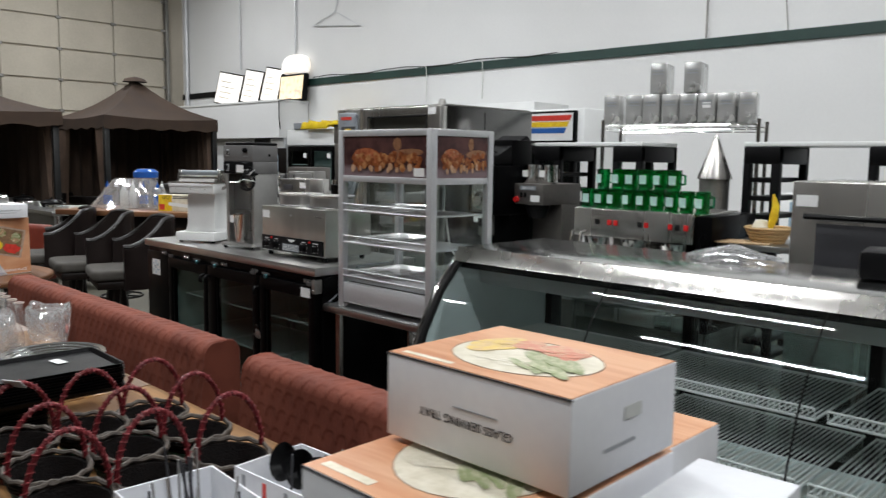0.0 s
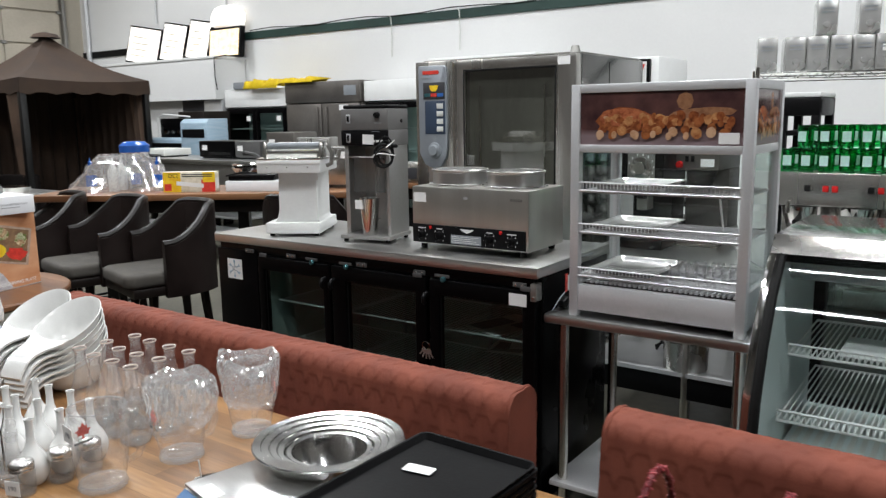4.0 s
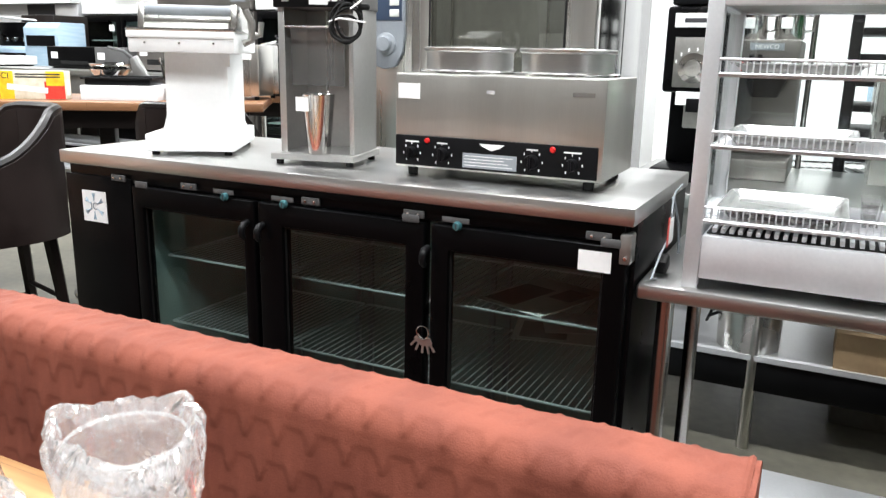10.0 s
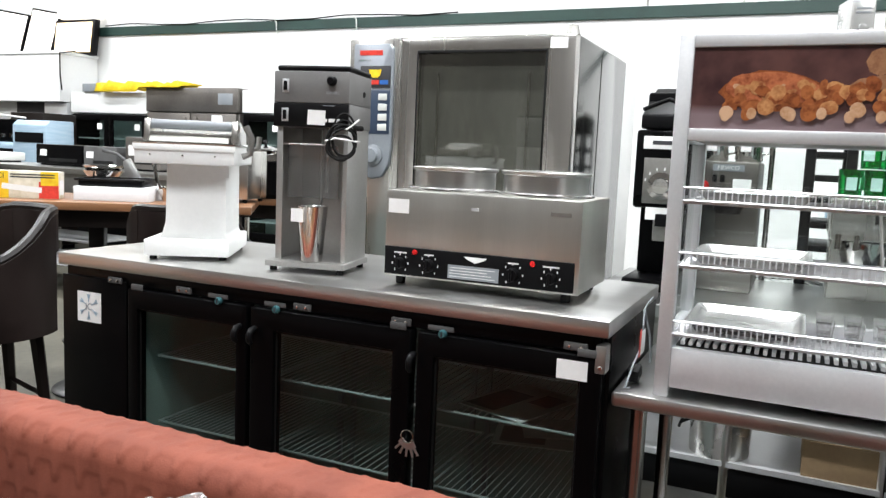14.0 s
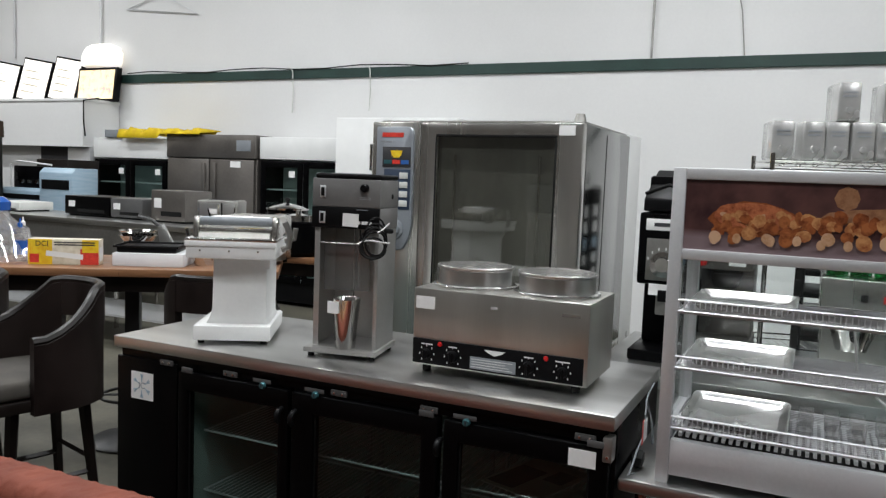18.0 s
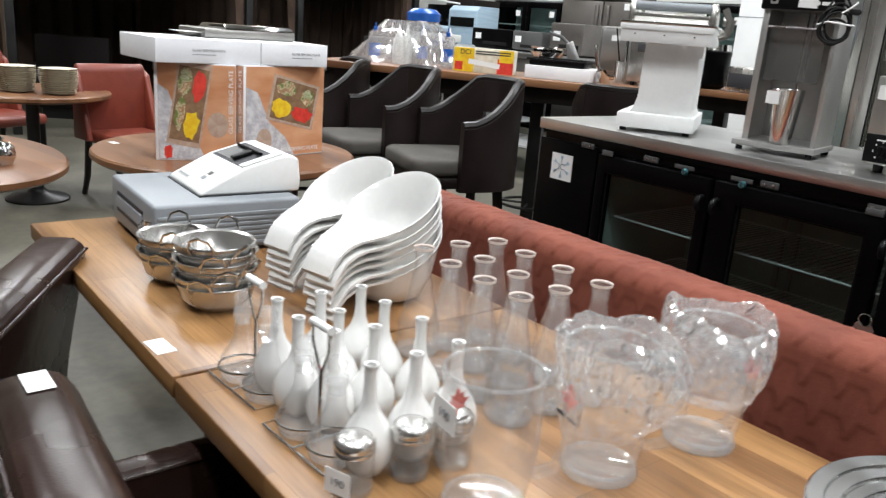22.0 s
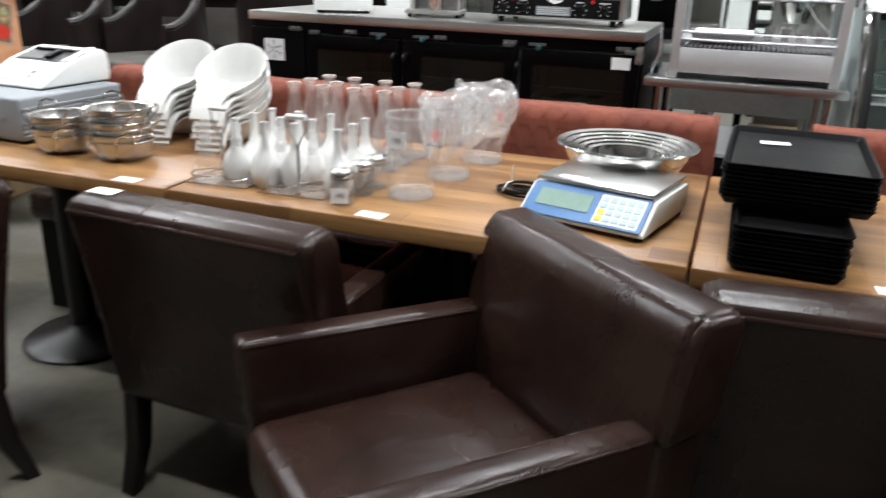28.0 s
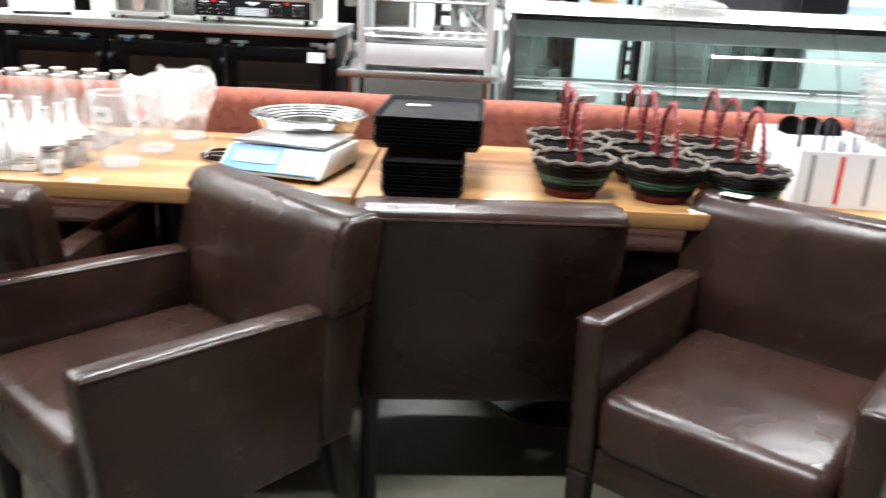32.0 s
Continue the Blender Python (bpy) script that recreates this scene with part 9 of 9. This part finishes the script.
part("window_strip", B((-1.8, 2.9, -0.006, 0.0, 1.05, 1.28)), "blue_film", wu, smooth=False)
part("base", B((-1.85, 2.95, 0.05, 0.75, 0, 0.1)), "black_matte", wu, smooth=False)

un = thing("steel_cabinet_oven", "stainless counter oven with a dark window", "oven", pose(3.86, 1.25, 0))
part("cabinet", B((-0.21, 0.7, 0, 0.6, 0.02, 1.53), bevel=0.008), "steel", un)
part("window", B((-0.1, 0.55, -0.006, 0.0, 1.05, 1.35), bevel=0.004), "ink", un)
part("handle", T([(-0.14, -0.04, 1.38), (0.6, -0.04, 1.38)], 0.012, 8), "black_matte", un)
part("price_tag", B((-0.19, -0.1, -0.003, -0.0005, 1.42, 1.47)), "paper", un, smooth=False)
sh2 = thing("side_shelf", "steel shelf trolley beside the oven", "trolley", pose(3.3, 1.75, 0))
part("deck", B((-0.2, 0.3, -0.2, 0.25, 1.17, 1.2), bevel=0.004), "steel_h", sh2)
part("deck", B((-0.2, 0.3, -0.2, 0.25, 0.5, 0.53), bevel=0.004), "steel_h", sh2)
for x in (-0.17, 0.27):
    for y in (-0.17, 0.22):
        part("leg", T([(x, y, 0), (x, y, 1.17)], 0.015, 8), "steel", sh2)
fb = thing("fruit_basket", "small wicker basket with a yellow banana", "basket", pose(3.37, 1.72, 1.2))
for k in range(5):
    part("weave", T([((0.08 + 0.008 * k) * math.cos(a * 0.3927), (0.08 + 0.008 * k) * math.sin(a * 0.3927), 0.012 + 0.016 * k) for a in range(16)], 0.008, 5, closed=True), "bamboo", fb)
part("floor", L([(0, 0), (0.08, 0), (0.08, 0.01), (0, 0.01)], 16), "bamboo", fb)
part("banana", T([(0.0, 0, 0.06), (0.02, 0, 0.12), (0.03, 0, 0.19), (0.015, 0, 0.25)], [0.012, 0.022, 0.02, 0.006], 8), "yellow_print", fb)
part("onion", L([(0, 0), (0.035, 0.01), (0.045, 0.04), (0.03, 0.07), (0, 0.08)], 16), "cream_print", fb, m=pose(-0.04, 0.0, 0.04))
solo("kraft_mat", B((-0.16, 0.1, -0.1, 0.1, 0, 0.006)), "cardboard", "flat brown cardboard on the trolley", "cardboard", m=pose(3.32, 1.64, 1.201, 0, 0, 12), smooth=False)
bm = bmesh.new()
n, rings = 24, []
for lev in range(6):
    rings.append([])
    for k in range(n):
        a = 2 * math.pi * k / n
        r = 0.13 * math.cos(lev * 0.29) * (1 + 0.25 * noise.noise(Vector((math.cos(a) * 2, math.sin(a) * 2, lev))))
        rings[-1].append(bm.verts.new((r * 1.5 * math.cos(a), r * 0.9 * math.sin(a), lev * 0.011 + 0.012 * noise.noise(Vector((math.cos(a) * 4, math.sin(a) * 4, lev * 0.7))) * (lev > 0))))
for a, b in zip(rings, rings[1:]):
    for k in range(n):
        bm.faces.new((a[k], a[(k + 1) % n], b[(k + 1) % n], b[k]))
bm.faces.new(rings[-1])
solo("plastic_bag", bm, "film", "crumpled clear plastic bag lying on the deli top", "plastic bag", m=pose(3.66, 0.66, 1.227))
blk = solo("black_case", B((-0.14, 0.14, -0.1, 0.1, 0, 0.1), bevel=0.02), "black_matte", "black padded case lying on the deli top", "case", m=pose(4.28, 0.6, 1.226, 0, 0, 10))
